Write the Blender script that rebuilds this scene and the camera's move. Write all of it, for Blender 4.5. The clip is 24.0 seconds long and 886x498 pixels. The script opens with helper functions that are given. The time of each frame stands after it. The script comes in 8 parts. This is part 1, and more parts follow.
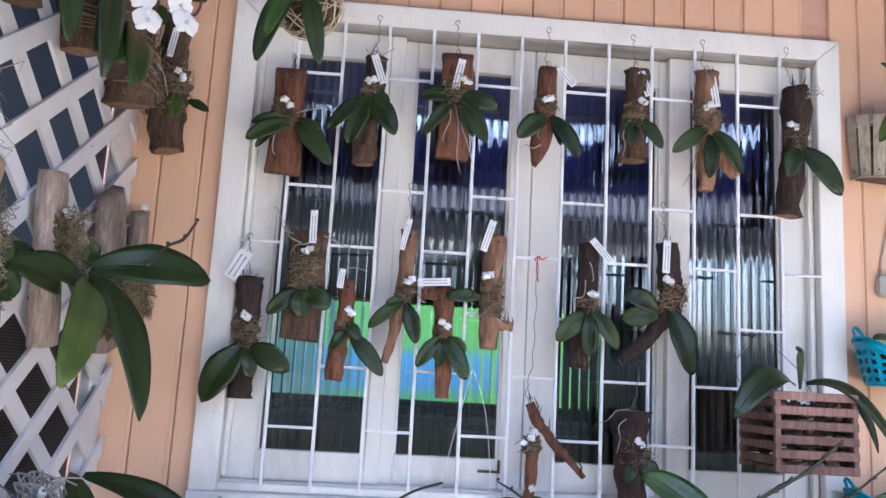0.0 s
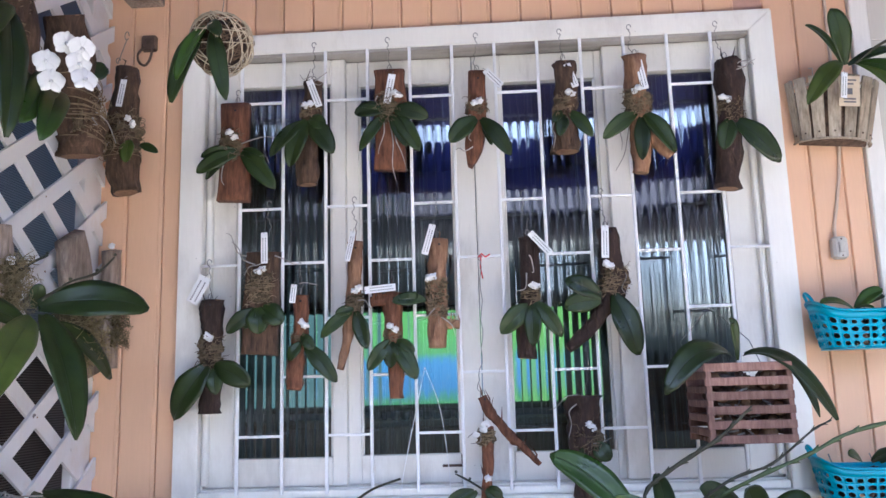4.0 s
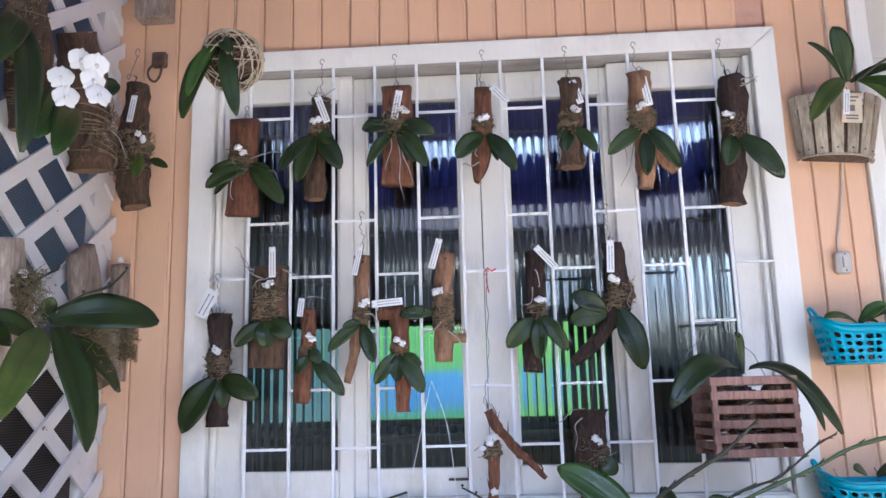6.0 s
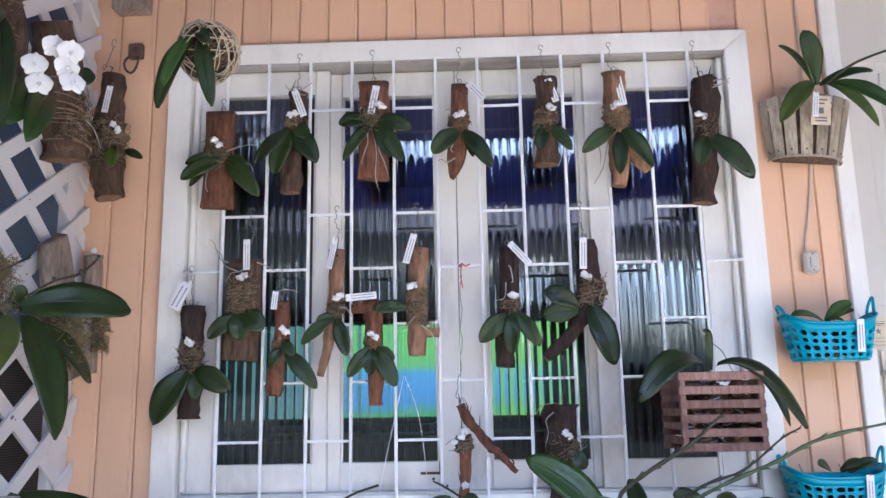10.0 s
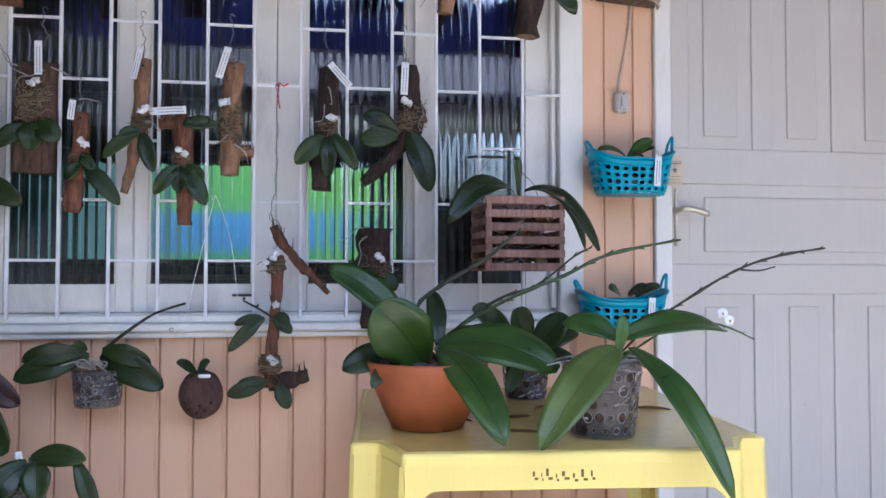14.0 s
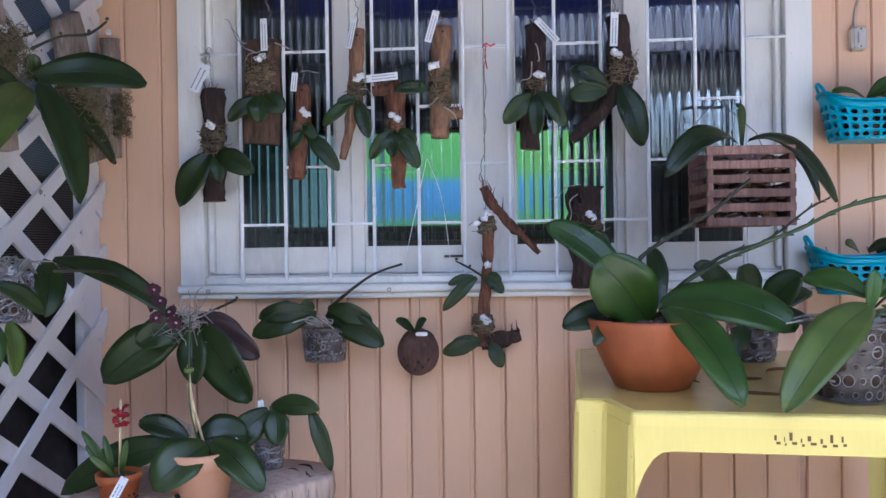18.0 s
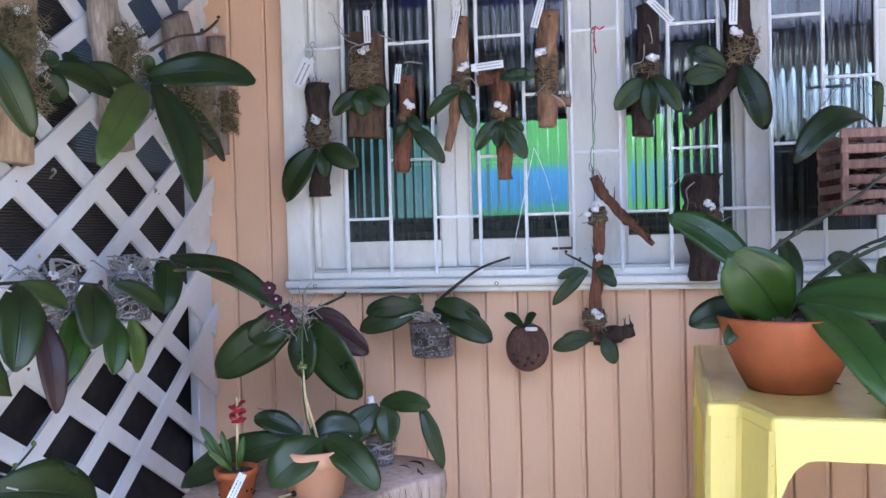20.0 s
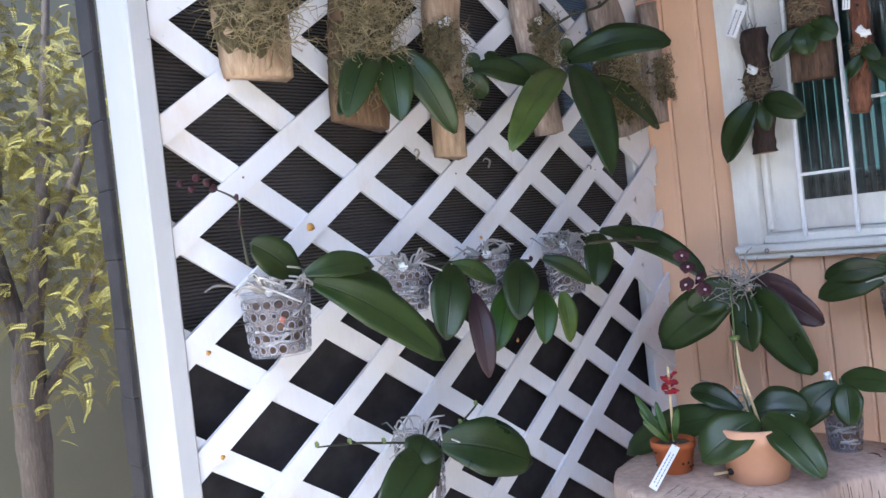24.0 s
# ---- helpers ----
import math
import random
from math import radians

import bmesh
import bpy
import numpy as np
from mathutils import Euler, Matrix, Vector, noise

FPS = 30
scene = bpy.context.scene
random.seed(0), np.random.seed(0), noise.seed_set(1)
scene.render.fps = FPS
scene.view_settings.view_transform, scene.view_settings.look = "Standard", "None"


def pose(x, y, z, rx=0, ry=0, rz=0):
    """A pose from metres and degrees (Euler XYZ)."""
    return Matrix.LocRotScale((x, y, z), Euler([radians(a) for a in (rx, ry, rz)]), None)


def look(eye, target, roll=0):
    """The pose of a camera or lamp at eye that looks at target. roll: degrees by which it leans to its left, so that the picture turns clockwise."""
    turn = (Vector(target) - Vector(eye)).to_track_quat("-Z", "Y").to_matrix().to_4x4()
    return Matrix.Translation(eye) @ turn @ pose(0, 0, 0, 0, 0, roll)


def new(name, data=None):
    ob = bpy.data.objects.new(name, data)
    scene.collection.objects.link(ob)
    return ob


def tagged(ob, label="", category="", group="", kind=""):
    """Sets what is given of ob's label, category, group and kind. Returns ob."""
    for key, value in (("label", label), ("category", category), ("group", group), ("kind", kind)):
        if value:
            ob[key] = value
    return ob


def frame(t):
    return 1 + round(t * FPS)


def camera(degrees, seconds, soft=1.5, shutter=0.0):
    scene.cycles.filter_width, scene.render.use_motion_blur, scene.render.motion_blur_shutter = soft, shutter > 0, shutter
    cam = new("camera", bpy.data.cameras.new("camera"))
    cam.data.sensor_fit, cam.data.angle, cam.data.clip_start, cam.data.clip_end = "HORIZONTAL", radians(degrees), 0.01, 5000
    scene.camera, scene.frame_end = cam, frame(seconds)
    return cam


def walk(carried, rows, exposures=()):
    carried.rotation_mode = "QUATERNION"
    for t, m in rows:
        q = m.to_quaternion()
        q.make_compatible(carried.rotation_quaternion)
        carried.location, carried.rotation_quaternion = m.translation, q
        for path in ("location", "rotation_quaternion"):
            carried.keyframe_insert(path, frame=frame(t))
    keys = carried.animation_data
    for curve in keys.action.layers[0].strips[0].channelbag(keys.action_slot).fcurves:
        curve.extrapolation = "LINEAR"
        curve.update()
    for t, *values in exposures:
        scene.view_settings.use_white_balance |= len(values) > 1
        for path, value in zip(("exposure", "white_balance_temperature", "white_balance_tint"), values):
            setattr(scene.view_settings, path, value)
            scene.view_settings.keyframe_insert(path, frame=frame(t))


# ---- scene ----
cam = camera(57.52, 24.0, soft=1.5)
PATH = [
    (0.0, -0.3561, -2.0211, 1.0189, -3.801, 9.442, -3.135),
    (0.5, -0.3339, -2.0622, 0.9981, -5.839, 11.059, -3.754),
    (1.0, -0.3055, -2.0960, 0.9801, -2.540, 12.003, -1.097),
    (1.5, -0.2543, -2.1149, 0.9696, -2.791, 11.875, 2.328),
    (2.0, -0.1596, -2.0865, 0.9928, -0.985, 10.158, 1.194),
    (2.5, -0.0715, -2.0622, 1.0105, 0.520, 8.686, -1.127),
    (4.5, 0.0188, -2.1246, 1.0024, 3.763, 10.131, 2.294),
    (5.0, 0.0140, -2.1287, 1.0066, 3.274, 10.387, 2.418),
    (5.5, 0.0052, -2.1241, 1.0018, 2.702, 11.335, 1.951),
    (6.0, 0.0053, -2.1269, 0.9983, 3.488, 10.926, 1.478),
    (6.5, 0.0100, -2.1465, 0.9876, 4.135, 11.071, 1.659),
    (7.0, 0.0130, -2.1386, 0.9922, 3.130, 10.518, 1.659),
    (7.5, 0.0192, -2.1421, 0.9945, 3.421, 10.140, 1.348),
    (8.0, 0.0177, -2.1389, 0.9993, 2.788, 9.957, 1.556),
    (8.5, 0.0150, -2.1414, 0.9954, 2.840, 10.553, 1.370),
    (9.0, 0.0153, -2.1414, 0.9873, 2.895, 10.917, 1.254),
    (9.5, 0.0213, -2.1390, 0.9819, 2.899, 10.986, 1.075),
    (10.0, 0.0188, -2.1340, 0.9741, 1.936, 11.128, 1.029),
    (10.5, 0.0316, -2.1431, 0.9929, 1.228, 10.637, 1.098),
    (11.0, 0.0679, -2.1508, 1.0040, -3.227, 10.246, 0.844),
    (11.5, 0.0760, -2.1245, 0.9904, -7.922, 10.667, 1.580),
    (13.5, 0.0933, -2.1054, 0.8899, -7.487, 3.688, -0.136),
    (14.0, 0.1035, -2.1068, 0.8600, -8.808, 1.799, -0.030),
    (14.5, 0.1092, -2.0975, 0.8420, -8.614, 1.373, -0.437),
    (15.0, 0.1038, -2.1012, 0.8391, -8.610, 0.776, -0.302),
    (15.5, 0.1063, -2.0936, 0.8408, -8.688, 0.434, -0.302),
    (16.0, 0.1024, -2.0909, 0.8388, -8.603, 0.066, -0.187),
    (16.5, 0.0774, -2.0931, 0.8428, -4.422, 0.413, 0.057),
    (17.0, 0.0625, -2.0967, 0.8461, 0.244, -0.109, -0.113),
    (17.5, 0.0585, -2.0911, 0.8360, 2.553, -0.050, 0.459),
    (19.5, 0.0012, -2.0589, 0.8535, 9.163, -2.175, 0.615),
    (20.0, -0.0113, -2.0433, 0.8546, 10.554, -1.181, 1.534),
    (20.5, -0.0509, -2.0238, 0.8545, 14.958, 0.702, 4.774),
    (21.0, -0.0685, -2.0060, 0.8384, 19.223, -0.129, 4.023),
    (21.5, -0.0124, -1.9444, 0.8214, 25.631, -3.920, 2.028),
    (22.0, 0.0808, -1.8933, 0.8224, 34.913, -4.646, 2.549),
    (22.5, 0.1230, -1.8635, 0.8251, 35.380, -4.052, 5.063),
    (23.0, 0.1226, -1.9008, 0.8411, 41.943, -2.478, 6.022),
    (23.5, 0.1322, -1.9190, 0.8419, 44.408, -2.003, 5.936),
    (24.0, 0.1405, -1.9296, 0.8375, 46.274, -0.754, 6.280),
]
EXPOSURES = [(0, 3.08, 5120, 10), (10.3, 3.05, 5120, 10), (11, 2.93, 5120, 10), (11.5, 2.89, 5120, 10), (13.5, 2.58, 5070, 9), (16, 2.58, 5060, 9), (17.5, 2.55, 4930, 10), (19.5, 2.80, 4930, 9), (20.5, 3.03, 4930, 7), (21, 3.05, 4880, 6), (22, 3.05, 4810, 4), (22.5, 3.30, 4840, 4), (23, 2.87, 4870, 5), (23.5, 2.94, 4960, 6), (24, 2.99, 5070, 6)]
walk(cam, [(t, pose(x, y, z, 90 + pitch, roll, yaw)) for t, x, y, z, yaw, pitch, roll in PATH], EXPOSURES)

# ---- world and light ----
SUN_EL, SUN_AZ = 68.0, 168.0
world = bpy.data.worlds.new("sky")
scene.world = world
world.use_nodes = True
wn = world.node_tree
sky = wn.nodes.new("ShaderNodeTexSky")
sky.sky_type = "NISHITA"
sky.sun_disc = False
sky.sun_elevation, sky.sun_rotation = radians(SUN_EL), radians(SUN_AZ)
sky.dust_density = 5.0
wn.links.new(sky.outputs[0], wn.nodes["Background"].inputs[0])
wn.nodes["Background"].inputs[1].default_value = 0.15
sun = new("sun", bpy.data.lights.new("sun", "SUN"))
sun.data.energy, sun.data.angle, sun.data.color = 2.6, radians(8), (1.0, 0.885, 0.72)
sun.matrix_world = look((0.5, -2.35, 6.0), (0.0, 0.0, 0.0))


# ---- materials ----
class Mat:
    """A small builder of node materials."""

    def __init__(self, name, rough=0.6, metal=0.0):
        self.m = bpy.data.materials.new(name)
        self.m.use_nodes = True
        self.t = self.m.node_tree
        self.b = self.t.nodes["Principled BSDF"]
        self.b.inputs["Roughness"].default_value = rough
        self.b.inputs["Metallic"].default_value = metal

    def node(self, kind, **sets):
        n = self.t.nodes.new(kind)
        for k, v in sets.items():
            n.inputs[k].default_value = v
        return n

    def link(self, a, b):
        self.t.links.new(a, b)
        return b.node

    def coords(self, out="Object", scale=(1, 1, 1)):
        tc = self.node("ShaderNodeTexCoord")
        mp = self.node("ShaderNodeMapping")
        mp.inputs["Scale"].default_value = scale
        self.link(tc.outputs[out], mp.inputs["Vector"])
        return mp.outputs[0]

    def noise(self, vec, scale, detail=5.0, rough=0.6):
        n = self.node("ShaderNodeTexNoise", Scale=scale, Detail=detail, Roughness=rough)
        self.link(vec, n.inputs["Vector"])
        return n.outputs["Fac"]

    def ramp(self, fac, stops):
        r = self.node("ShaderNodeValToRGB")
        el = r.color_ramp.elements
        while len(el) < len(stops):
            el.new(0.5)
        for e, (p, c) in zip(el, stops):
            e.position, e.color = p, (*c, 1)
        self.link(fac, r.inputs[0])
        return r.outputs[0]

    def mix(self, fac, a, b, mode="MIX"):
        n = self.t.nodes.new("ShaderNodeMix")
        n.data_type, n.blend_type = "RGBA", mode
        for sock, v in ((n.inputs[0], fac), (n.inputs[6], a), (n.inputs[7], b)):
            if isinstance(v, (int, float)):
                sock.default_value = v
            elif isinstance(v, tuple):
                sock.default_value = (*v, 1)
            else:
                self.link(v, sock)
        return n.outputs[2]

    def bump(self, fac, strength=0.3, dist=0.002):
        n = self.node("ShaderNodeBump", Strength=strength, Distance=dist)
        self.link(fac, n.inputs["Height"])
        self.link(n.outputs[0], self.b.inputs["Normal"])

    def color(self, c):
        if isinstance(c, tuple):
            self.b.inputs["Base Color"].default_value = (*c, 1)
        else:
            self.link(c, self.b.inputs["Base Color"])
        return self

    def jitter(self, col, amount=0.12):
        """Vary the lightness from object to object."""
        oi = self.node("ShaderNodeObjectInfo")
        hs = self.node("ShaderNodeHueSaturation")
        mr = self.node("ShaderNodeMapRange")
        mr.inputs[3].default_value, mr.inputs[4].default_value = 1 - amount, 1 + amount
        self.link(oi.outputs["Random"], mr.inputs[0])
        self.link(mr.outputs[0], hs.inputs["Value"])
        self.link(col, hs.inputs["Color"])
        return hs.outputs[0]


def paint(name, base, dirt, rough=0.5, dirt_scale=3.0, dirt_low=0.52, stretch=(1, 1, 1), bump=0.12, random_amount=0.03):
    """Brushed paint with faint blotches, drips and grain."""
    m = Mat(name, rough)
    v = m.coords("Object", stretch)
    g = m.noise(v, dirt_scale, 6, 0.65)
    f = m.noise(m.coords("Object", (60, 60, 6)), 3.0, 3)
    c = m.ramp(g, [(dirt_low, base), (dirt_low + 0.28, dirt)])
    c = m.mix(0.16, c, m.ramp(f, [(0.35, tuple(x * 0.82 for x in base)), (0.65, base)]))
    sp = m.noise(m.coords("Object"), 75.0, 2)
    sm = m.noise(m.coords("Object", (1, 1, 0.25)), dirt_scale * 3.0, 7, 0.75)
    c = m.mix(m.ramp(sm, [(0.56, (0, 0, 0)), (0.78, (0.5, 0.5, 0.5))]), c, dirt)
    c = m.mix(m.ramp(sp, [(0.755, (0, 0, 0)), (0.785, (0.55, 0.55, 0.55))]), c, tuple(x * 0.45 for x in dirt))
    m.color(m.jitter(c, random_amount))
    m.bump(f, bump, 0.001)
    return m.m


def wood(name, a, b, c, scale=9.0, rough=0.85, bump=0.6, crack=0.0):
    """Long-grained wood or bark with lengthwise streaks and blotches."""
    m = Mat(name, rough)
    g = m.noise(m.coords("Object", (5, 5, 0.8)), scale * 2.2, 8, 0.7)
    h = m.noise(m.coords("Object", (1, 1, 1)), scale, 4)
    col = m.ramp(g, [(0.3, a), (0.52, b), (0.72, c)])
    col = m.mix(m.ramp(h, [(0.45, (0, 0, 0)), (0.75, (0.6, 0.6, 0.6))]), col, tuple(x * 0.45 for x in a))
    m.color(m.jitter(col, 0.2))
    m.bump(g, bump, 0.006)
    return m.m


def leaf_mat(name, dark, light, rib, rough=0.32):
    m = Mat(name, rough)
    uv = m.node("ShaderNodeTexCoord").outputs["UV"]
    sep = m.node("ShaderNodeSeparateXYZ")
    m.link(uv, sep.inputs[0])
    off = m.node("ShaderNodeMath")
    off.operation = "SUBTRACT"
    off.inputs[1].default_value = 0.5
    m.link(sep.outputs[0], off.inputs[0])
    ab = m.node("ShaderNodeMath")
    ab.operation = "ABSOLUTE"
    m.link(off.outputs[0], ab.inputs[0])
    ribf = m.ramp(ab.outputs[0], [(0.012, (0.55, 0.55, 0.55)), (0.05, (0, 0, 0))])
    mp = m.node("ShaderNodeMapping")
    mp.inputs["Scale"].default_value = (26, 1.5, 1)
    m.link(uv, mp.inputs[0])
    veins = m.noise(mp.outputs[0], 1.0, 3)
    blot = m.noise(m.coords("Object"), 14.0, 5)
    col = m.ramp(blot, [(0.32, dark), (0.7, light)])
    col = m.mix(m.ramp(veins, [(0.42, (0, 0, 0)), (0.62, (0.16, 0.16, 0.16))]), col, light)
    spots = m.noise(m.coords("Object"), 85.0, 2)
    col = m.mix(m.ramp(spots, [(0.69, (0, 0, 0)), (0.74, (0.3, 0.3, 0.3))]), col, (0.12, 0.12, 0.05))
    col = m.mix(ribf, col, rib)
    m.link(m.ramp(blot, [(0.3, (rough - 0.07,) * 3), (0.7, (rough + 0.12,) * 3)]), m.b.inputs["Roughness"])
    m.color(m.jitter(col, 0.28))
    m.b.inputs["Specular IOR Level"].default_value = 0.38
    groove = m.ramp(ab.outputs[0], [(0.0, (0, 0, 0)), (0.035, (1, 1, 1))])
    fine = m.mix(0.12, groove, m.ramp(veins, [(0.3, (0, 0, 0)), (0.7, (1, 1, 1))]))
    m.bump(m.mix(0.22, fine, blot), 0.35, 0.0035)
    return m.m


def plain(name, col, rough=0.5, metal=0.0, vary=0.12, scale=25.0, bump=0.1, trans=0.0):
    m = Mat(name, rough, metal)
    n = m.noise(m.coords("Object"), scale, 5)
    c = m.ramp(n, [(0.3, tuple(x * (1 - vary) for x in col)), (0.7, tuple(min(1, x * (1 + vary)) for x in col))])
    m.color(m.jitter(c, vary * 0.6))
    if bump:
        m.bump(n, bump, 0.002)
    if trans:
        m.b.inputs["Transmission Weight"].default_value = trans
        m.b.inputs["IOR"].default_value = 1.3
    return m.m


M = {
    "peach": paint("peach_paint", (0.79, 0.51, 0.318), (0.71, 0.45, 0.29), 0.45, 1.6, 0.45, (1, 1, 0.35), 0.10, 0.035),
    "groove": plain("groove_paint", (0.58, 0.36, 0.26), 0.6),
    "trim": paint("trim_paint", (0.86, 0.84, 0.775), (0.55, 0.51, 0.44), 0.42, 3.2, 0.54, (1, 1, 0.6)),
    "sash": paint("sash_paint", (0.82, 0.795, 0.735), (0.44, 0.40, 0.34), 0.5, 4.2, 0.50, (1, 1, 0.4)),
    "mottled": paint("mottled_grey_paint", (0.42, 0.395, 0.36), (0.15, 0.13, 0.115), 0.6, 7.0, 0.44, (0.35, 1, 1)),
    "bar": paint("bar_enamel", (0.86, 0.86, 0.86), (0.55, 0.52, 0.48), 0.35, 9.0, 0.6),
    "door": paint("door_paint", (0.60, 0.570, 0.510), (0.52, 0.485, 0.43), 0.42, 1.4, 0.5, (1, 1, 0.3), 0.10),
    "lattice": paint("lattice_paint", (0.77, 0.765, 0.765), (0.60, 0.51, 0.40), 0.45, 4.0, 0.54),
    # Greyer than the slats' white, to offset the strong daylight on the post.
    "post": paint("post_paint_dimmed", (0.45, 0.45, 0.445), (0.37, 0.355, 0.33), 0.55, 2.4, 0.48, (1, 1, 0.3)),
    "nailhead": plain("rusty_nail", (0.20, 0.115, 0.06), 0.8, 0, 0.4, 90),
    "rust": plain("rust_stain", (0.55, 0.30, 0.07), 0.8, 0, 0.3, 60),
    "d": leaf_mat("orchid_leaf_dark", (0.014, 0.026, 0.006), (0.032, 0.052, 0.011), (0.010, 0.018, 0.005), 0.33),
    "m": leaf_mat("orchid_leaf_mid", (0.022, 0.052, 0.007), (0.050, 0.098, 0.013), (0.016, 0.034, 0.006), 0.33),
    "l": leaf_mat("orchid_leaf_pale", (0.055, 0.088, 0.014), (0.115, 0.158, 0.028), (0.058, 0.086, 0.018), 0.38),
    "p": leaf_mat("orchid_leaf_purple", (0.028, 0.0135, 0.0145), (0.050, 0.025, 0.025), (0.026, 0.014, 0.014), 0.42),
    "red": wood("red_wood", (0.060, 0.022, 0.011), (0.185, 0.076, 0.038), (0.32, 0.15, 0.082)),
    "tan": wood("tan_wood", (0.13, 0.064, 0.035), (0.29, 0.16, 0.09), (0.43, 0.265, 0.16), bump=0.45),
    "dark": wood("dark_bark", (0.014, 0.008, 0.006), (0.045, 0.025, 0.018), (0.105, 0.062, 0.042), bump=0.9),
    "bark": wood("brown_bark", (0.028, 0.016, 0.010), (0.095, 0.055, 0.032), (0.19, 0.115, 0.07), bump=0.9),
    "grey": wood("grey_board", (0.17, 0.13, 0.10), (0.35, 0.28, 0.225), (0.52, 0.44, 0.355)),
    "pale": wood("pale_board", (0.26, 0.175, 0.105), (0.42, 0.30, 0.19), (0.55, 0.42, 0.29), bump=0.35),
    "rot": wood("rotten_board", (0.07, 0.035, 0.018), (0.16, 0.095, 0.05), (0.27, 0.19, 0.10)),
    "cut": wood("cut_wood", (0.16, 0.085, 0.045), (0.27, 0.155, 0.085), (0.38, 0.25, 0.15), 16.0, 0.9, 0.3),
    "moss": wood("dry_moss", (0.055, 0.040, 0.024), (0.14, 0.105, 0.06), (0.26, 0.205, 0.12), 22.0, 0.95, 1.0),
    "green_moss": wood("olive_moss", (0.050, 0.038, 0.018), (0.135, 0.108, 0.05), (0.25, 0.205, 0.10), 22.0, 0.95, 1.0),
    "grass": plain("dry_grass", (0.29, 0.235, 0.12), 0.9, 0, 0.5, 40),
    "fibre": plain("root_fibre", (0.23, 0.17, 0.10), 0.9, 0, 0.35, 40),
    "root": plain("grey_root", (0.37, 0.34, 0.31), 0.8, 0, 0.3, 40),
    "white": plain("white_clip", (0.82, 0.81, 0.80), 0.35, 0, 0.05),
    "tag": plain("tag_plastic", (0.82, 0.82, 0.82), 0.4, 0, 0.05),
    "ink": plain("tag_ink", (0.16, 0.15, 0.16), 0.7),
    "wire": plain("galvanised_wire", (0.24, 0.23, 0.22), 0.5, 0.25, 0.2),
    "redtie": plain("red_tie", (0.62, 0.03, 0.035), 0.6),
    "terracotta": plain("terracotta", (0.41, 0.112, 0.030), 0.62, 0, 0.34, 7.0, 0.3),
    "terra_pale": plain("terracotta_pale", (0.58, 0.32, 0.19), 0.75, 0, 0.12, 9.0, 0.2),
    "cyan": plain("cyan_plastic", (0.012, 0.33, 0.47), 0.35, 0, 0.06, 12.0, 0.03),
    "yellow": paint("yellow_plastic", (0.70, 0.575, 0.155), (0.56, 0.45, 0.16), 0.36, 2.0, 0.5, (1, 1, 1), 0.05),
    "brownish_top": paint("brownish_yellow_plastic", (0.60, 0.455, 0.13), (0.42, 0.30, 0.095), 0.20, 5.0, 0.45, (1, 1, 1), 0.06),
    "brown_print": plain("worn_brown_print", (0.14, 0.07, 0.02), 0.6),
    "crate": wood("crate_slat", (0.14, 0.072, 0.056), (0.255, 0.145, 0.112), (0.36, 0.225, 0.178), bump=0.3),
    "basket": wood("basket_slat", (0.20, 0.165, 0.12), (0.40, 0.345, 0.265), (0.55, 0.49, 0.39), bump=0.25),
    "coconut": wood("coconut_shell", (0.068, 0.031, 0.024), (0.130, 0.064, 0.047), (0.20, 0.125, 0.095), 14),
    "petal": plain("white_petal", (0.70, 0.70, 0.68), 0.5, 0, 0.04),
    "orange": plain("orange_clip", (0.62, 0.16, 0.06), 0.5),
    "wine": plain("wine_petal", (0.034, 0.003, 0.007), 0.75, 0, 0.4, 90),
    "crimson": plain("crimson_bract", (0.33, 0.010, 0.022), 0.45, 0, 0.25),
    "wine_lip": plain("pink_lip", (0.50, 0.34, 0.38), 0.6),
    "lip": plain("yellow_lip", (0.75, 0.50, 0.05), 0.5),
    "stem": plain("dark_stem", (0.034, 0.034, 0.016), 0.65, 0, 0.3),
    "green_stem": plain("green_stem", (0.055, 0.085, 0.022), 0.45, 0, 0.25),
    "bud": plain("green_bud", (0.13, 0.17, 0.04), 0.45),
    "chips": plain("bark_chips", (0.095, 0.06, 0.04), 0.9, 0, 0.6, 70, 1.0),
    "wicker": plain("cream_wicker", (0.55, 0.47, 0.33), 0.6, 0, 0.25),
    "wicker_dark": plain("brown_wicker", (0.16, 0.10, 0.055), 0.7, 0, 0.3),
    "stake": plain("bamboo_stake", (0.58, 0.45, 0.25), 0.6),
    "switch": plain("switch_plastic", (0.54, 0.515, 0.465), 0.35, 0, 0.06),
    "cable": plain("cable_sheath", (0.58, 0.46, 0.36), 0.5),
    "brass": plain("worn_brass", (0.60, 0.54, 0.43), 0.35, 0.8, 0.15),
    "iron": plain("rusty_iron", (0.12, 0.08, 0.06), 0.7, 0.3, 0.5),
    "card": plain("paper_card", (0.62, 0.52, 0.38), 0.7),
    "mesh": None,
    "black": plain("black_sheet", (0.022, 0.019, 0.020), 0.85, 0, 0.5, 20),
    "log_seat": wood("stool_wood", (0.35, 0.25, 0.19), (0.52, 0.395, 0.315), (0.62, 0.49, 0.40), 5.0, 0.7, 0.15),
    "floor": plain("cement_floor", (0.50, 0.445, 0.37), 0.7, 0, 0.2, 3.0, 0.2),
    "roof": plain("unseen_porch_blue", (0.033, 0.036, 0.18), 0.8, 0, 0.1, 4.0),
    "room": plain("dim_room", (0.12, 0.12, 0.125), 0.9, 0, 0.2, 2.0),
    "furniture": wood("brown_furniture", (0.17, 0.11, 0.075), (0.33, 0.235, 0.165), (0.46, 0.34, 0.25)),
    "ground": plain("yard_paving", (0.25, 0.213, 0.168), 0.95, 0, 0.5, 2.0, 0.5),
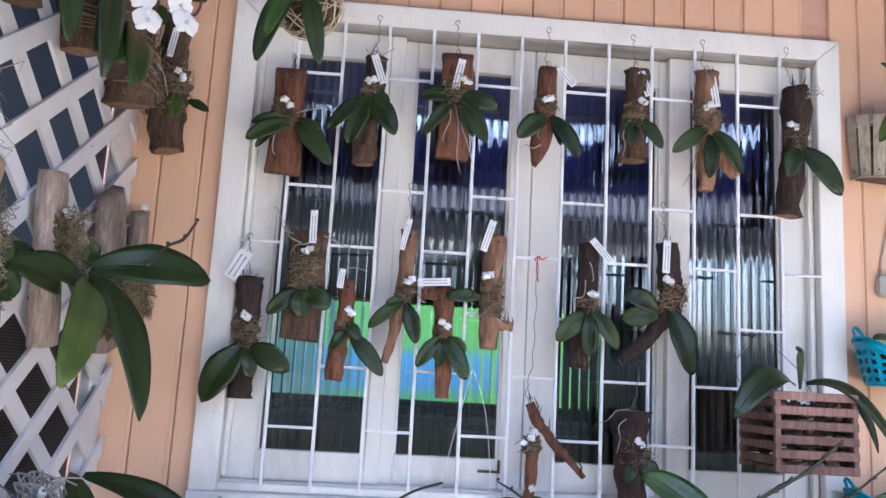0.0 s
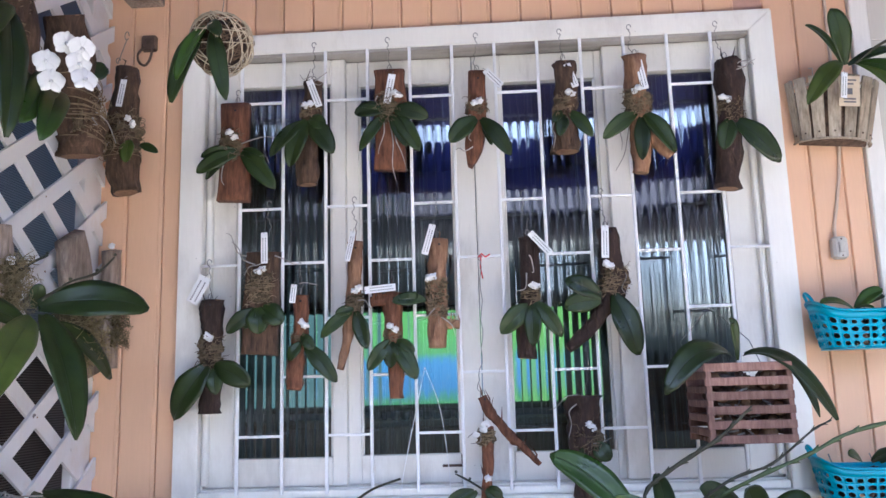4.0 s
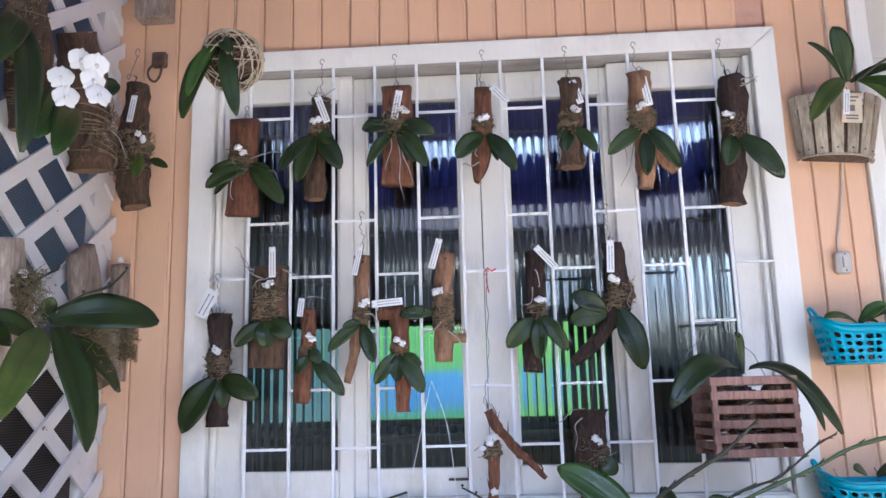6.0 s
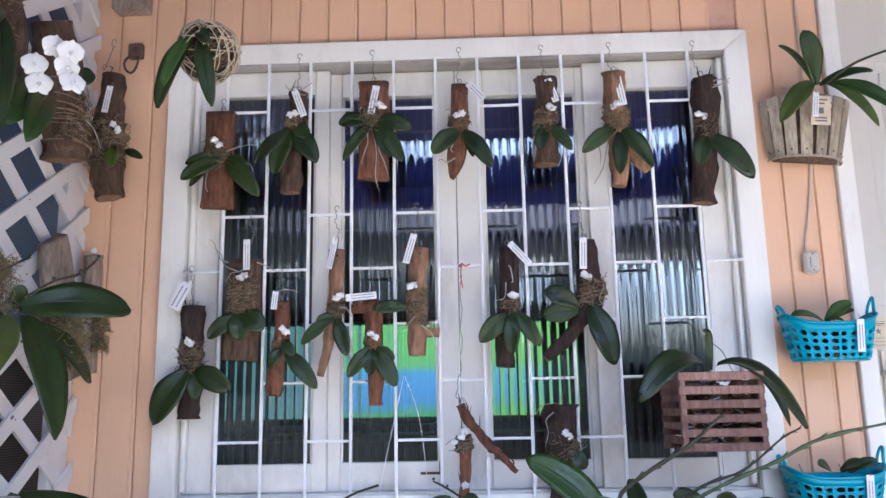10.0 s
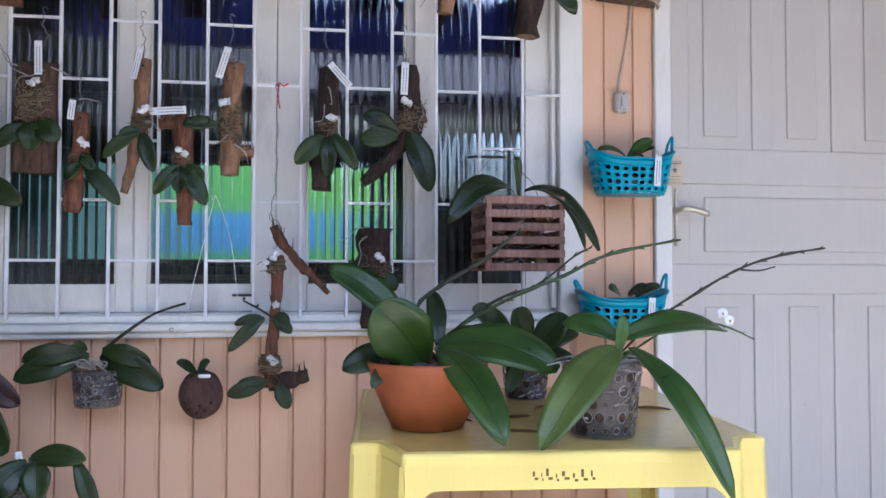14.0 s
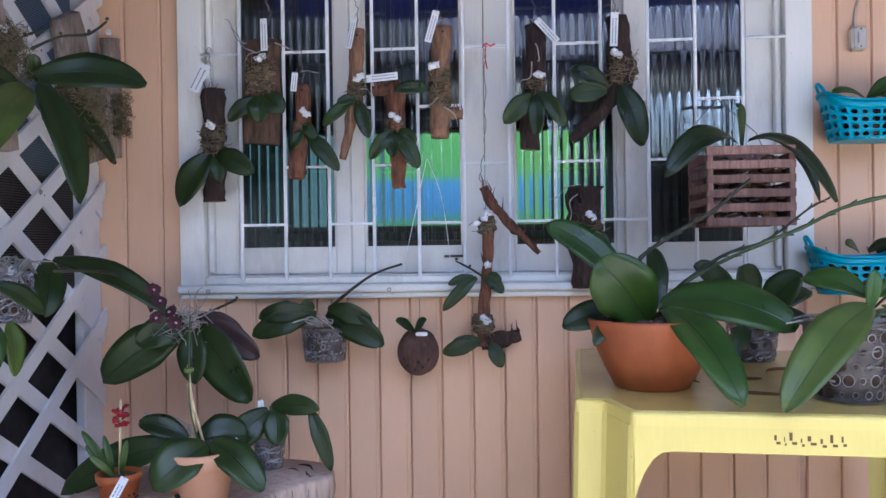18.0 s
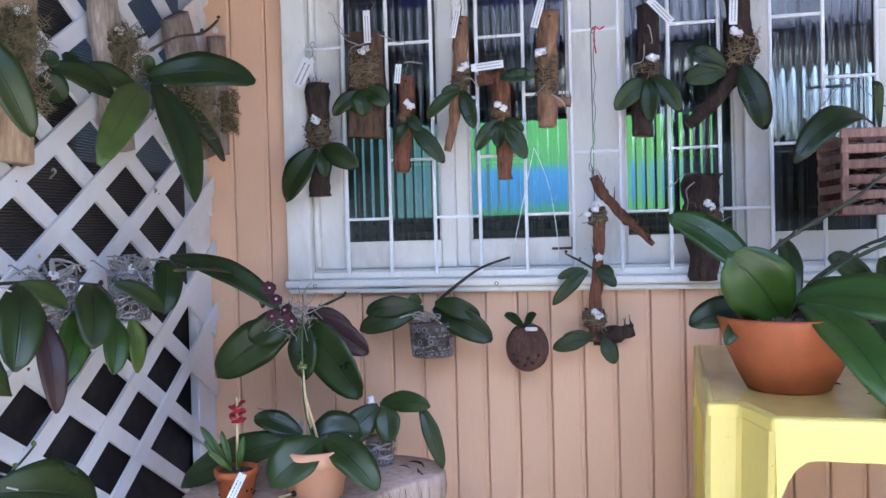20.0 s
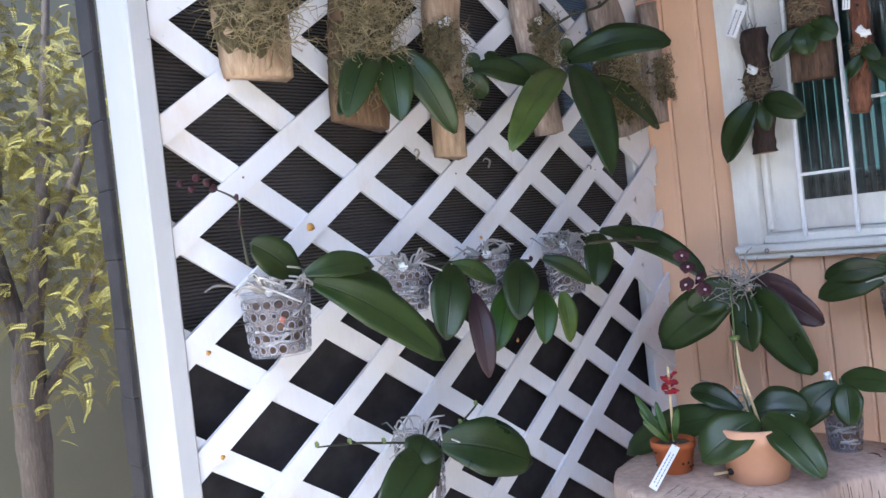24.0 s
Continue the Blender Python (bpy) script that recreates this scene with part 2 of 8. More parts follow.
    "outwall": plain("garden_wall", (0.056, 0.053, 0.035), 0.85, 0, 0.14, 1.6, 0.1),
    "twig": wood("garden_bark", (0.022, 0.016, 0.013), (0.05, 0.037, 0.029), (0.09, 0.068, 0.055), 12),
    "foliage": plain("lime_foliage", (0.105, 0.090, 0.009), 0.85, 0, 0.35, 5.0, 0),
    "hedge": plain("unseen_hedge_foliage", (0.07, 0.082, 0.06), 0.6, 0, 0.6, 3.0, 1.0),
    "reflection_roof": plain("reflection_boards", (0.035, 0.035, 0.065), 0.8, 0, 0.1, 1.0, 0.1),
}


def glass_mat():
    m = Mat("ribbed_glass", 0.015)
    m.b.inputs["Coat Weight"].default_value = 1.0
    m.b.inputs["Coat Roughness"].default_value = 0.012
    m.b.inputs["Coat IOR"].default_value = 1.6
    m.color((0.93, 0.96, 0.96))
    m.b.inputs["Transmission Weight"].default_value = 1.0
    m.b.inputs["IOR"].default_value = 1.55
    return m.m


def clear_mat(name="clouded_plastic", a=(0.085, 0.074, 0.073), b=(0.20, 0.18, 0.172), alpha=0.38):
    """Clouded clear plastic of the orchid pots."""
    m = Mat(name, 0.18)
    n = m.noise(m.coords("Object"), 30, 4)
    m.color(m.ramp(n, [(0.3, a), (0.7, b)]))
    m.b.inputs["Alpha"].default_value = alpha
    return m.m


def ring_mat(name="plastic_ring", a=(0.16, 0.155, 0.17), b=(0.42, 0.41, 0.45)):
    m = Mat(name, 0.2)
    n = m.noise(m.coords("Object"), 40, 3)
    m.color(m.ramp(n, [(0.3, a), (0.7, b)]))
    m.b.inputs["Alpha"].default_value = 0.85
    return m.m


def mesh_mat():
    """Woven dark shade cloth in fine level rows that lets a little light through."""
    m = Mat("shade_cloth", 0.75)
    rows = m.node("ShaderNodeTexWave", Scale=50.0, Distortion=1.2, Detail=2.0)
    rows.bands_direction = "Z"
    m.link(m.coords("Object"), rows.inputs["Vector"])
    m.link(m.ramp(rows.outputs["Fac"], [(0.42, (0.84, 0.84, 0.84)), (0.58, (1.0, 1.0, 1.0))]), m.b.inputs["Alpha"])
    sag = m.noise(m.coords("Object"), 6.0, 3)
    c = m.ramp(rows.outputs["Fac"], [(0.3, (0.026, 0.021, 0.020)), (0.75, (0.075, 0.062, 0.058))])
    m.color(m.mix(m.ramp(sag, [(0.4, (0, 0, 0)), (0.7, (0.5, 0.5, 0.5))]), c, (0.034, 0.029, 0.028)))
    m.bump(rows.outputs["Fac"], 0.4, 0.001)
    return m.m


def screen_mat():
    """A lit television picture: green above, blue and green bands below."""
    m = Mat("television_picture", 0.3)
    tc = m.node("ShaderNodeTexCoord")
    sep = m.node("ShaderNodeSeparateXYZ")
    m.link(tc.outputs["Generated"], sep.inputs[0])
    n = m.noise(m.coords("Generated", (3, 1, 2.2)), 2.2, 2)
    add = m.node("ShaderNodeMath")
    add.operation = "MULTIPLY_ADD"
    m.link(n, add.inputs[0])
    add.inputs[1].default_value = 0.34
    m.link(sep.outputs[2], add.inputs[2])
    c = m.ramp(add.outputs[0], [(0.18, (0.10, 0.30, 0.10)), (0.34, (0.10, 0.26, 0.46)), (0.62, (0.12, 0.32, 0.55)), (0.74, (0.17, 0.44, 0.14)), (0.9, (0.19, 0.50, 0.13))])
    side = m.node("ShaderNodeMath")
    side.operation = "MULTIPLY_ADD"
    m.link(n, side.inputs[0])
    side.inputs[1].default_value = 0.10
    m.link(sep.outputs[0], side.inputs[2])
    c = m.mix(m.ramp(side.outputs[0], [(0.34, (1, 1, 1)), (0.42, (0, 0, 0))]), c, (0.11, 0.19, 0.17))
    c = m.mix(m.ramp(side.outputs[0], [(0.84, (0, 0, 0)), (0.90, (0.8, 0.8, 0.8))]), c, (0.22, 0.46, 0.10))
    m.color((0.01, 0.01, 0.01))
    m.link(c, m.b.inputs["Emission Color"])
    m.b.inputs["Emission Strength"].default_value = 0.165
    return m.m


M["ring"] = ring_mat()
M["ring_dim"] = ring_mat("dull_plastic_ring", (0.22, 0.21, 0.21), (0.52, 0.50, 0.50))
M["clear_pale"] = clear_mat("pale_clouded_plastic", (0.26, 0.25, 0.27), (0.50, 0.49, 0.52), 0.22)
M["glass"], M["clear"], M["mesh"], M["screen"] = glass_mat(), clear_mat(), mesh_mat(), screen_mat()

# ---- building helpers ----
ORIGIN = {}
N_WALL, N_SIDE = Vector((0, -1, 0)), Vector((1, 0, 0))
rng = random.Random(7)


def thing(name, loc, label, category, group="", kind=""):
    """An empty at the base of a thing; its parts hang under it."""
    ob = new(name)
    ob.location = loc
    ob.empty_display_size = 0.05
    ORIGIN[ob] = Vector(loc)
    return tagged(ob, label, category, group, kind)


def part(name, bm, mat, parent=None, label="", smooth=True, origin=None):
    """Links a bmesh, given in world places, as one mesh under a thing or a part."""
    o = ORIGIN[parent] if parent is not None else Vector(origin or (0, 0, 0))
    me = bpy.data.meshes.new(name)
    bm.normal_update()
    bm.to_mesh(me)
    bm.free()
    me.transform(Matrix.Translation(-o))
    if smooth:
        me.shade_smooth()
    me.materials.append(M[mat] if isinstance(mat, str) else mat)
    ob = new(name, me)
    ORIGIN[ob] = o
    if parent is not None:
        ob.parent = parent
    else:
        ob.location = o
    if label:
        ob["label"] = label
    return ob


def box(bm, lo, hi, bevel=0.0, m=None):
    lo, hi = Vector(lo), Vector(hi)
    mat = Matrix.Translation((lo + hi) / 2) @ Matrix.Diagonal((*(hi - lo), 1))
    vs = bmesh.ops.create_cube(bm, size=1, matrix=(m or Matrix()) @ mat)["verts"]
    if bevel:
        es = {e for v in vs for e in v.link_edges}
        bmesh.ops.bevel(bm, geom=list(es), offset=bevel, segments=1, affect="EDGES")
    return bm


def boxed(*args, **kw):
    return box(bmesh.new(), *args, **kw)


def tube(bm, pts, radii, n=8, rough=0.0, flat=1.0, seed=0):
    """A closed tube along points; rough: relative unevenness."""
    pts = [Vector(p[:3]) for p in pts]
    rings = []
    side = None
    for i, p in enumerate(pts):
        d = (pts[min(i + 1, len(pts) - 1)] - pts[max(i - 1, 0)]).normalized()
        if side is None:
            side = d.cross(Vector((0.3, 0.9, 0.2))).normalized()
        side = (side - d * side.dot(d)).normalized()
        up = d.cross(side)
        r = radii[i] if isinstance(radii, (list, tuple)) else radii
        ring = []
        for k in range(n):
            a = 2 * math.pi * k / n
            f = 1.0
            if rough:
                f += rough * noise.noise(Vector((math.cos(a) * 1.3 + seed, math.sin(a) * 1.3, i * 0.35 + seed * 1.7)))
                f += rough * 0.5 * noise.noise(Vector((math.cos(a) * 4 + seed, math.sin(a) * 4, i * 0.9)))
            ring.append(bm.verts.new(p + (side * math.cos(a) + up * math.sin(a) * flat) * r * f))
        rings.append(ring)
    for a, b in zip(rings, rings[1:]):
        for k in range(n):
            bm.faces.new((a[k], a[(k + 1) % n], b[(k + 1) % n], b[k]))
    for ring, rev in ((rings[0], True), (rings[-1], False)):
        bm.faces.new(ring[::-1] if rev else ring)
    return bm


def smooth_path(pts, steps=4):
    """Catmull-Rom through the points; each may carry a radius."""
    dim = len(pts[0])
    ps = [pts[0], *pts, pts[-1]]
    res = []
    for i in range(1, len(ps) - 2):
        for s in range(steps):
            t = s / steps
            res.append(tuple(0.5 * (2 * b + (c - a) * t + (2 * a - 5 * b + 4 * c - d) * t * t + (3 * b - a - 3 * c + d) * t ** 3)
                             for a, b, c, d in (tuple(q[k] for q in ps[i - 1:i + 3]) for k in range(dim))))
    res.append(tuple(pts[-1]))
    return res


def lathe(bm, profile, centre, n=28):
    """Turns (radius, height) pairs about the upright through centre."""
    c = Vector(centre)
    rings = [[bm.verts.new(c + Vector((r * math.cos(2 * math.pi * k / n), r * math.sin(2 * math.pi * k / n), z))) for k in range(n)] for r, z in profile]
    for a, b in zip(rings, rings[1:]):
        for k in range(n):
            bm.faces.new((a[k], a[(k + 1) % n], b[(k + 1) % n], b[k]))
    bm.faces.new(rings[0][::-1])
    bm.faces.new(rings[-1])
    return bm


def leaf_mesh(base, tip, width, normal, bulge=None, fold=0.24, droop=0.0):
    """A thick strap leaf with a folded midrib, from base to tip."""
    bm = bmesh.new()
    uvl = bm.loops.layers.uv.new("UVMap")
    a, b = Vector(base), Vector(tip)
    ln = (b - a).length
    bulge = 0.16 * ln if bulge is None else bulge
    ctrl = (a + b) / 2 + normal * bulge + Vector((0, 0, 1)) * (0.10 * ln + droop)
    nl, nw = 14, 6
    twist = rng.uniform(-0.35, 0.35)
    wave = rng.uniform(0.4, 1.2)
    top, bot = [], []
    for i in range(nl + 1):
        s = i / nl
        p = a * (1 - s) ** 2 + ctrl * 2 * s * (1 - s) + b * s * s
        d = ((ctrl - a) * (1 - s) + (b - ctrl) * s).normalized()
        w = d.cross(normal)
        w = w.normalized() if w.length > 0.15 else d.cross(Vector((0, 0, 1))).normalized()
        w = (Matrix.Rotation(twist * s, 3, d) @ w).normalized()
        nn = w.cross(d).normalized()
        hw = width * 0.5 * max(0.14, (min(1.0, (s * 2.0 + 0.10)) ** 0.62) * (max(0.0, 1 - s ** 3.6) ** 0.55))
        if i == nl:
            hw = width * 0.05
        rt, rb = [], []
        for k in range(nw + 1):
            u = k / nw * 2 - 1
            lift = fold * hw * (1.05 * abs(u) - 0.30 * u * u) + (0.025 * s + 0.012) * width * math.sin(wave * 6 * s + u * 2 + twist * 9)
            q = p + w * (u * hw) + nn * lift
            rt.append(bm.verts.new(q + nn * 0.0009))
            rb.append(bm.verts.new(q - nn * 0.0009))
        top.append(rt)
        bot.append(rb)

    def quad(vs, uvs):
        f = bm.faces.new(vs)
        for lp, uv in zip(f.loops, uvs):
            lp[uvl].uv = uv
    for i in range(nl):
        for k in range(nw):
            us = ((k / nw, i / nl), ((k + 1) / nw, i / nl), ((k + 1) / nw, (i + 1) / nl), (k / nw, (i + 1) / nl))
            quad((top[i][k], top[i][k + 1], top[i + 1][k + 1], top[i + 1][k]), us)
            quad((bot[i + 1][k], bot[i + 1][k + 1], bot[i][k + 1], bot[i][k]), us[::-1])
        quad((top[i][0], top[i + 1][0], bot[i + 1][0], bot[i][0]), ((0, 0),) * 4)
        quad((top[i + 1][nw], top[i][nw], bot[i][nw], bot[i + 1][nw]), ((1, 0),) * 4)
    quad((*top[nl], *bot[nl][::-1]), ((0.5, 1),) * (2 * nw + 2))
    return bm


def add_leaves(parent, leaves, normal, name="leaf", droop=0.0):
    for base, tip, width, kind in leaves:
        lab = {"l": "yellowish pale green leaf", "p": "dark purple-brown leaf"}.get(kind, "")
        part(name, leaf_mesh(base, tip, width, normal, droop=droop), kind, parent, lab)


def plank(bm, pts, normal, thick, seed):
    """A rough split board along points that carry half widths."""
    P = smooth_path(pts, 4)
    rings = []
    for i, q in enumerate(P):
        c, hw = Vector(q[:3]), q[3]
        d = (Vector(P[min(i + 1, len(P) - 1)][:3]) - Vector(P[max(i - 1, 0)][:3])).normalized()
        w = d.cross(normal).normalized()
        j1, j2 = (0.07 * hw * noise.noise(Vector((i * 0.6, s, seed))) * 2 for s in (3.1, 9.7))
        sl = 0.006 * noise.noise(Vector((seed, 2.0, i * 0.1)))
        tk = thick * (1 + 0.25 * noise.noise(Vector((seed, i * 0.5, 5.0))))
        e = -0.004 if i == 0 else (0.004 if i == len(P) - 1 else 0)
        ring = [c - w * (hw + j1) - normal * thick * 0.5 + d * e, c - w * (hw * 0.98 + j1) + normal * tk * 0.35,
                c - w * (hw * 0.8 + j1) + normal * tk * 0.5, c + normal * (tk * 0.56 + sl),
                c + w * (hw * 0.8 + j2) + normal * tk * 0.5, c + w * (hw * 0.98 + j2) + normal * tk * 0.33,
                c + w * (hw + j2) - normal * thick * 0.5]
        rings.append([bm.verts.new(v) for v in ring])
    n = len(rings[0])
    for a, b in zip(rings, rings[1:]):
        for k in range(n):
            bm.faces.new((a[k], a[(k + 1) % n], b[(k + 1) % n], b[k]))
    bm.faces.new(rings[0][::-1])
    bm.faces.new(rings[-1])
    return bm


def fibres(bm, centre, radius, count, normal, spread=1.0, thick=0.0011):
    """A tuft of loose moss fibres round a place."""
    c = Vector(centre)
    for _ in range(count):
        a = c + Vector((rng.uniform(-1, 1), rng.uniform(-1, 1), rng.uniform(-1, 1))) * radius * 0.8 + normal * radius * 0.35
        d = Vector((rng.gauss(0, 1), rng.gauss(0, 1), rng.gauss(0, 0.7))).normalized() * radius * rng.uniform(0.35, 0.95) * spread
        d -= normal * (d.dot(normal) * (1.0 if d.dot(normal) < 0 else 0.65))
        k = d.length * 0.35
        j1, j2 = (Vector((rng.gauss(0, 1), rng.gauss(0, 1), rng.gauss(0, 1))) * k * 0.5 for _ in range(2))
        tube(bm, [a, a + d * 0.35 + j1 + normal * radius * rng.uniform(0, 0.2), a + d * 0.7 + j2 + normal * radius * rng.uniform(-0.1, 0.2), a + d], [thick, thick, thick * 0.8, thick * 0.4], 3)
    return bm


def clump(bm, centre, radius, normal, seed, subdivisions=3):
    """An uneven lump of moss."""
    res = bmesh.ops.create_icosphere(bm, subdivisions=subdivisions, radius=1.0)
    for v in res["verts"]:
        d = v.co.normalized()
        k = 1 + 0.35 * noise.noise(d * 2.2 + Vector((seed, 0, 0))) + 0.26 * noise.noise(d * 6 + Vector((0, seed, 0))) + (0.16 * noise.noise(d * 17 + Vector((0, 0, seed))) if subdivisions > 3 else 0)
        q = d * radius * k
        q -= normal * q.dot(normal) * 0.45
        v.co = Vector(centre) + q
    return bm


def white_bit(centre, seed):
    bm = bmesh.new()
    res = bmesh.ops.create_icosphere(bm, subdivisions=3, radius=1.0)
    for v in res["verts"]:
        d = v.co.normalized()
        v.co = Vector(centre) + Vector((d.x * 0.0095, d.y * 0.006, d.z * 0.0085)) * (0.95 + 0.75 * noise.noise(d * 1.7 + Vector((seed, 0, 0))))
    return bm


def name_tag(parent, a, b, width, normal):
    """A plastic name tag from a to b with rows of faded print."""
    a, b = Vector(a), Vector(b)
    d = (b - a).normalized()
    w = d.cross(normal).normalized()
    n = w.cross(d).normalized()
    n = n if n.dot(normal) > 0 else -n
    ln = (b - a).length
    frame_m = Matrix((w, d, n)).transposed().to_4x4()
    frame_m.translation = a
    ob = part("name_tag", boxed((-width / 2, 0, -0.0008), (width / 2, ln, 0.0008), 0.0006, frame_m), "tag", parent, "white plastic name tag", False)
    ink = bmesh.new()
    for row in (-0.2, 0.18):
        y = 0.18 * ln
        while y < ln * 0.9:
            e = min(y + rng.uniform(0.025, 0.07) * ln, ln * 0.93)
            box(ink, (width * (row - 0.055), y, 0.0009), (width * (row + 0.055), e, 0.0013), 0, frame_m)
            y = e + 0.022 * ln
    part("print", ink, "ink", ob, "", False)
    loop = bmesh.new()
    tube(loop, [a + d * 0.004 + n * 0.002, a - d * 0.008 - n * 0.004, a - d * 0.014 - n * 0.012], 0.0007, 4)
    part("tie_wire", loop, "wire", ob)


def flower(parent, centre, size, normal, petal, lip, name="flower"):
    """Five spread petals round a small lip."""
    c = Vector(centre)
    n = (normal + Vector((rng.uniform(-0.3, 0.3), rng.uniform(-0.3, 0.3), rng.uniform(-0.25, 0.25)))).normalized()
    u = n.cross(Vector((0, 0, 1))).normalized()
    v = n.cross(u)
    bm = bmesh.new()
    for k in range(5):
        a = math.radians(90 + 72 * k) + rng.uniform(-0.1, 0.1)
        d = u * math.cos(a) - v * math.sin(a)
        e = n.cross(d)
        wide = 0.72 if k in (1, 4) else 0.40
        rows = []
        for i in range(6):
            s = i / 5
            hw = size * wide * math.sin(math.pi * min(0.97, s * 0.85 + 0.12)) ** 0.8
            rows.append([c + d * (size * s) + e * (hw * t) + n * (size * (0.22 * s * (1 - s) - 0.10 * t * t + 0.05 * k % 2 * 0.1)) for t in (-1, -0.5, 0, 0.5, 1)])
        vs = [[bm.verts.new(p) for p in r] for r in rows]
        for r, q in zip(vs, vs[1:]):
            for i in range(4):
                bm.faces.new((r[i], r[i + 1], q[i + 1], q[i]))
    ob = part(name, bm, petal, parent)
    lb = bmesh.new()
    tube(lb, [c + n * size * 0.02, c + n * size * 0.3 - Vector((0, 0, size * 0.12)), c + n * size * 0.42 - Vector((0, 0, size * 0.3))], [size * 0.13, size * 0.16, size * 0.05], 7)
    part("lip", lb, lip, ob)
    return ob


def add_buds(stem, pts, size, mat):
    for i, q in enumerate(pts):
        part("bud", clump(bmesh.new(), Vector(q[:3]) + Vector((0.002, -0.002, 0.005)), size, N_WALL, q[0] * 9 + i, 2), mat, stem)


def add_nodes(stem, P, mat):
    """Small pointed bracts along a flower stem, by turns on either side."""
    for i in range(len(P) // 3, len(P) - 1, 2):
        p, d = Vector(P[i][:3]), (Vector(P[i + 1][:3]) - Vector(P[i - 1][:3])).normalized()
        side = d.cross(Vector((0, 1, 0))).normalized() * (1 if i % 4 < 2 else -1)
        r = P[i][3] * 0.8
        part("bract", tube(bmesh.new(), [p - d * 0.003, p + side * r * 0.7 + d * 0.004, p + side * (r + 0.0035) + d * 0.010], [r * 1.1, r * 0.85, 0.0005], 6), mat, stem)


COUNT = [0]


def mount(label, normal=N_WALL, logs=(), boards=(), leaves=(), hook=(), tags=(), bits=(), moss=(), stems=(), roots=(), flowers=None, root_bulk=0.0):
    """An orchid tied to wood: wood, moss, leaves, wire, tag and loose roots."""
    COUNT[0] += 1
    sd = COUNT[0] * 3.7
    first = (logs or boards or ((0, [leaves[0][0]]),))[0][1][0]
    ob = thing("mounted_orchid", Vector(first[:3]), label, "orchid", "orchids mounted on wood")
    for mat, pts in logs:
        P = smooth_path(pts, 6)
        log = part("wood", tube(bmesh.new(), P, [p[3] for p in P], 16, 0.42, 0.8, sd), mat, ob)
        for a, b in ((P[1], P[0]), (P[-2], P[-1])):
            e, d = Vector(b[:3]), (Vector(b[:3]) - Vector(a[:3])).normalized()
            if b[3] > 0.011:
                bm = tube(bmesh.new(), [e - d * 0.002, e + d * 0.0006], b[3] * 0.84, 14, 0.1, 0.8, sd)
                part("cut_end", bm, "cut", log, "pale sawn end of the wood", False)
        twigs = bmesh.new()
        for _ in range(9):
            q = rng.choice(P)
            c = Vector(q[:3]) + normal * q[3] * 0.72 + Vector((rng.uniform(-0.5, 0.5) * q[3], 0, 0))
            tube(twigs, [c, c + Vector((rng.uniform(-0.006, 0.006), 0, 0.012)) + normal * 0.001, c + Vector((rng.uniform(-0.01, 0.01), 0, rng.uniform(0.02, 0.045))) + normal * rng.uniform(-0.001, 0.003)], [0.0012, 0.0022, 0.0004], 4, 0.3)
        tagged(part("bark_flake", twigs, mat, log), kind="stuff")
    if normal is N_WALL and hook:
        for mat, pts in [*logs, *boards][:1]:
            q = Vector(pts[0][:3]).lerp(Vector(pts[1][:3]), 0.16) + normal * (pts[0][3] * 0.80 if logs else 0.0155)
            part("drill_hole", tube(bmesh.new(), [q + Vector((0.004, 0.004, 0)), q + Vector((0.004, -0.0022, 0))], 0.0030, 9, 0.2), "black", ob, "small dark drilled hole")
    for mat, pts in boards:
        part("wood", plank(bmesh.new(), pts, normal, 0.03, sd), mat, ob)
    if moss:
        brown = normal is N_WALL or moss[0][2] > 1.5
        for x, y, z, r in moss:
            mo = part("moss", clump(bmesh.new(), (x, y, z), r * 0.95, normal, sd + z, 4), "moss" if brown else "green_moss", ob, "dry brown moss pad")
        fb = bmesh.new()
        for x, y, z, r in moss:
            fibres(fb, (x, y, z), r, int(24 + r * 1700), normal, 0.8)
        if not brown:
            for x, y, z, r in moss:
                fibres(fb, (x, y, z), r * 1.1, int(r * 6500), normal, 1.0, 0.0008)
        if normal is N_WALL:
            for x, y, z, r in moss:
                for _ in range(4):
                    h, tilt = rng.uniform(-0.6, 0.6) * r, rng.uniform(-0.3, 0.3)
                    tube(fb, [(x + 1.06 * r * math.cos(a), y + 0.72 * r * math.sin(a), z + h + tilt * r * math.cos(a)) for a in (k * 0.4488 for k in range(15))], 0.0009, 4)
        if normal is N_SIDE and logs:
            P = smooth_path(logs[0][1], 6)
            for _ in range(20):
                x, y, z, r = P[rng.randrange(len(P) // 3, len(P) - 2)]
                h, tilt, a0, span = rng.uniform(-0.02, 0.02), rng.uniform(-0.35, 0.35), rng.uniform(-2.8, -0.6), rng.uniform(1.5, 4.0)
                tube(fb, [(x + 1.03 * r * math.cos(a), y + 1.03 * r * math.sin(a), z + h + tilt * r * math.cos(a + a0)) for a in (a0 + span * k / 11 for k in range(12))], rng.uniform(0.0008, 0.0016), 4)
        tagged(part("loose_fibre", fb, "fibre" if brown else "grass", mo), kind="stuff")
    wide = 1.16 if normal is N_WALL else 1.06
    add_leaves(ob, [(a, b, w * wide, k) for a, b, w, k in leaves], normal if normal is N_WALL else Vector((0.74, -0.62, 0.26)))
    if hook:
        bm = bmesh.new()
        P = smooth_path([tuple(p) for p in hook], 5) if len(hook) > 2 else [tuple(p) for p in hook]
        P = [(x + 0.003 * math.sin(i * 1.9 + sd), y - 0.002 * math.cos(i * 1.3), z) for i, (x, y, z) in enumerate(P)]
        tube(bm, P, 0.0011, 5)
        x, y, z = hook[0]
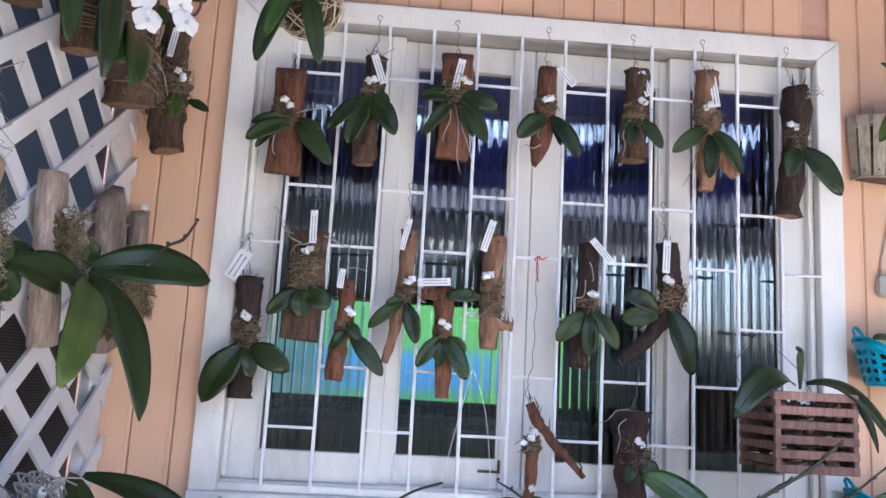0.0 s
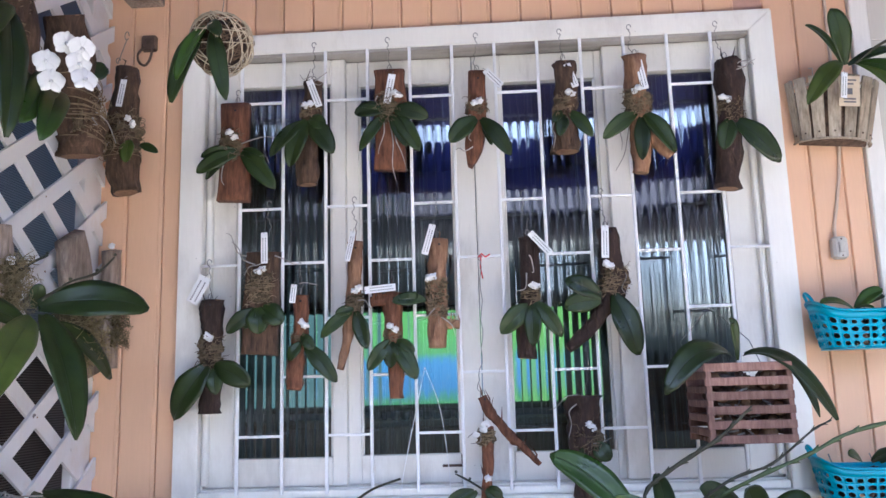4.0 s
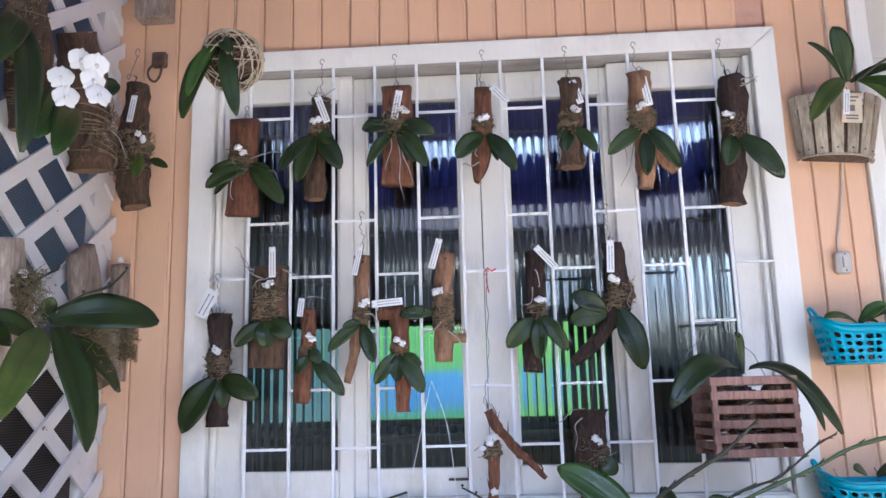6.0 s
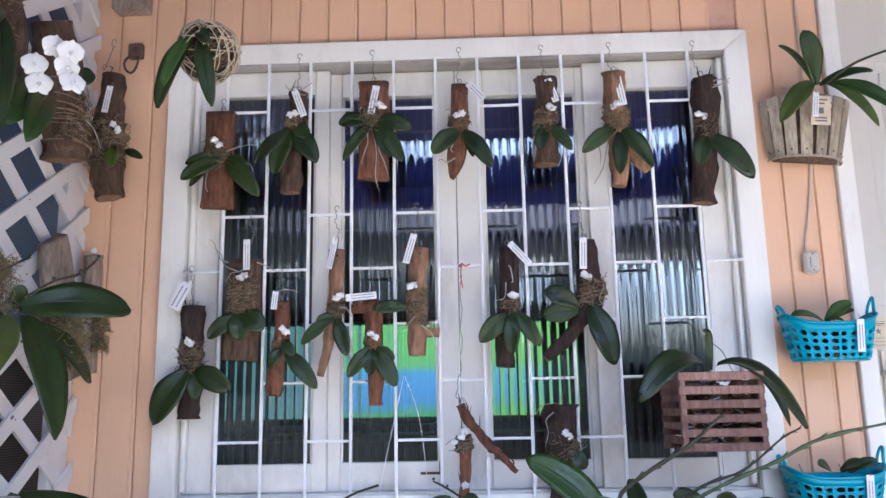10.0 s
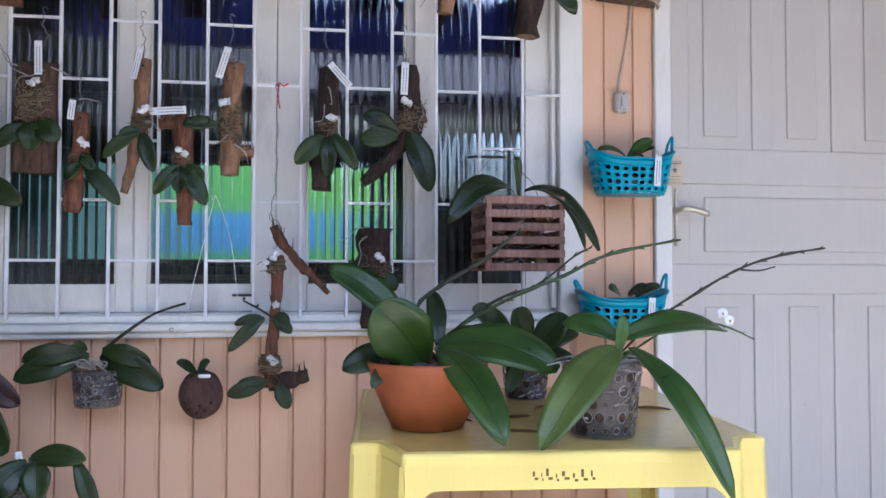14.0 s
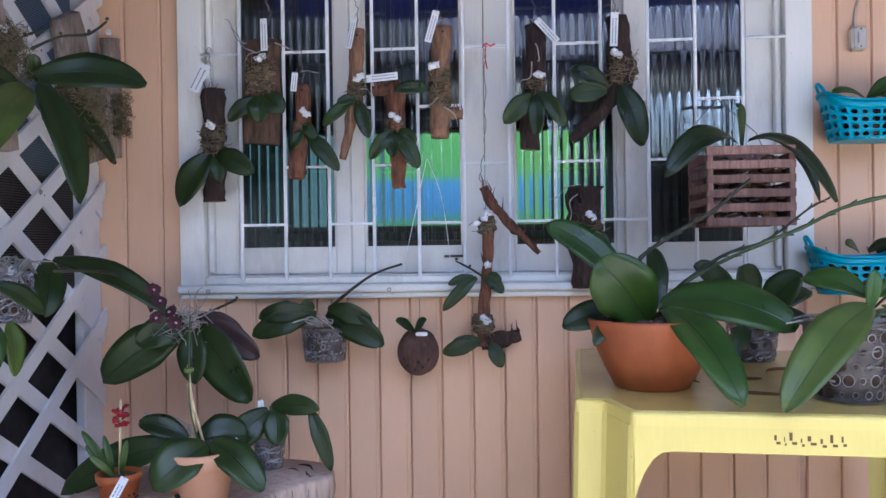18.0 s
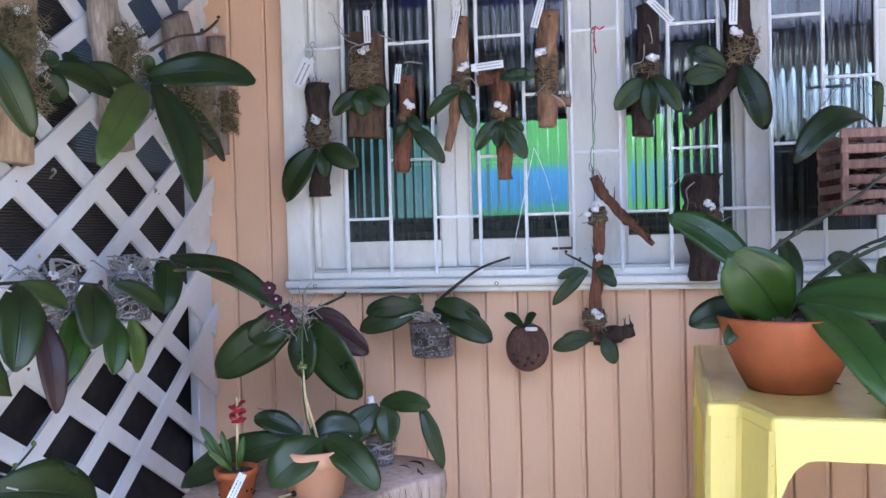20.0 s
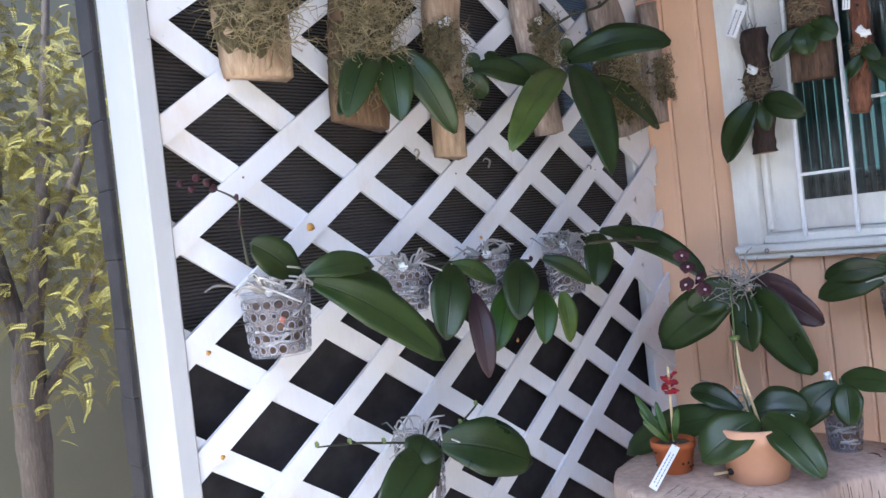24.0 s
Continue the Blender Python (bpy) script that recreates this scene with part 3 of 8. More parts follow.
        tube(bm, [(x + 0.006 * math.cos(a), y + 0.004, z + 0.008 + 0.008 * math.sin(a)) for a in (k * 0.7 for k in range(8))], 0.0011, 5)
        x, y, z = hook[-1]
        tube(bm, [(x + 0.006 * math.cos(a), y - 0.004, z + 0.010 + 0.012 * math.sin(a)) for a in (k * 0.7 for k in range(9))], 0.0011, 5)
        part("wire_hook", bm, "wire", ob)
    for a, b, w in tags:
        name_tag(ob, a, b, w, normal)
    for i, p in enumerate(bits):
        part("fastening", white_bit(p, sd + i * 5), "white", ob, "white plastic fastening piece")
    for mat, pts in stems:
        P = smooth_path(pts, 5)
        st = part("flower_stem", tube(bmesh.new(), P, [p[3] for p in P], 6, 0.2, 1.0, sd), mat, ob)
        add_buds(st, pts[1:], 0.0036, mat)
    for a, b in roots:
        a, b = Vector(a), Vector(b)
        m1 = a.lerp(b, 0.35) + Vector((rng.uniform(-1, 1), rng.uniform(-0.5, 0.2), rng.uniform(-1, 1))) * 0.012
        m2 = a.lerp(b, 0.7) + Vector((rng.uniform(-1, 1), rng.uniform(-0.5, 0.2), rng.uniform(-1, 1))) * 0.012
        P = smooth_path([tuple(a), tuple(m1), tuple(m2), tuple(b)], 4)
        part("aerial_root", tube(bmesh.new(), P, [0.002 - 0.0012 * i / len(P) for i in range(len(P))], 5), "root", ob)
    if root_bulk:
        bm = bmesh.new()
        fibres(bm, first[:3], root_bulk * 1.6, 90, normal, 1.4, 0.0016)
        tagged(part("root_tangle", bm, "root", ob), kind="stuff")
    if flowers:
        for p in flowers[1]:
            flower(ob, p, 0.026, Vector((0.62, -0.75, rng.uniform(-0.35, 0.3))).normalized(), "petal", "petal")
    return ob


def hole_size(i, j, hole, vary):
    return hole * (1 - vary + 2 * vary * ((i * 7 + j * 5 + i * i * j) % 6) / 5)


def ring_wall(bm, place, nu, nv, hole, closed=True, vary=0.25):
    """A thin wall pierced by round holes; place(u, v, depth) gives points, u and v from 0 to 1."""
    for i in range(nu):
        for j in range(nv):
            sh = 0.5 * (j % 2) / nu if closed else 0.0
            u0, v0, du, dv = i / nu + sh, j / nv, 1 / nu, 1 / nv
            hs = hole_size(i, j, hole, vary)
            for d in (0, 1):
                outer, inner = [], []
                for k in range(8):
                    a = math.pi / 4 * k
                    cx, cy = math.cos(a), math.sin(a)
                    m = max(abs(cx), abs(cy))
                    ou, ov = u0 + du * (0.5 + 0.5 * cx / m), v0 + dv * (0.5 + 0.5 * cy / m)
                    outer.append(bm.verts.new(place(ou, ov, d)))
                    inner.append(bm.verts.new(place(u0 + du * (0.5 + 0.5 * hs * cx), v0 + dv * (0.5 + 0.5 * hs * cy), d * 1.6 - 0.6)))
                for k in range(8):
                    q = (outer[k], outer[(k + 1) % 8], inner[(k + 1) % 8], inner[k])
                    bm.faces.new(q if d == 0 else q[::-1])
                if d == 0:
                    front = inner
                else:
                    for k in range(8):
                        bm.faces.new((front[k], front[(k + 1) % 8], inner[(k + 1) % 8], inner[k]))
    bmesh.ops.remove_doubles(bm, verts=bm.verts, dist=2e-5)
    return bm


def ring_pot(parent, base, r0, r1, height, filled=True, nv=5, mat="clear", nu=12):
    """A clear orchid pot pierced with round holes, with bark inside."""
    c = Vector(base)

    nu = max(7, round(2 * math.pi * r1 / (0.86 * height / nv)))

    def place(u, v, d):
        r = r0 + (r1 - r0) * v - 0.0014 * d
        return c + Vector((r * math.cos(2 * math.pi * u), r * math.sin(2 * math.pi * u), height * (0.04 + 0.85 * v)))
    pot = part("pot_wall", ring_wall(bmesh.new(), place, nu, nv, 0.60, True, 0.42), mat, parent, "cloudy clear pot wall pierced with round holes")
    rings = bmesh.new()
    for j in range(nv):
        for i in range(nu):
            if mat == "clear" and rng.random() < 0.45:
                continue
            hs = hole_size(i, j, 0.60, 0.42)
            u0, v0 = (i + 0.5 + 0.5 * (j % 2)) / nu, (j + 0.5) / nv
            pts = [place(u0 + 0.5 * hs / nu * math.cos(t), v0 + 0.5 * hs / nv * math.sin(t), -0.3) for t in (k * math.pi / 5 for k in range(11))]
            tube(rings, pts, rng.uniform(0.0006, 0.0011), 4)
    tagged(part("ring_relief", rings, "ring" if mat == "clear_pale" else "ring_dim", pot, "raised whitish rings round the holes"), kind="stuff")
    rim = lathe(bmesh.new(), [(r0 - 0.002, 0), (r0, 0), (r0, height * 0.045), (r0 - 0.002, height * 0.05)], c)
    part("pot_base", rim, mat, parent)
    rb = bmesh.new()
    n = 28
    prof = [(r1 - 0.003, height * 0.87), (r1, height * 0.87), (r1 + 0.003, height), (r1 - 0.001, height)]
    rings = [[rb.verts.new(c + Vector((r * math.cos(2 * math.pi * k / n), r * math.sin(2 * math.pi * k / n), z))) for k in range(n)] for r, z in prof]
    for a, b in zip(rings, rings[1:] + rings[:1]):
        for k in range(n):
            rb.faces.new((a[k], a[(k + 1) % n], b[(k + 1) % n], b[k]))
    part("rim", rb, mat, parent)
    if filled:
        fill = lathe(bmesh.new(), [(r0 * 0.82, 0.004), (r0 * 0.86, height * 0.4), (r1 * 0.86, height * 0.84), (r1 * 0.4, height * 0.9)], c, 20)
        for v in fill.verts:
            v.co += Vector((noise.noise(v.co * 70), noise.noise(v.co * 70 + Vector((9, 0, 0))), noise.noise(v.co * 70 + Vector((0, 9, 0))))) * 0.005
        part("bark_mix", fill, "chips", parent, "brown bark potting mix")
        inner = bmesh.new()
        for _ in range(16 if mat == "clear_pale" else 8):
            a, v, up = rng.uniform(0, 6.28), rng.uniform(0.08, 0.7), rng.uniform(-0.12, 0.25)
            pts = []
            for k in range(5):
                vv = min(0.84, max(0.05, v + up * k / 4 + rng.uniform(-0.03, 0.03)))
                rr = (r0 + (r1 - r0) * vv) * 0.93
                pts.append(c + Vector((rr * math.cos(a + 0.28 * k), rr * math.sin(a + 0.28 * k), height * vv)))
            tube(inner, [Vector(q) for q in smooth_path([tuple(q) for q in pts], 2)], rng.uniform(0.0014, 0.0026), 5)
        tagged(part("inner_root", inner, "root", parent, "pale roots pressed against the pot wall"), kind="stuff")
    return pot


def loose_roots(parent, base, r, count, height, mat="root"):
    bm = bmesh.new()
    c = Vector(base)
    for _ in range(count):
        a = rng.uniform(0, 6.28)
        p0 = c + Vector((math.cos(a) * r * 0.4, math.sin(a) * r * 0.4, 0))
        p1 = p0 + Vector((math.cos(a) * r * 0.5, math.sin(a) * r * 0.5, rng.uniform(0.2, 1) * height))
        p2 = p1 + Vector((rng.uniform(-1, 1) * r, rng.uniform(-1, 1) * r, rng.uniform(-1.0, 0.3) * height))
        P = smooth_path([tuple(p0), tuple(p1), tuple(p2)], 4)
        tube(bm, P, [0.0025 - 0.0011 * i / len(P) for i in range(len(P))], 5)
    tagged(part("root_mass", bm, mat, parent, "pale silvery aerial roots"), kind="stuff")


def hung(label, normal=N_WALL, logs=(), boards=(), leaves=(), stems=(), pot=None, **rest):
    """An orchid in a small pot that hangs on the wall."""
    (x, y, z), r, h = pot
    ob = thing("wall_pot_orchid", (x, y, z), label, "potted orchid")
    ring_pot(ob, (x, y, z), r * 0.88, r, h)
    loose_roots(ob, (x, y, z + h), r, 14, 0.03)
    bm = tube(bmesh.new(), [(x, y + r, z + h * 0.9), (x, -0.005, z + h + 0.03), (x, 0.012, z + h + 0.06)], 0.0015, 5)
    part("hanging_wire", bm, "wire", ob)
    add_leaves(ob, leaves, normal)
    for mat, pts in stems:
        P = smooth_path(pts, 5)
        part("flower_stem", tube(bmesh.new(), P, [p[3] for p in P], 6), mat, ob)
    return ob

# ---- large structure ----
BOARD, PHASE = 0.0842, -0.0305
LOW_BOARD, LOW_PHASE = 0.0828, -0.042
OPEN_X, OPEN_LO, OPEN_HI = 0.752, 0.757, 1.945
TRIM_X, TRIM_LO, TRIM_HI = 0.817, 0.700, 2.004
BOARD_LEFT, BOARD_RIGHT, TOP = -1.115, 1.03, 2.62


def solid(name, lo, hi, mat, label, kind="structure", bevel=0.0, category=""):
    o = Vector(((lo[0] + hi[0]) / 2, (lo[1] + hi[1]) / 2, lo[2]))
    return tagged(part(name, boxed(lo, hi, bevel), mat, None, "", False, o), label, category or name.split("_")[0], kind=kind)


solid("ground", (-60, -60, -0.6), (60, 60, -0.26), "ground", "pale concrete yard around the porch")
solid("floor", (-1.25, -3.5, -0.26), (3.6, 0.05, 0.0), "floor", "bare grey cement porch floor", bevel=0.01)
# Out of view; its dark blue is chosen for the panes' reflection.
solid("ceiling", (-1.20, -2.5, TOP), (5.0, 0.3, TOP + 0.06), "roof", "unseen porch ceiling, blue for the reflection in the panes")
# Beam added out of view to cut sky glare reflected in the panes.
solid("beam", (-2.4, -2.96, 2.30), (6.0, -2.86, 2.632), "roof", "added unseen beam that cuts sky reflection in the panes", bevel=0.01)
# Invented posts under the beam, blue to stay dark in the panes.
for x in (3.4, 5.9):
    solid("porch_post", (x - 0.06, -2.97, -0.26), (x + 0.06, -2.85, 2.30), "roof", "added unseen dark blue post under the beam", bevel=0.006, category="post")
wall = thing("wall_front", (0, 0.05, 0), "peach painted tongue-and-groove wooden house wall", "wall", kind="structure")
bm = bmesh.new()
for lo, hi in (((BOARD_LEFT, 0.036, -0.1), (-0.79, 0.10, TOP)), ((0.79, 0.036, -0.1), (BOARD_RIGHT, 0.10, TOP)),
               ((-0.79, 0.036, -0.1), (0.79, 0.10, 0.74)), ((-0.79, 0.036, 1.955), (0.79, 0.10, TOP))):
    box(bm, lo, hi)
part("backing", bm, "groove", wall, "", False)
solid("wall_over_door", (1.03, 0.03, 2.165), (3.0, 0.10, TOP), "door", "cream painted panel above the door")
# Out of view; added to shade the door from daylight on the right.
solid("wall_side", (2.9, -1.7, -0.26), (3.0, 0.03, TOP), "peach", "added unseen peach wall that keeps light off the door")
solid("wall_west", (-1.16, 0.102, -0.26), (-1.114, 3.86, 2.72), "peach", "peach painted side wall of the house")
solid("wall_beside_door", (1.99, 0.03, -0.1), (3.0, 0.10, 2.165), "door", "cream painted wall beside the door")

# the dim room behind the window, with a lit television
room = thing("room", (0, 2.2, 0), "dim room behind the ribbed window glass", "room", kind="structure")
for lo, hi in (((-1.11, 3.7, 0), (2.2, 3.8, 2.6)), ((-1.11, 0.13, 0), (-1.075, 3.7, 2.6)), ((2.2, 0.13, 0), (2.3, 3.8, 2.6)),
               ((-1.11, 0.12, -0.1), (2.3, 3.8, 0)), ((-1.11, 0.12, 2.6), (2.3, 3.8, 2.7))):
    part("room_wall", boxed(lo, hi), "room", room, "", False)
tv = thing("television", (-0.33, 1.96, 0.86), "flat television showing a green and blue picture", "television")
part("casing", boxed((-1.067, 1.972, 0.900), (0.40, 2.012, 1.422), 0.008), "black", tv, "black television casing", False)
part("picture", boxed((-1.048, 1.962, 0.932), (0.38, 1.970, 1.394)), "screen", tv, "lit green and blue screen", False)
part("foot", boxed((-0.50, 1.92, 0.86), (-0.16, 2.06, 0.899), 0.005), "black", tv, "", False)
cab = thing("sideboard", (-0.33, 2.0, 0.0), "brown wooden sideboard under the television", "sideboard")
part("body", boxed((-1.060, 1.86, 0.0), (0.63, 2.22, 0.83), 0.01), "furniture", cab, "", False)
part("top", boxed((-1.070, 1.83, 0.831), (0.66, 2.24, 0.859), 0.006), "furniture", cab, "", False)

# window: trim, reveal, four sashes with ribbed panes
win = thing("window_1", (0, 0.0, TRIM_LO), "white painted four-light window with ribbed glass", "window", kind="structure")


def mitred(corners):
    """A trim board cut to the corners, (x, z) by turns round it."""
    bm = bmesh.new()
    f = [bm.verts.new((x, 0.002, z)) for x, z in corners]
    k = [bm.verts.new((x, 0.034, z)) for x, z in corners]
    bm.faces.new(f)
    bm.faces.new(k[::-1])
    for i in range(4):
        bm.faces.new((f[(i + 1) % 4], f[i], k[i], k[(i + 1) % 4]))
    bmesh.ops.recalc_face_normals(bm, faces=bm.faces)
    bmesh.ops.bevel(bm, geom=bm.edges[:], offset=0.0022, segments=2, affect="EDGES")
    return bm


part("window_trim", mitred([(-TRIM_X, TRIM_HI), (TRIM_X, TRIM_HI), (OPEN_X, OPEN_HI), (-OPEN_X, OPEN_HI)]), "trim", win, "", False)
for sx in (-1, 1):
    part("window_trim", mitred([(sx * TRIM_X, TRIM_HI - 0.0012), (sx * TRIM_X, 0.737), (sx * OPEN_X, 0.737), (sx * OPEN_X, OPEN_HI - 0.0012)]), "trim", win, "", False)
    lo, hi = sorted((sx * (OPEN_X - 0.004), sx * (OPEN_X + 0.03)))
    part("window_frame", boxed((lo, 0.036, OPEN_LO), (hi, 0.125, OPEN_HI)), "sash", win, "", False)
    lo, hi = sorted((sx * (OPEN_X - 0.004), sx * (OPEN_X - 0.018)))
    part("window_bead", boxed((lo, 0.026, OPEN_LO + 0.012), (hi, 0.050, OPEN_HI - 0.012), 0.003), "trim", win, "", False)
# Head and strip in a blotched grey, darker than the trim.
part("window_frame", boxed((-OPEN_X, 0.036, OPEN_HI - 0.004), (OPEN_X, 0.125, OPEN_HI + 0.03)), "mottled", win, "grey mottled head of the window opening", False)
part("window_frame", boxed((-OPEN_X + 0.001, 0.005, OPEN_HI - 0.0095), (OPEN_X - 0.001, 0.0355, OPEN_HI - 0.0004), 0.001), "mottled", win, "grey mottled strip under the window trim", False)
part("window_frame", boxed((-OPEN_X, 0.036, OPEN_LO - 0.03), (OPEN_X, 0.125, OPEN_LO + 0.004)), "sash", win, "", False)
part("window_sill", boxed((-TRIM_X - 0.004, -0.014, 0.716), (TRIM_X + 0.004, 0.036, 0.7365), 0.004), "trim", win, "white sill with a moulded lower edge", False)
part("window_sill", boxed((-TRIM_X, 0.000, TRIM_LO), (TRIM_X, 0.035, 0.7155), 0.004), "trim", win, "", False)
part("window_trim", boxed((-OPEN_X, 0.010, 0.737), (OPEN_X, 0.035, OPEN_LO), 0.003), "trim", win, "", False)


def rib_pane(x0, x1, z0, z1, y):
    """A pane whose face is drawn into upright half-round ribs."""
    bm = bmesh.new()
    pitch, seg = 0.0252, 16
    n = max(1, round((x1 - x0) / pitch))
    cols = []
    for i in range(n * seg + 1):
        x = x0 + (x1 - x0) * i / (n * seg)
        d = 0.0017 * (1 - abs(2 * (i % seg) / seg - 1) ** 2.8)
        cols.append((x, y - 0.0005 - d))
    top = [bm.verts.new((x, yy, z1)) for x, yy in cols]
    bot = [bm.verts.new((x, yy, z0)) for x, yy in cols]
    for i in range(len(cols) - 1):
        bm.faces.new((bot[i], bot[i + 1], top[i + 1], top[i]))
    bt, bb = [[bm.verts.new((x, y + 0.004, z)) for x, _ in (cols[0], cols[-1])] for z in (z1, z0)]
    bm.faces.new((bb[1], bb[0], bt[0], bt[1]))
    return bm


PANES = ((-0.748, -0.366, -0.672, -0.405), (-0.395, -0.008, -0.333, -0.067), (-0.006, 0.390, 0.072, 0.340), (0.360, 0.748, 0.416, 0.667))
for i, (a, b, p, q) in enumerate(PANES):
    yf = 0.078 if i in (1, 2) else 0.050
    bm = bmesh.new()
    zlo, zhi = OPEN_LO + 0.005, OPEN_HI - 0.006
    p_lo, p_hi = 0.835, 1.866 if i < 2 else 1.858
    box(bm, (a, yf, zlo), (p, yf + 0.03, zhi), 0.002)
    box(bm, (q, yf, zlo), (b, yf + 0.03, zhi), 0.002)
    box(bm, (p + 0.0004, yf + 0.0006, zlo), (q - 0.0004, yf + 0.03, p_lo), 0.002)
    box(bm, (p + 0.0004, yf + 0.0006, p_hi), (q - 0.0004, yf + 0.03, zhi), 0.002)
    sash = part("sash", bm, "sash", win, "white painted sash with worn edges", False)
    bd = bmesh.new()
    for lo, hi in (((p, yf + 0.008, p_lo), (p + 0.006, yf + 0.018, p_hi)), ((q - 0.006, yf + 0.008, p_lo), (q, yf + 0.018, p_hi))):
        box(bd, lo, hi, 0.001)
    part("glazing_bead", bd, "sash", sash, "", False)
    pane = part("pane", rib_pane(p + 0.001, q - 0.001, p_lo - 0.004, p_hi + 0.004, yf + 0.021), "glass", sash, "vertically ribbed clear glass pane")
    pane.visible_shadow = False

# white iron grille of upright bars and staggered rungs
D, LEVEL, STEP = 0.1175, 1.346, 0.1506
grille = thing("window_grille", (0, 0, OPEN_LO), "white enamelled iron window grille with staggered rungs", "grille")
XS = [(i - 5.5) * D for i in range(12)]
for x in XS:
    part("bar", boxed((x - 0.0043, -0.0043, 0.748), (x + 0.0043, 0.0043, 1.944), 0.0016), "bar", grille, "", False)
RUNGS = [(c, k) for c in range(0, 11, 2) for k in (0, 2, 4, 6)] + [(c, k) for c in range(1, 11, 2) for k in (3, 5)]
for c, k in RUNGS:
    z = LEVEL + (3 - k) * STEP
    part("rung", boxed((XS[c] + 0.0038, -0.0036, z - 0.0036), (XS[c + 1] - 0.0038, 0.0036, z + 0.0036), 0.0012), "bar", grille, "", False)
for x0, x1 in ((-OPEN_X, XS[0]), (XS[11], OPEN_X)):
    part("rung", tube(bmesh.new(), [(x0, 0, LEVEL), (x1, 0, LEVEL)], 0.0038, 7), "bar", grille)
tie = thing("red_tie", (0.006, -0.004, LEVEL), "red cord knotted round a grille rung", "cord")
bm = bmesh.new()
tube(bm, [(-0.006, -0.006, LEVEL - 0.004), (0.004, -0.007, LEVEL + 0.006), (0.014, -0.007, LEVEL - 0.003), (0.026, -0.006, LEVEL + 0.004)], 0.0022, 5)
tube(bm, [(0.002, -0.006, LEVEL), (0.0, -0.008, LEVEL - 0.03), (0.005, -0.006, LEVEL - 0.06)], 0.0018, 5)
part("cord", bm, "redtie", tie)

# panelled door and its frame
dframe = thing("door_frame", (1.05, 0.0, 0), "cream painted door frame", "door frame", kind="structure")
part("jamb", boxed((1.0295, 0.012, -0.05), (1.078, 0.09, 2.165), 0.003), "trim", dframe, "", False)
part("jamb", boxed((1.945, 0.012, -0.05), (1.985, 0.09, 2.165), 0.003), "door", dframe, "", False)
part("head", boxed((1.078, 0.012, 2.112), (1.945, 0.09, 2.165), 0.003), "door", dframe, "", False)
door = thing("door_1", (1.5, 0.05, 0.0), "closed cream painted wooden panel door", "door", kind="structure")
bm = bmesh.new()
box(bm, (1.081, 0.0515, 0.005), (1.942, 0.085, 2.109))
ROWS_Z = ((0.10, 0.803), (0.889, 1.117), (1.219, 1.915))
COLS_X = ((1.146, 1.340), (1.404, 1.590), (1.655, 1.850))
zs = [0.005, ROWS_Z[0][0], ROWS_Z[0][1], ROWS_Z[1][0], ROWS_Z[1][1], ROWS_Z[2][0], ROWS_Z[2][1], 2.109]
for i in range(0, 8, 2):
    box(bm, (1.081, 0.045, zs[i]), (1.942, 0.060, zs[i + 1]), 0.002)
for zr in (ROWS_Z[0], ROWS_Z[2]):
    for x0, x1 in ((1.081, 1.146), (1.340, 1.404), (1.590, 1.655), (1.850, 1.942)):
        box(bm, (x0, 0.0455, zr[0]), (x1, 0.060, zr[1]), 0.002)
for x0, x1 in ((1.081, 1.146), (1.850, 1.942)):
    box(bm, (x0, 0.0455, ROWS_Z[1][0]), (x1, 0.060, ROWS_Z[1][1]), 0.002)
part("leaf", bm, "door", door, "", False)
for zr in ROWS_Z:
    for x0, x1 in (COLS_X if zr is not ROWS_Z[1] else ((1.146, 1.850),)):
        part("panel", boxed((x0 + 0.045, 0.047, zr[0] + 0.035), (x1 - 0.045, 0.052, zr[1] - 0.035), 0.003), "door", door, "", False)
plate = part("lock_plate", boxed((1.098, 0.0385, 0.940), (1.109, 0.0449, 1.102), 0.003), "brass", door, "narrow brass lock plate", False)
bm = tube(bmesh.new(), smooth_path([(1.103, 0.044, 1.041), (1.103, 0.010, 1.042), (1.112, 0.0, 1.043), (1.145, -0.003, 1.038), (1.178, -0.002, 1.028)], 4), 0.0085, 8)
part("door_handle", bm, "brass", plate, "brass lever handle")

# garden lattice with its post, cloth and black sheet
LX, LY0, LY1 = -1.03, -1.378, 0.022
lat = thing("lattice_screen", (LX, -0.7, 0), "white diagonal wooden lattice screen", "lattice", kind="structure")


def slat(k, slope, c0, x, pitch, hv):
    """One diagonal slat, cut to the screen's upright edges and to its height."""
    def z_at(y):
        return c0 + slope * y + pitch * k
    ys = sorted((LY0 - 0.01, LY1, (-0.02 - c0 - pitch * k) / slope, (2.6 - c0 - pitch * k) / slope))
    y0, y1 = ys[1], ys[2]
    mid = (y0 + y1) / 2
    if not (-0.1 < z_at(mid) < 2.65) or y1 - y0 < 0.04:
        return
    bm = bmesh.new()
    vs = []
    for xx in (x, x - 0.008):
        vs.append([bm.verts.new(p) for p in ((xx, y0, z_at(y0) - hv), (xx, y1, z_at(y1) - hv), (xx, y1, z_at(y1) + hv), (xx, y0, z_at(y0) + hv))])
    f, b = vs
    bm.faces.new(f)
    bm.faces.new(b[::-1])
    for i in range(4):
        bm.faces.new((f[(i + 1) % 4], f[i], b[i], b[(i + 1) % 4]))
    part("slat", bm, "lattice", lat, "", False)


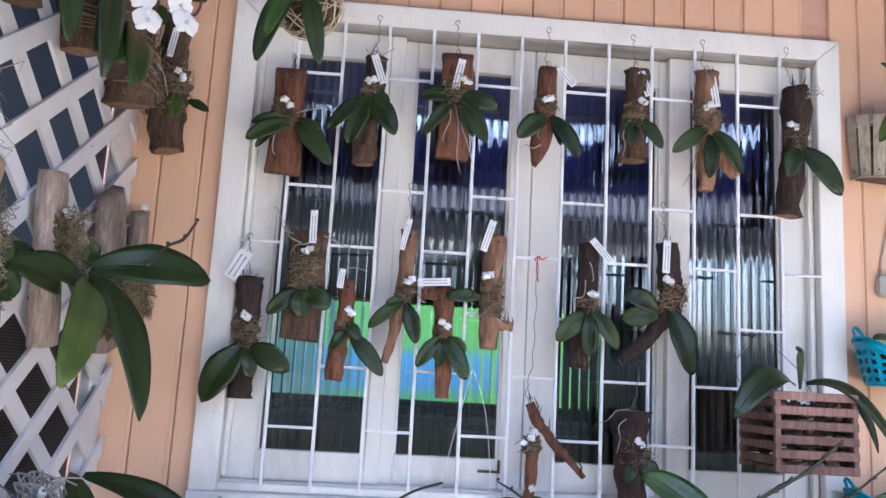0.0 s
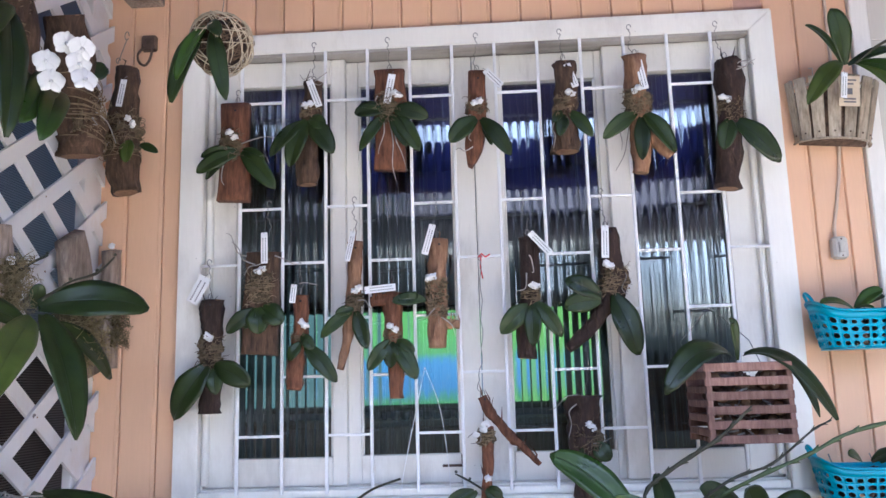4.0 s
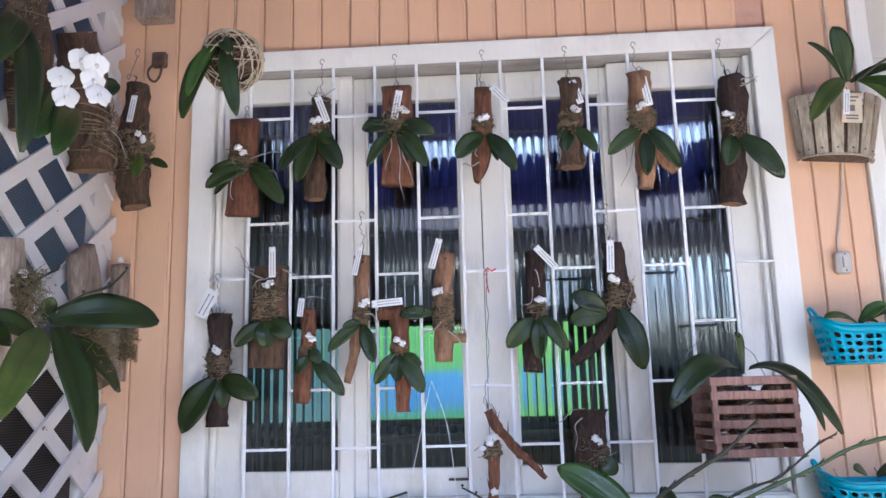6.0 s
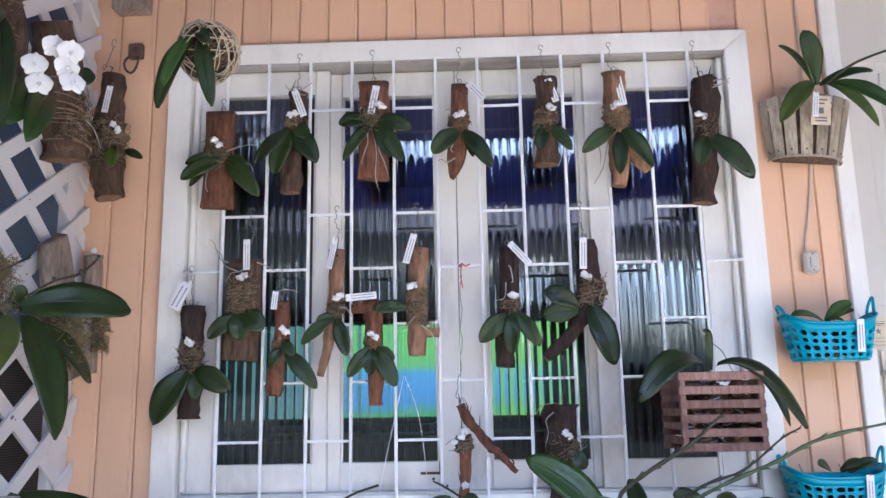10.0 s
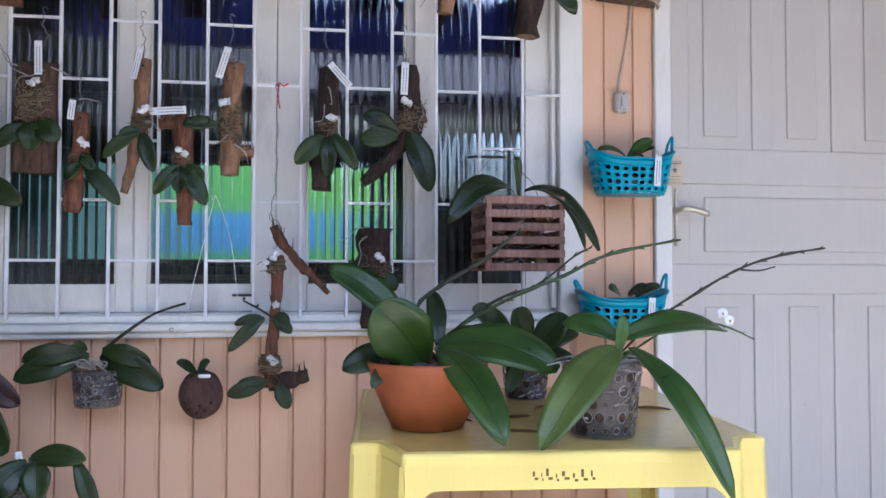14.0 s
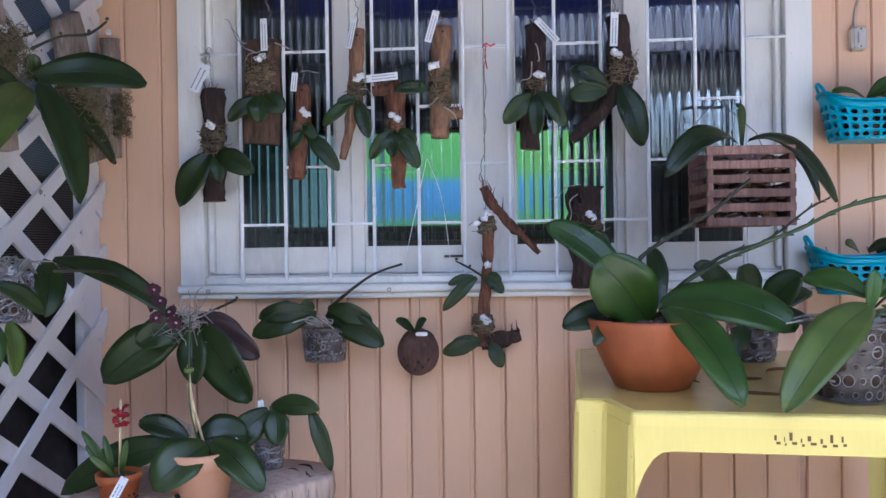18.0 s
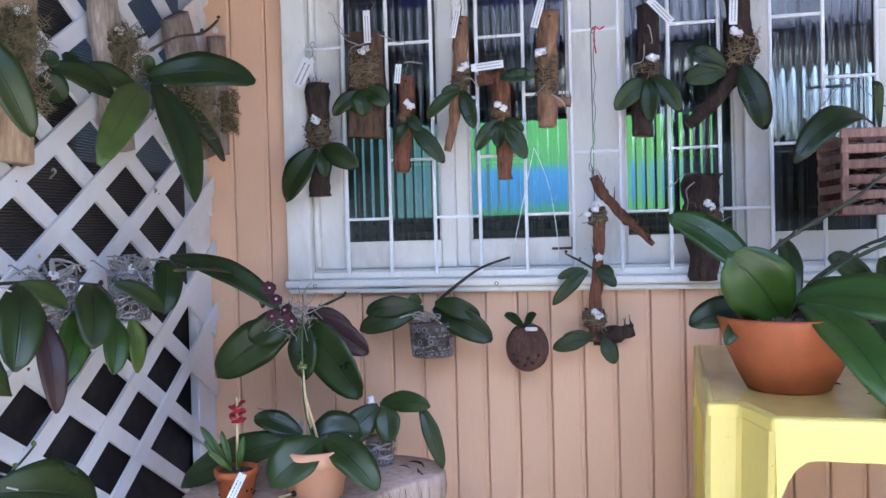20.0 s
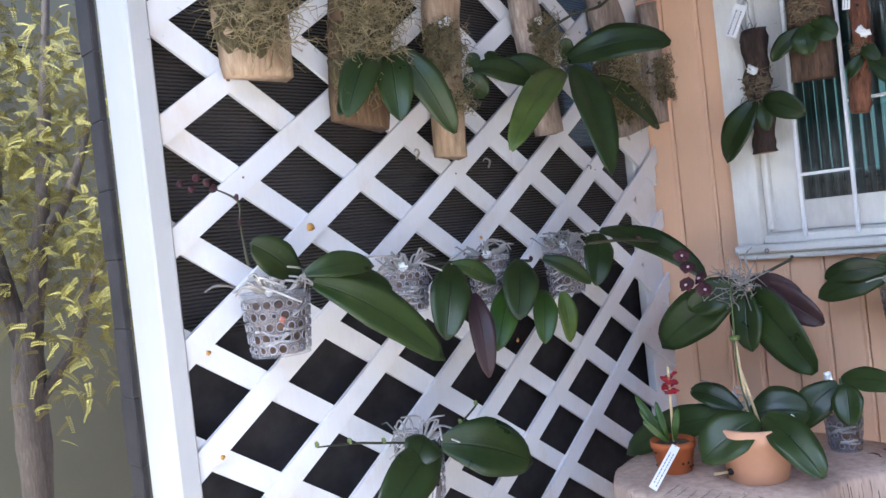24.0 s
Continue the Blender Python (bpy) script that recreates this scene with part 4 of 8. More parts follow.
for k in range(-7, 16):
    slat(k, 0.71, 0.889 + 0.71 * 1.354, LX, 0.173, 0.0235)
    slat(k, -0.68, 1.030 - 0.68 * 1.336, LX - 0.0085, 0.1668, 0.0235)
for i in range(-4, 9):
    for j in range(0, 12):
        y = (1.030 - 0.68 * 1.336 + 0.1668 * j - 0.889 - 0.71 * 1.354 - 0.173 * i) / (0.71 + 0.68)
        z = 0.889 + 0.71 * 1.354 + 0.71 * y + 0.173 * i
        if LY0 + 0.02 < y < LY1 - 0.03 and 0.25 < z < 1.9 and (i * 5 + j * 3) % 4 == 0:
            q = Vector((LX, y + 0.006 * math.sin(i * 2.7 + j), z + 0.005 * math.cos(i + j * 1.9)))
            part("nail", tube(bmesh.new(), [q - N_SIDE * 0.002, q + N_SIDE * 0.0007], 0.0021 + 0.0008 * ((i + j) % 3), 7, 0.3), "nailhead", lat, "rusty nail head")
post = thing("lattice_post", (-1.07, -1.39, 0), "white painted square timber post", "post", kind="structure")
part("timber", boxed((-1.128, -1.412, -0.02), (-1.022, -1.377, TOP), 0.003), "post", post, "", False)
solid("corner_batten", (-1.072, -0.070, 0.0), (-1.048, 0.024, TOP), "lattice", "white timber batten against the house wall", bevel=0.002)
cloth = thing("shade_cloth", (-1.10, -0.7, 0.7), "black woven shade cloth behind the lattice", "cloth")
part("cloth", boxed((-1.1015, -1.376, 0.71), (-1.10, -0.005, TOP)), "mesh", cloth, "", False)
bm = bmesh.new()
for i in range(24):
    z0, z1 = i * 0.11 - 0.02, (i + 1) * 0.11 - 0.02
    w = 0.004 * math.sin(i * 2.1)
    box(bm, (-1.178 + w, -1.424, z0), (-1.130, -1.4125, z1), 0.002)
part("folded_edge", bm, "black", cloth, "folded black cloth edge on the post", False)
sheet = thing("plastic_sheet", (-1.09, -0.7, 0.0), "black plastic sheet low behind the lattice", "sheet")
part("sheet", boxed((-1.096, -1.376, -0.02), (-1.092, 0.03, 0.72)), "black", sheet, "", False)

# garden beside the porch, and unseen screens added behind the camera
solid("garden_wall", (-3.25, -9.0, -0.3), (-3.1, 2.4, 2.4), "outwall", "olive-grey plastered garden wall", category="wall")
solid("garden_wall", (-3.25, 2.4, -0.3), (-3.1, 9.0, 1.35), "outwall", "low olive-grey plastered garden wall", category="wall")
# Unseen roof on posts, invented to set dark and bright bands in the panes.
port = thing("carport", (2.0, -14.7, -0.26), "added unseen carport that shapes the reflection in the panes", "carport", kind="structure")
bm = bmesh.new()
ridge = [(-6.0, -15.6, 5.75), (15.0, -15.6, 5.75)]
front, back = ((-6.0, -13.8, 4.45), (15.0, -13.8, 4.45)), ((-6.0, -17.4, 4.45), (15.0, -17.4, 4.45))
for low in (front, back):
    lo = [bm.verts.new(p) for p in (low[0], low[1], ridge[1], ridge[0])]
    hi = [bm.verts.new((p[0], p[1], p[2] + 0.08)) for p in (low[0], low[1], ridge[1], ridge[0])]
    bm.faces.new(lo)
    bm.faces.new(hi[::-1])
    for i in range(4):
        bm.faces.new((lo[i], hi[i], hi[(i + 1) % 4], lo[(i + 1) % 4]))
bmesh.ops.recalc_face_normals(bm, faces=bm.faces)
part("roof", bm, "reflection_roof", port, "", False)
part("ceiling_boards", boxed((-5.8, -17.2, 4.34), (14.8, -14.0, 4.40)), "reflection_roof", port, "", False)
for x in (-5.5, 1.4, 8.2, 14.5):
    for y in (-17.0, -14.2):
        part("post", boxed((x - 0.09, y - 0.09, -0.26), (x + 0.09, y + 0.09, 4.34), 0.01), "furniture", port, "", False)


def leafy(name, base, trunk, limbs, leaf_count, size, spread, label, mat):
    """A slender garden tree: trunk, limbs and sprays of fine leaves."""
    ob = thing(name, base, label, "tree")
    P = smooth_path(trunk, 4)
    part("trunk", tube(bmesh.new(), P, [p[3] for p in P], 8, 0.25, 1, 2.0), "twig", ob)
    tips = []
    for pts in limbs:
        P = smooth_path(pts, 4)
        part("limb", tube(bmesh.new(), P, [p[3] for p in P], 6, 0.2, 1, 3.0), "twig", ob)
        tips += P[len(P) // 3:]
    verts, faces = [], []
    r = random.Random(11)
    tufts = [Vector(r.choice(tips)[:3]) + Vector((r.gauss(0, spread), r.gauss(0, spread), r.gauss(0, spread * 0.9))) for _ in range(leaf_count // 14)]
    for i in range(leaf_count):
        # one feathery spray: a drooping stalk with paired leaflets
        t = r.choice(tufts) + Vector((r.gauss(0, 1), r.gauss(0, 1), r.gauss(0, 1))) * spread * 0.36
        d = Vector((r.gauss(0, 1), r.gauss(0, 1), r.uniform(-1.2, 0.6))).normalized()
        side = d.cross(Vector((r.gauss(0, 1), r.gauss(0, 1), r.gauss(0, 1)))).normalized()
        for j in range(9):
            b = t + d * (size * j * 0.42) - Vector((0, 0, size * 0.016 * j * j))
            for sg in (-1, 1):
                e = (side * sg + d * 0.55).normalized() * size * (1.0 - 0.05 * j)
                w = e.cross(d.cross(side)).normalized() * size * 0.17
                n = len(verts)
                verts += [b, b + e * 0.5 + w, b + e, b + e * 0.5 - w]
                faces.append((n, n + 1, n + 2, n + 3))
    me = bpy.data.meshes.new("crown")
    me.from_pydata([tuple(v - Vector(base)) for v in verts], [], faces)
    me.materials.append(M[mat])
    cr = new("crown", me)
    cr.parent = ob
    tagged(cr, kind="stuff")
    return ob


leafy("garden_tree", (-2.62, -1.175, -0.12),
      [(-2.62, -1.175, -0.12, 0.0529), (-2.6, -1.165, 0.25, 0.0481), (-2.6, -1.155, 0.55, 0.05), (-2.6, -1.135, 0.75, 0.0385)],
      [[(-2.6, -1.145, 0.62, 0.0374), (-2.58, -1.075, 1, 0.0276), (-2.6, -1.015, 1.4, 0.0200), (-2.6, -0.955, 1.9, 0.0088)],
       [(-2.6, -1.145, 0.62, 0.0374), (-2.62, -1.215, 1, 0.0300), (-2.6, -1.215, 1.4, 0.0200), (-2.55, -1.275, 1.95, 0.0088)],
       [(-2.6, -1.125, 0.9, 0.0250), (-2.55, -0.995, 1.1, 0.0200), (-2.55, -0.915, 1.3, 0.0125), (-2.5, -0.875, 1.5, 0.0062)],
       [(-2.6, -1.155, 0.45, 0.0225), (-2.55, -1.025, 0.62, 0.0175), (-2.52, -0.945, 0.85, 0.0125), (-2.5, -0.875, 0.9, 0.0062)],
       [(-2.6, -1.185, 0.8, 0.0250), (-2.62, -1.355, 1.2, 0.0187), (-2.6, -1.455, 1.6, 0.0100)],
       [(-2.7, -1.155, 1.1, 0.0149), (-2.8, -1.105, 1.5, 0.0125), (-2.9, -1.055, 1.9, 0.0062)]],
      3200, 0.0125, 0.13, "slender garden tree with lime-green feathery leaves", "foliage")
cab2 = thing("overhead_cable", (-3.0, -2.0, 1.9), "thin black cable strung across the garden", "cable")
part("wire", tube(bmesh.new(), [(-3.4, -2.6, 2.05), (-3.0, -1.4, 1.72), (-2.9, 0.4, 1.62)], 0.006, 6), "black", cab2)
# Hedge invented out of view: blocks sky and darkens what the panes reflect.
hedge = bmesh.new()
for i in range(90):
    x = -9 + i * 0.2
    tall = 2.0 if x < -0.8 else 1.2 if x < 1.6 else 1.0 if x < 6.0 else 2.0
    for z in (0.5, 1.2, 2.0, 2.9, 3.8, 4.6, 5.5, 6.4):
        if z < 1.3 * tall + 0.6:
            clump(hedge, (x + rng.uniform(-0.1, 0.1), (-4.6 if x < -0.8 else -6.6) + rng.uniform(-0.2, 0.2), z * 0.98), 0.58, Vector((0, 0.2, 0)), i * 1.3 + z)
tagged(part("hedge", hedge, "hedge", None, "", True, (0, -6.6, 0)), "added unseen hedge that darkens reflections and blocks sky", "hedge", kind="stuff")

# ---- things: orchids mounted on wood at the window and the lattice ----
mount('orchid on a reddish-brown wooden plank hanging at the window trim',
      normal=N_WALL, logs=[], boards=[('red', [(-0.656, -0.025, 1.79, 0.038), (-0.656, -0.025, 1.651, 0.039), (-0.657, -0.025, 1.518, 0.045)])],
      leaves=[((-0.639, -0.045, 1.646), (-0.749, -0.055, 1.592), 0.040, 'd'), ((-0.644, -0.045, 1.653), (-0.739, -0.055, 1.636), 0.028, 'd'), ((-0.65, -0.045, 1.648), (-0.724, -0.055, 1.572), 0.025, 'd'), ((-0.631, -0.045, 1.646), (-0.536, -0.055, 1.539), 0.046, 'd'), ((-0.628, -0.045, 1.652), (-0.565, -0.055, 1.615), 0.031, 'd')],
      hook=[(-0.652, -0.02, 1.819), (-0.65, -0.02, 1.789)], bits=[(-0.663, -0.055, 1.701), (-0.648, -0.055, 1.688)],
      moss=[(-0.662, -0.03, 1.684, 0.031), (-0.654, -0.03, 1.651, 0.031)],
      roots=[((-0.632, -0.045, 1.671), (-0.521, -0.055, 1.675)), ((-0.628, -0.045, 1.652), (-0.553, -0.055, 1.607)), ((-0.674, -0.045, 1.637), (-0.674, -0.055, 1.555))])
mount('orchid on a short brown log with a torn top',
      normal=N_WALL, logs=[('bark', [(-0.44, -0.025, 1.843, 0.027), (-0.448, -0.025, 1.726, 0.025), (-0.455, -0.025, 1.621, 0.028), (-0.454, -0.025, 1.554, 0.028)])], boards=[],
      leaves=[((-0.456, -0.045, 1.728), (-0.497, -0.055, 1.598), 0.052, 'd'), ((-0.462, -0.045, 1.725), (-0.55, -0.055, 1.628), 0.037, 'd'), ((-0.444, -0.045, 1.727), (-0.381, -0.055, 1.629), 0.052, 'd'), ((-0.447, -0.045, 1.731), (-0.401, -0.055, 1.706), 0.037, 'd')],
      hook=[(-0.44, -0.02, 1.948), (-0.438, -0.02, 1.906), (-0.443, -0.02, 1.869), (-0.438, -0.02, 1.839)], tags=[((-0.446, -0.05, 1.84), (-0.418, -0.052, 1.763), 0.019)], bits=[(-0.455, -0.055, 1.768), (-0.442, -0.055, 1.772)],
      moss=[(-0.447, -0.03, 1.757, 0.027)],
      roots=[((-0.441, -0.045, 1.842), (-0.47, -0.055, 1.855)), ((-0.43, -0.045, 1.842), (-0.4, -0.055, 1.856)), ((-0.433, -0.045, 1.842), (-0.407, -0.055, 1.829))])
mount('orchid on a broad reddish split board under the window trim',
      normal=N_WALL, logs=[], boards=[('red', [(-0.229, -0.025, 1.865, 0.041), (-0.229, -0.025, 1.728, 0.042), (-0.232, -0.025, 1.586, 0.041)])],
      leaves=[((-0.239, -0.045, 1.747), (-0.321, -0.055, 1.736), 0.040, 'd'), ((-0.236, -0.045, 1.734), (-0.309, -0.055, 1.632), 0.031, 'd'), ((-0.217, -0.045, 1.747), (-0.124, -0.055, 1.717), 0.043, 'd'), ((-0.217, -0.045, 1.734), (-0.149, -0.055, 1.626), 0.043, 'd'), ((-0.226, -0.045, 1.734), (-0.183, -0.055, 1.639), 0.034, 'd'), ((-0.237, -0.045, 1.75), (-0.309, -0.055, 1.759), 0.022, 'd')],
      hook=[(-0.235, -0.02, 1.952), (-0.232, -0.02, 1.921), (-0.229, -0.02, 1.862)], tags=[((-0.219, -0.05, 1.846), (-0.235, -0.052, 1.762), 0.020)], bits=[(-0.213, -0.055, 1.791), (-0.202, -0.055, 1.783)],
      moss=[(-0.231, -0.03, 1.762, 0.037), (-0.239, -0.03, 1.735, 0.034)],
      roots=[((-0.23, -0.045, 1.721), (-0.21, -0.055, 1.539)), ((-0.245, -0.045, 1.721), (-0.259, -0.055, 1.622)), ((-0.217, -0.045, 1.721), (-0.183, -0.055, 1.573)), ((-0.261, -0.045, 1.787), (-0.272, -0.055, 1.743))])
mount('orchid on a slim red-brown board with a pointed end',
      normal=N_WALL, logs=[], boards=[('red', [(0.009, -0.025, 1.849, 0.023), (0.004, -0.025, 1.705, 0.025), (-0.007, -0.025, 1.633, 0.023), (-0.017, -0.025, 1.587, 0.006)])],
      leaves=[((0.004, -0.045, 1.711), (-0.068, -0.055, 1.646), 0.049, 'd'), ((0.017, -0.045, 1.71), (0.09, -0.055, 1.603), 0.043, 'd'), ((0.02, -0.045, 1.704), (0.042, -0.055, 1.633), 0.021, 'd')],
      hook=[(0.009, -0.02, 1.952), (0.01, -0.02, 1.922), (0.002, -0.02, 1.888), (0.009, -0.02, 1.848)], tags=[((0.032, -0.05, 1.845), (0.074, -0.052, 1.797), 0.019)], bits=[(-0.001, -0.055, 1.752), (0.013, -0.055, 1.758)],
      moss=[(0.005, -0.03, 1.745, 0.028)],
      roots=[((-0.008, -0.045, 1.634), (-0.053, -0.055, 1.625)), ((-0.014, -0.045, 1.723), (-0.012, -0.055, 1.647))])
mount('small orchid on a dark bark log with white fastening pieces',
      normal=N_WALL, logs=[('bark', [(0.245, -0.025, 1.862, 0.031), (0.244, -0.025, 1.763, 0.029), (0.24, -0.025, 1.682, 0.032), (0.238, -0.025, 1.614, 0.037)])], boards=[],
      leaves=[((0.237, -0.045, 1.71), (0.221, -0.055, 1.65), 0.033, 'd'), ((0.249, -0.045, 1.719), (0.306, -0.055, 1.644), 0.033, 'd'), ((0.231, -0.045, 1.72), (0.206, -0.055, 1.688), 0.021, 'd')],
      hook=[(0.238, -0.02, 1.951), (0.239, -0.02, 1.922), (0.243, -0.02, 1.867)], tags=[((0.25, -0.05, 1.851), (0.271, -0.052, 1.784), 0.019)], bits=[(0.251, -0.055, 1.771), (0.26, -0.055, 1.764)],
      moss=[(0.243, -0.03, 1.745, 0.031), (0.232, -0.03, 1.719, 0.025)],
      roots=[((0.215, -0.045, 1.708), (0.203, -0.055, 1.617))])
mount('orchid on a tan forked stick with hanging aerial roots',
      normal=N_WALL, logs=[('tan', [(0.438, -0.025, 1.872, 0.03), (0.434, -0.025, 1.749, 0.029), (0.437, -0.025, 1.644, 0.026), (0.431, -0.025, 1.549, 0.021)]), ('tan', [(0.443, -0.025, 1.692, 0.025), (0.481, -0.025, 1.635, 0.023), (0.516, -0.025, 1.594, 0.017)])], boards=[],
      leaves=[((0.425, -0.045, 1.705), (0.334, -0.055, 1.637), 0.039, 'd'), ((0.446, -0.045, 1.704), (0.517, -0.055, 1.591), 0.045, 'd'), ((0.437, -0.045, 1.695), (0.431, -0.055, 1.575), 0.039, 'd')],
      hook=[(0.427, -0.02, 1.953), (0.427, -0.02, 1.925), (0.422, -0.02, 1.905), (0.436, -0.02, 1.871)], tags=[((0.439, -0.05, 1.851), (0.452, -0.052, 1.769), 0.020)], bits=[(0.424, -0.055, 1.765), (0.433, -0.055, 1.773)],
      moss=[(0.433, -0.03, 1.745, 0.034), (0.435, -0.03, 1.723, 0.031)],
      roots=[((0.409, -0.045, 1.694), (0.361, -0.055, 1.55)), ((0.397, -0.045, 1.699), (0.379, -0.055, 1.604))])
mount('orchid on a long dark log with twiggy top and cut end',
      normal=N_WALL, logs=[('dark', [(0.678, -0.025, 1.848, 0.034), (0.679, -0.025, 1.749, 0.034), (0.663, -0.025, 1.621, 0.032), (0.65, -0.025, 1.496, 0.032)])], boards=[],
      leaves=[((0.676, -0.045, 1.675), (0.779, -0.055, 1.553), 0.054, 'd'), ((0.665, -0.045, 1.678), (0.64, -0.055, 1.594), 0.045, 'd')],
      hook=[(0.658, -0.02, 1.95), (0.656, -0.02, 1.909), (0.663, -0.02, 1.88), (0.673, -0.02, 1.85)], bits=[(0.648, -0.055, 1.736), (0.663, -0.055, 1.73)],
      moss=[(0.672, -0.03, 1.712, 0.031), (0.672, -0.03, 1.683, 0.027)],
      roots=[((0.698, -0.045, 1.822), (0.741, -0.055, 1.836)), ((0.694, -0.045, 1.814), (0.737, -0.055, 1.82)), ((0.698, -0.045, 1.83), (0.724, -0.055, 1.846))])
mount('big-leaved orchid on a dark block with a white plastic tag',
      normal=N_WALL, logs=[('dark', [(-0.711, -0.025, 1.251, 0.032), (-0.711, -0.025, 1.164, 0.03), (-0.709, -0.025, 1.047, 0.027), (-0.708, -0.025, 0.957, 0.029)])], boards=[],
      leaves=[((-0.712, -0.045, 1.081), (-0.793, -0.055, 0.945), 0.070, 'd'), ((-0.693, -0.045, 1.08), (-0.595, -0.055, 1.026), 0.055, 'd'), ((-0.695, -0.045, 1.072), (-0.686, -0.055, 1.005), 0.038, 'd')],
      hook=[(-0.723, -0.02, 1.346), (-0.719, -0.02, 1.316), (-0.716, -0.02, 1.247)], tags=[((-0.72, -0.05, 1.311), (-0.756, -0.052, 1.243), 0.033)], bits=[(-0.712, -0.055, 1.156), (-0.703, -0.055, 1.15)],
      moss=[(-0.71, -0.03, 1.127, 0.033), (-0.709, -0.03, 1.097, 0.03)])
mount('orchid on a weathered bark board with loose roots',
      normal=N_WALL, logs=[], boards=[('bark', [(-0.576, -0.025, 1.373, 0.045), (-0.578, -0.025, 1.236, 0.046), (-0.583, -0.025, 1.105, 0.046)])],
      leaves=[((-0.59, -0.045, 1.219), (-0.659, -0.055, 1.161), 0.038, 'd'), ((-0.581, -0.045, 1.225), (-0.576, -0.055, 1.156), 0.056, 'd'), ((-0.569, -0.045, 1.224), (-0.514, -0.055, 1.181), 0.053, 'd'), ((-0.594, -0.045, 1.225), (-0.612, -0.055, 1.171), 0.032, 'd')],
      hook=[(-0.562, -0.02, 1.501), (-0.565, -0.02, 1.47), (-0.555, -0.02, 1.443), (-0.569, -0.02, 1.404), (-0.568, -0.02, 1.37)], tags=[((-0.566, -0.05, 1.423), (-0.564, -0.052, 1.34), 0.018)], bits=[(-0.578, -0.055, 1.319), (-0.568, -0.055, 1.325)],
      moss=[(-0.578, -0.03, 1.288, 0.039), (-0.58, -0.03, 1.258, 0.036)],
      roots=[((-0.614, -0.045, 1.362), (-0.666, -0.055, 1.424)), ((-0.538, -0.045, 1.361), (-0.47, -0.055, 1.335)), ((-0.553, -0.045, 1.353), (-0.616, -0.055, 1.308)), ((-0.59, -0.045, 1.339), (-0.65, -0.055, 1.4))])
mount('orchid on a short round stick hung by a wire',
      normal=N_WALL, logs=[('red', [(-0.474, -0.025, 1.255, 0.022), (-0.475, -0.025, 1.159, 0.021), (-0.484, -0.025, 1.086, 0.021), (-0.491, -0.025, 1.011, 0.022)])], boards=[],
      leaves=[((-0.457, -0.045, 1.125), (-0.374, -0.055, 1.028), 0.041, 'd'), ((-0.469, -0.045, 1.131), (-0.497, -0.055, 1.085), 0.029, 'd'), ((-0.466, -0.045, 1.15), (-0.434, -0.055, 1.112), 0.029, 'd')],
      hook=[(-0.476, -0.02, 1.344), (-0.478, -0.02, 1.313), (-0.47, -0.02, 1.292), (-0.477, -0.02, 1.252)], tags=[((-0.485, -0.05, 1.282), (-0.49, -0.052, 1.234), 0.016)], bits=[(-0.464, -0.055, 1.183), (-0.455, -0.055, 1.174)],
      moss=[(-0.475, -0.03, 1.147, 0.021)],
      roots=[((-0.473, -0.045, 1.284), (-0.422, -0.055, 1.276))])
mount('orchid on a long thin pointed stick',
      normal=N_WALL, logs=[('tan', [(-0.329, -0.025, 1.394, 0.018), (-0.332, -0.025, 1.276, 0.019), (-0.351, -0.025, 1.142, 0.013), (-0.371, -0.025, 1.06, 0.009)])], boards=[],
      leaves=[((-0.337, -0.045, 1.206), (-0.414, -0.055, 1.141), 0.032, 'd'), ((-0.325, -0.045, 1.206), (-0.296, -0.055, 1.11), 0.038, 'd'), ((-0.331, -0.045, 1.213), (-0.376, -0.055, 1.199), 0.024, 'd')],
      hook=[(-0.331, -0.02, 1.502), (-0.334, -0.02, 1.469), (-0.325, -0.02, 1.442), (-0.333, -0.02, 1.391)], tags=[((-0.329, -0.05, 1.417), (-0.346, -0.052, 1.338), 0.015)], bits=[(-0.326, -0.055, 1.259), (-0.315, -0.055, 1.267)],
      moss=[(-0.33, -0.03, 1.237, 0.024), (-0.336, -0.03, 1.215, 0.022)],
      roots=[((-0.319, -0.045, 1.235), (-0.28, -0.055, 1.211))])
mount('orchid on a t-shaped piece of reddish wood',
      normal=N_WALL, logs=[('red', [(-0.23, -0.025, 1.255, 0.022), (-0.23, -0.025, 1.154, 0.022), (-0.225, -0.025, 1.066, 0.018), (-0.224, -0.025, 0.983, 0.017)]), ('red', [(-0.221, -0.025, 1.243, 0.018), (-0.259, -0.025, 1.235, 0.015), (-0.289, -0.025, 1.233, 0.012)])], boards=[],
      leaves=[((-0.236, -0.045, 1.129), (-0.293, -0.055, 1.055), 0.035, 'd'), ((-0.233, -0.045, 1.126), (-0.236, -0.055, 1.06), 0.038, 'd'), ((-0.222, -0.045, 1.123), (-0.171, -0.055, 1.03), 0.043, 'd'), ((-0.219, -0.045, 1.129), (-0.174, -0.055, 1.098), 0.026, 'd'), ((-0.18, -0.045, 1.24), (-0.161, -0.055, 1.238), 0.024, 'd')],
      hook=[(-0.238, -0.02, 1.35), (-0.239, -0.02, 1.32), (-0.23, -0.02, 1.297), (-0.233, -0.02, 1.253)], tags=[((-0.301, -0.05, 1.26), (-0.22, -0.052, 1.266), 0.019)], bits=[(-0.235, -0.055, 1.166), (-0.223, -0.055, 1.157)],
      moss=[(-0.232, -0.03, 1.146, 0.024)])
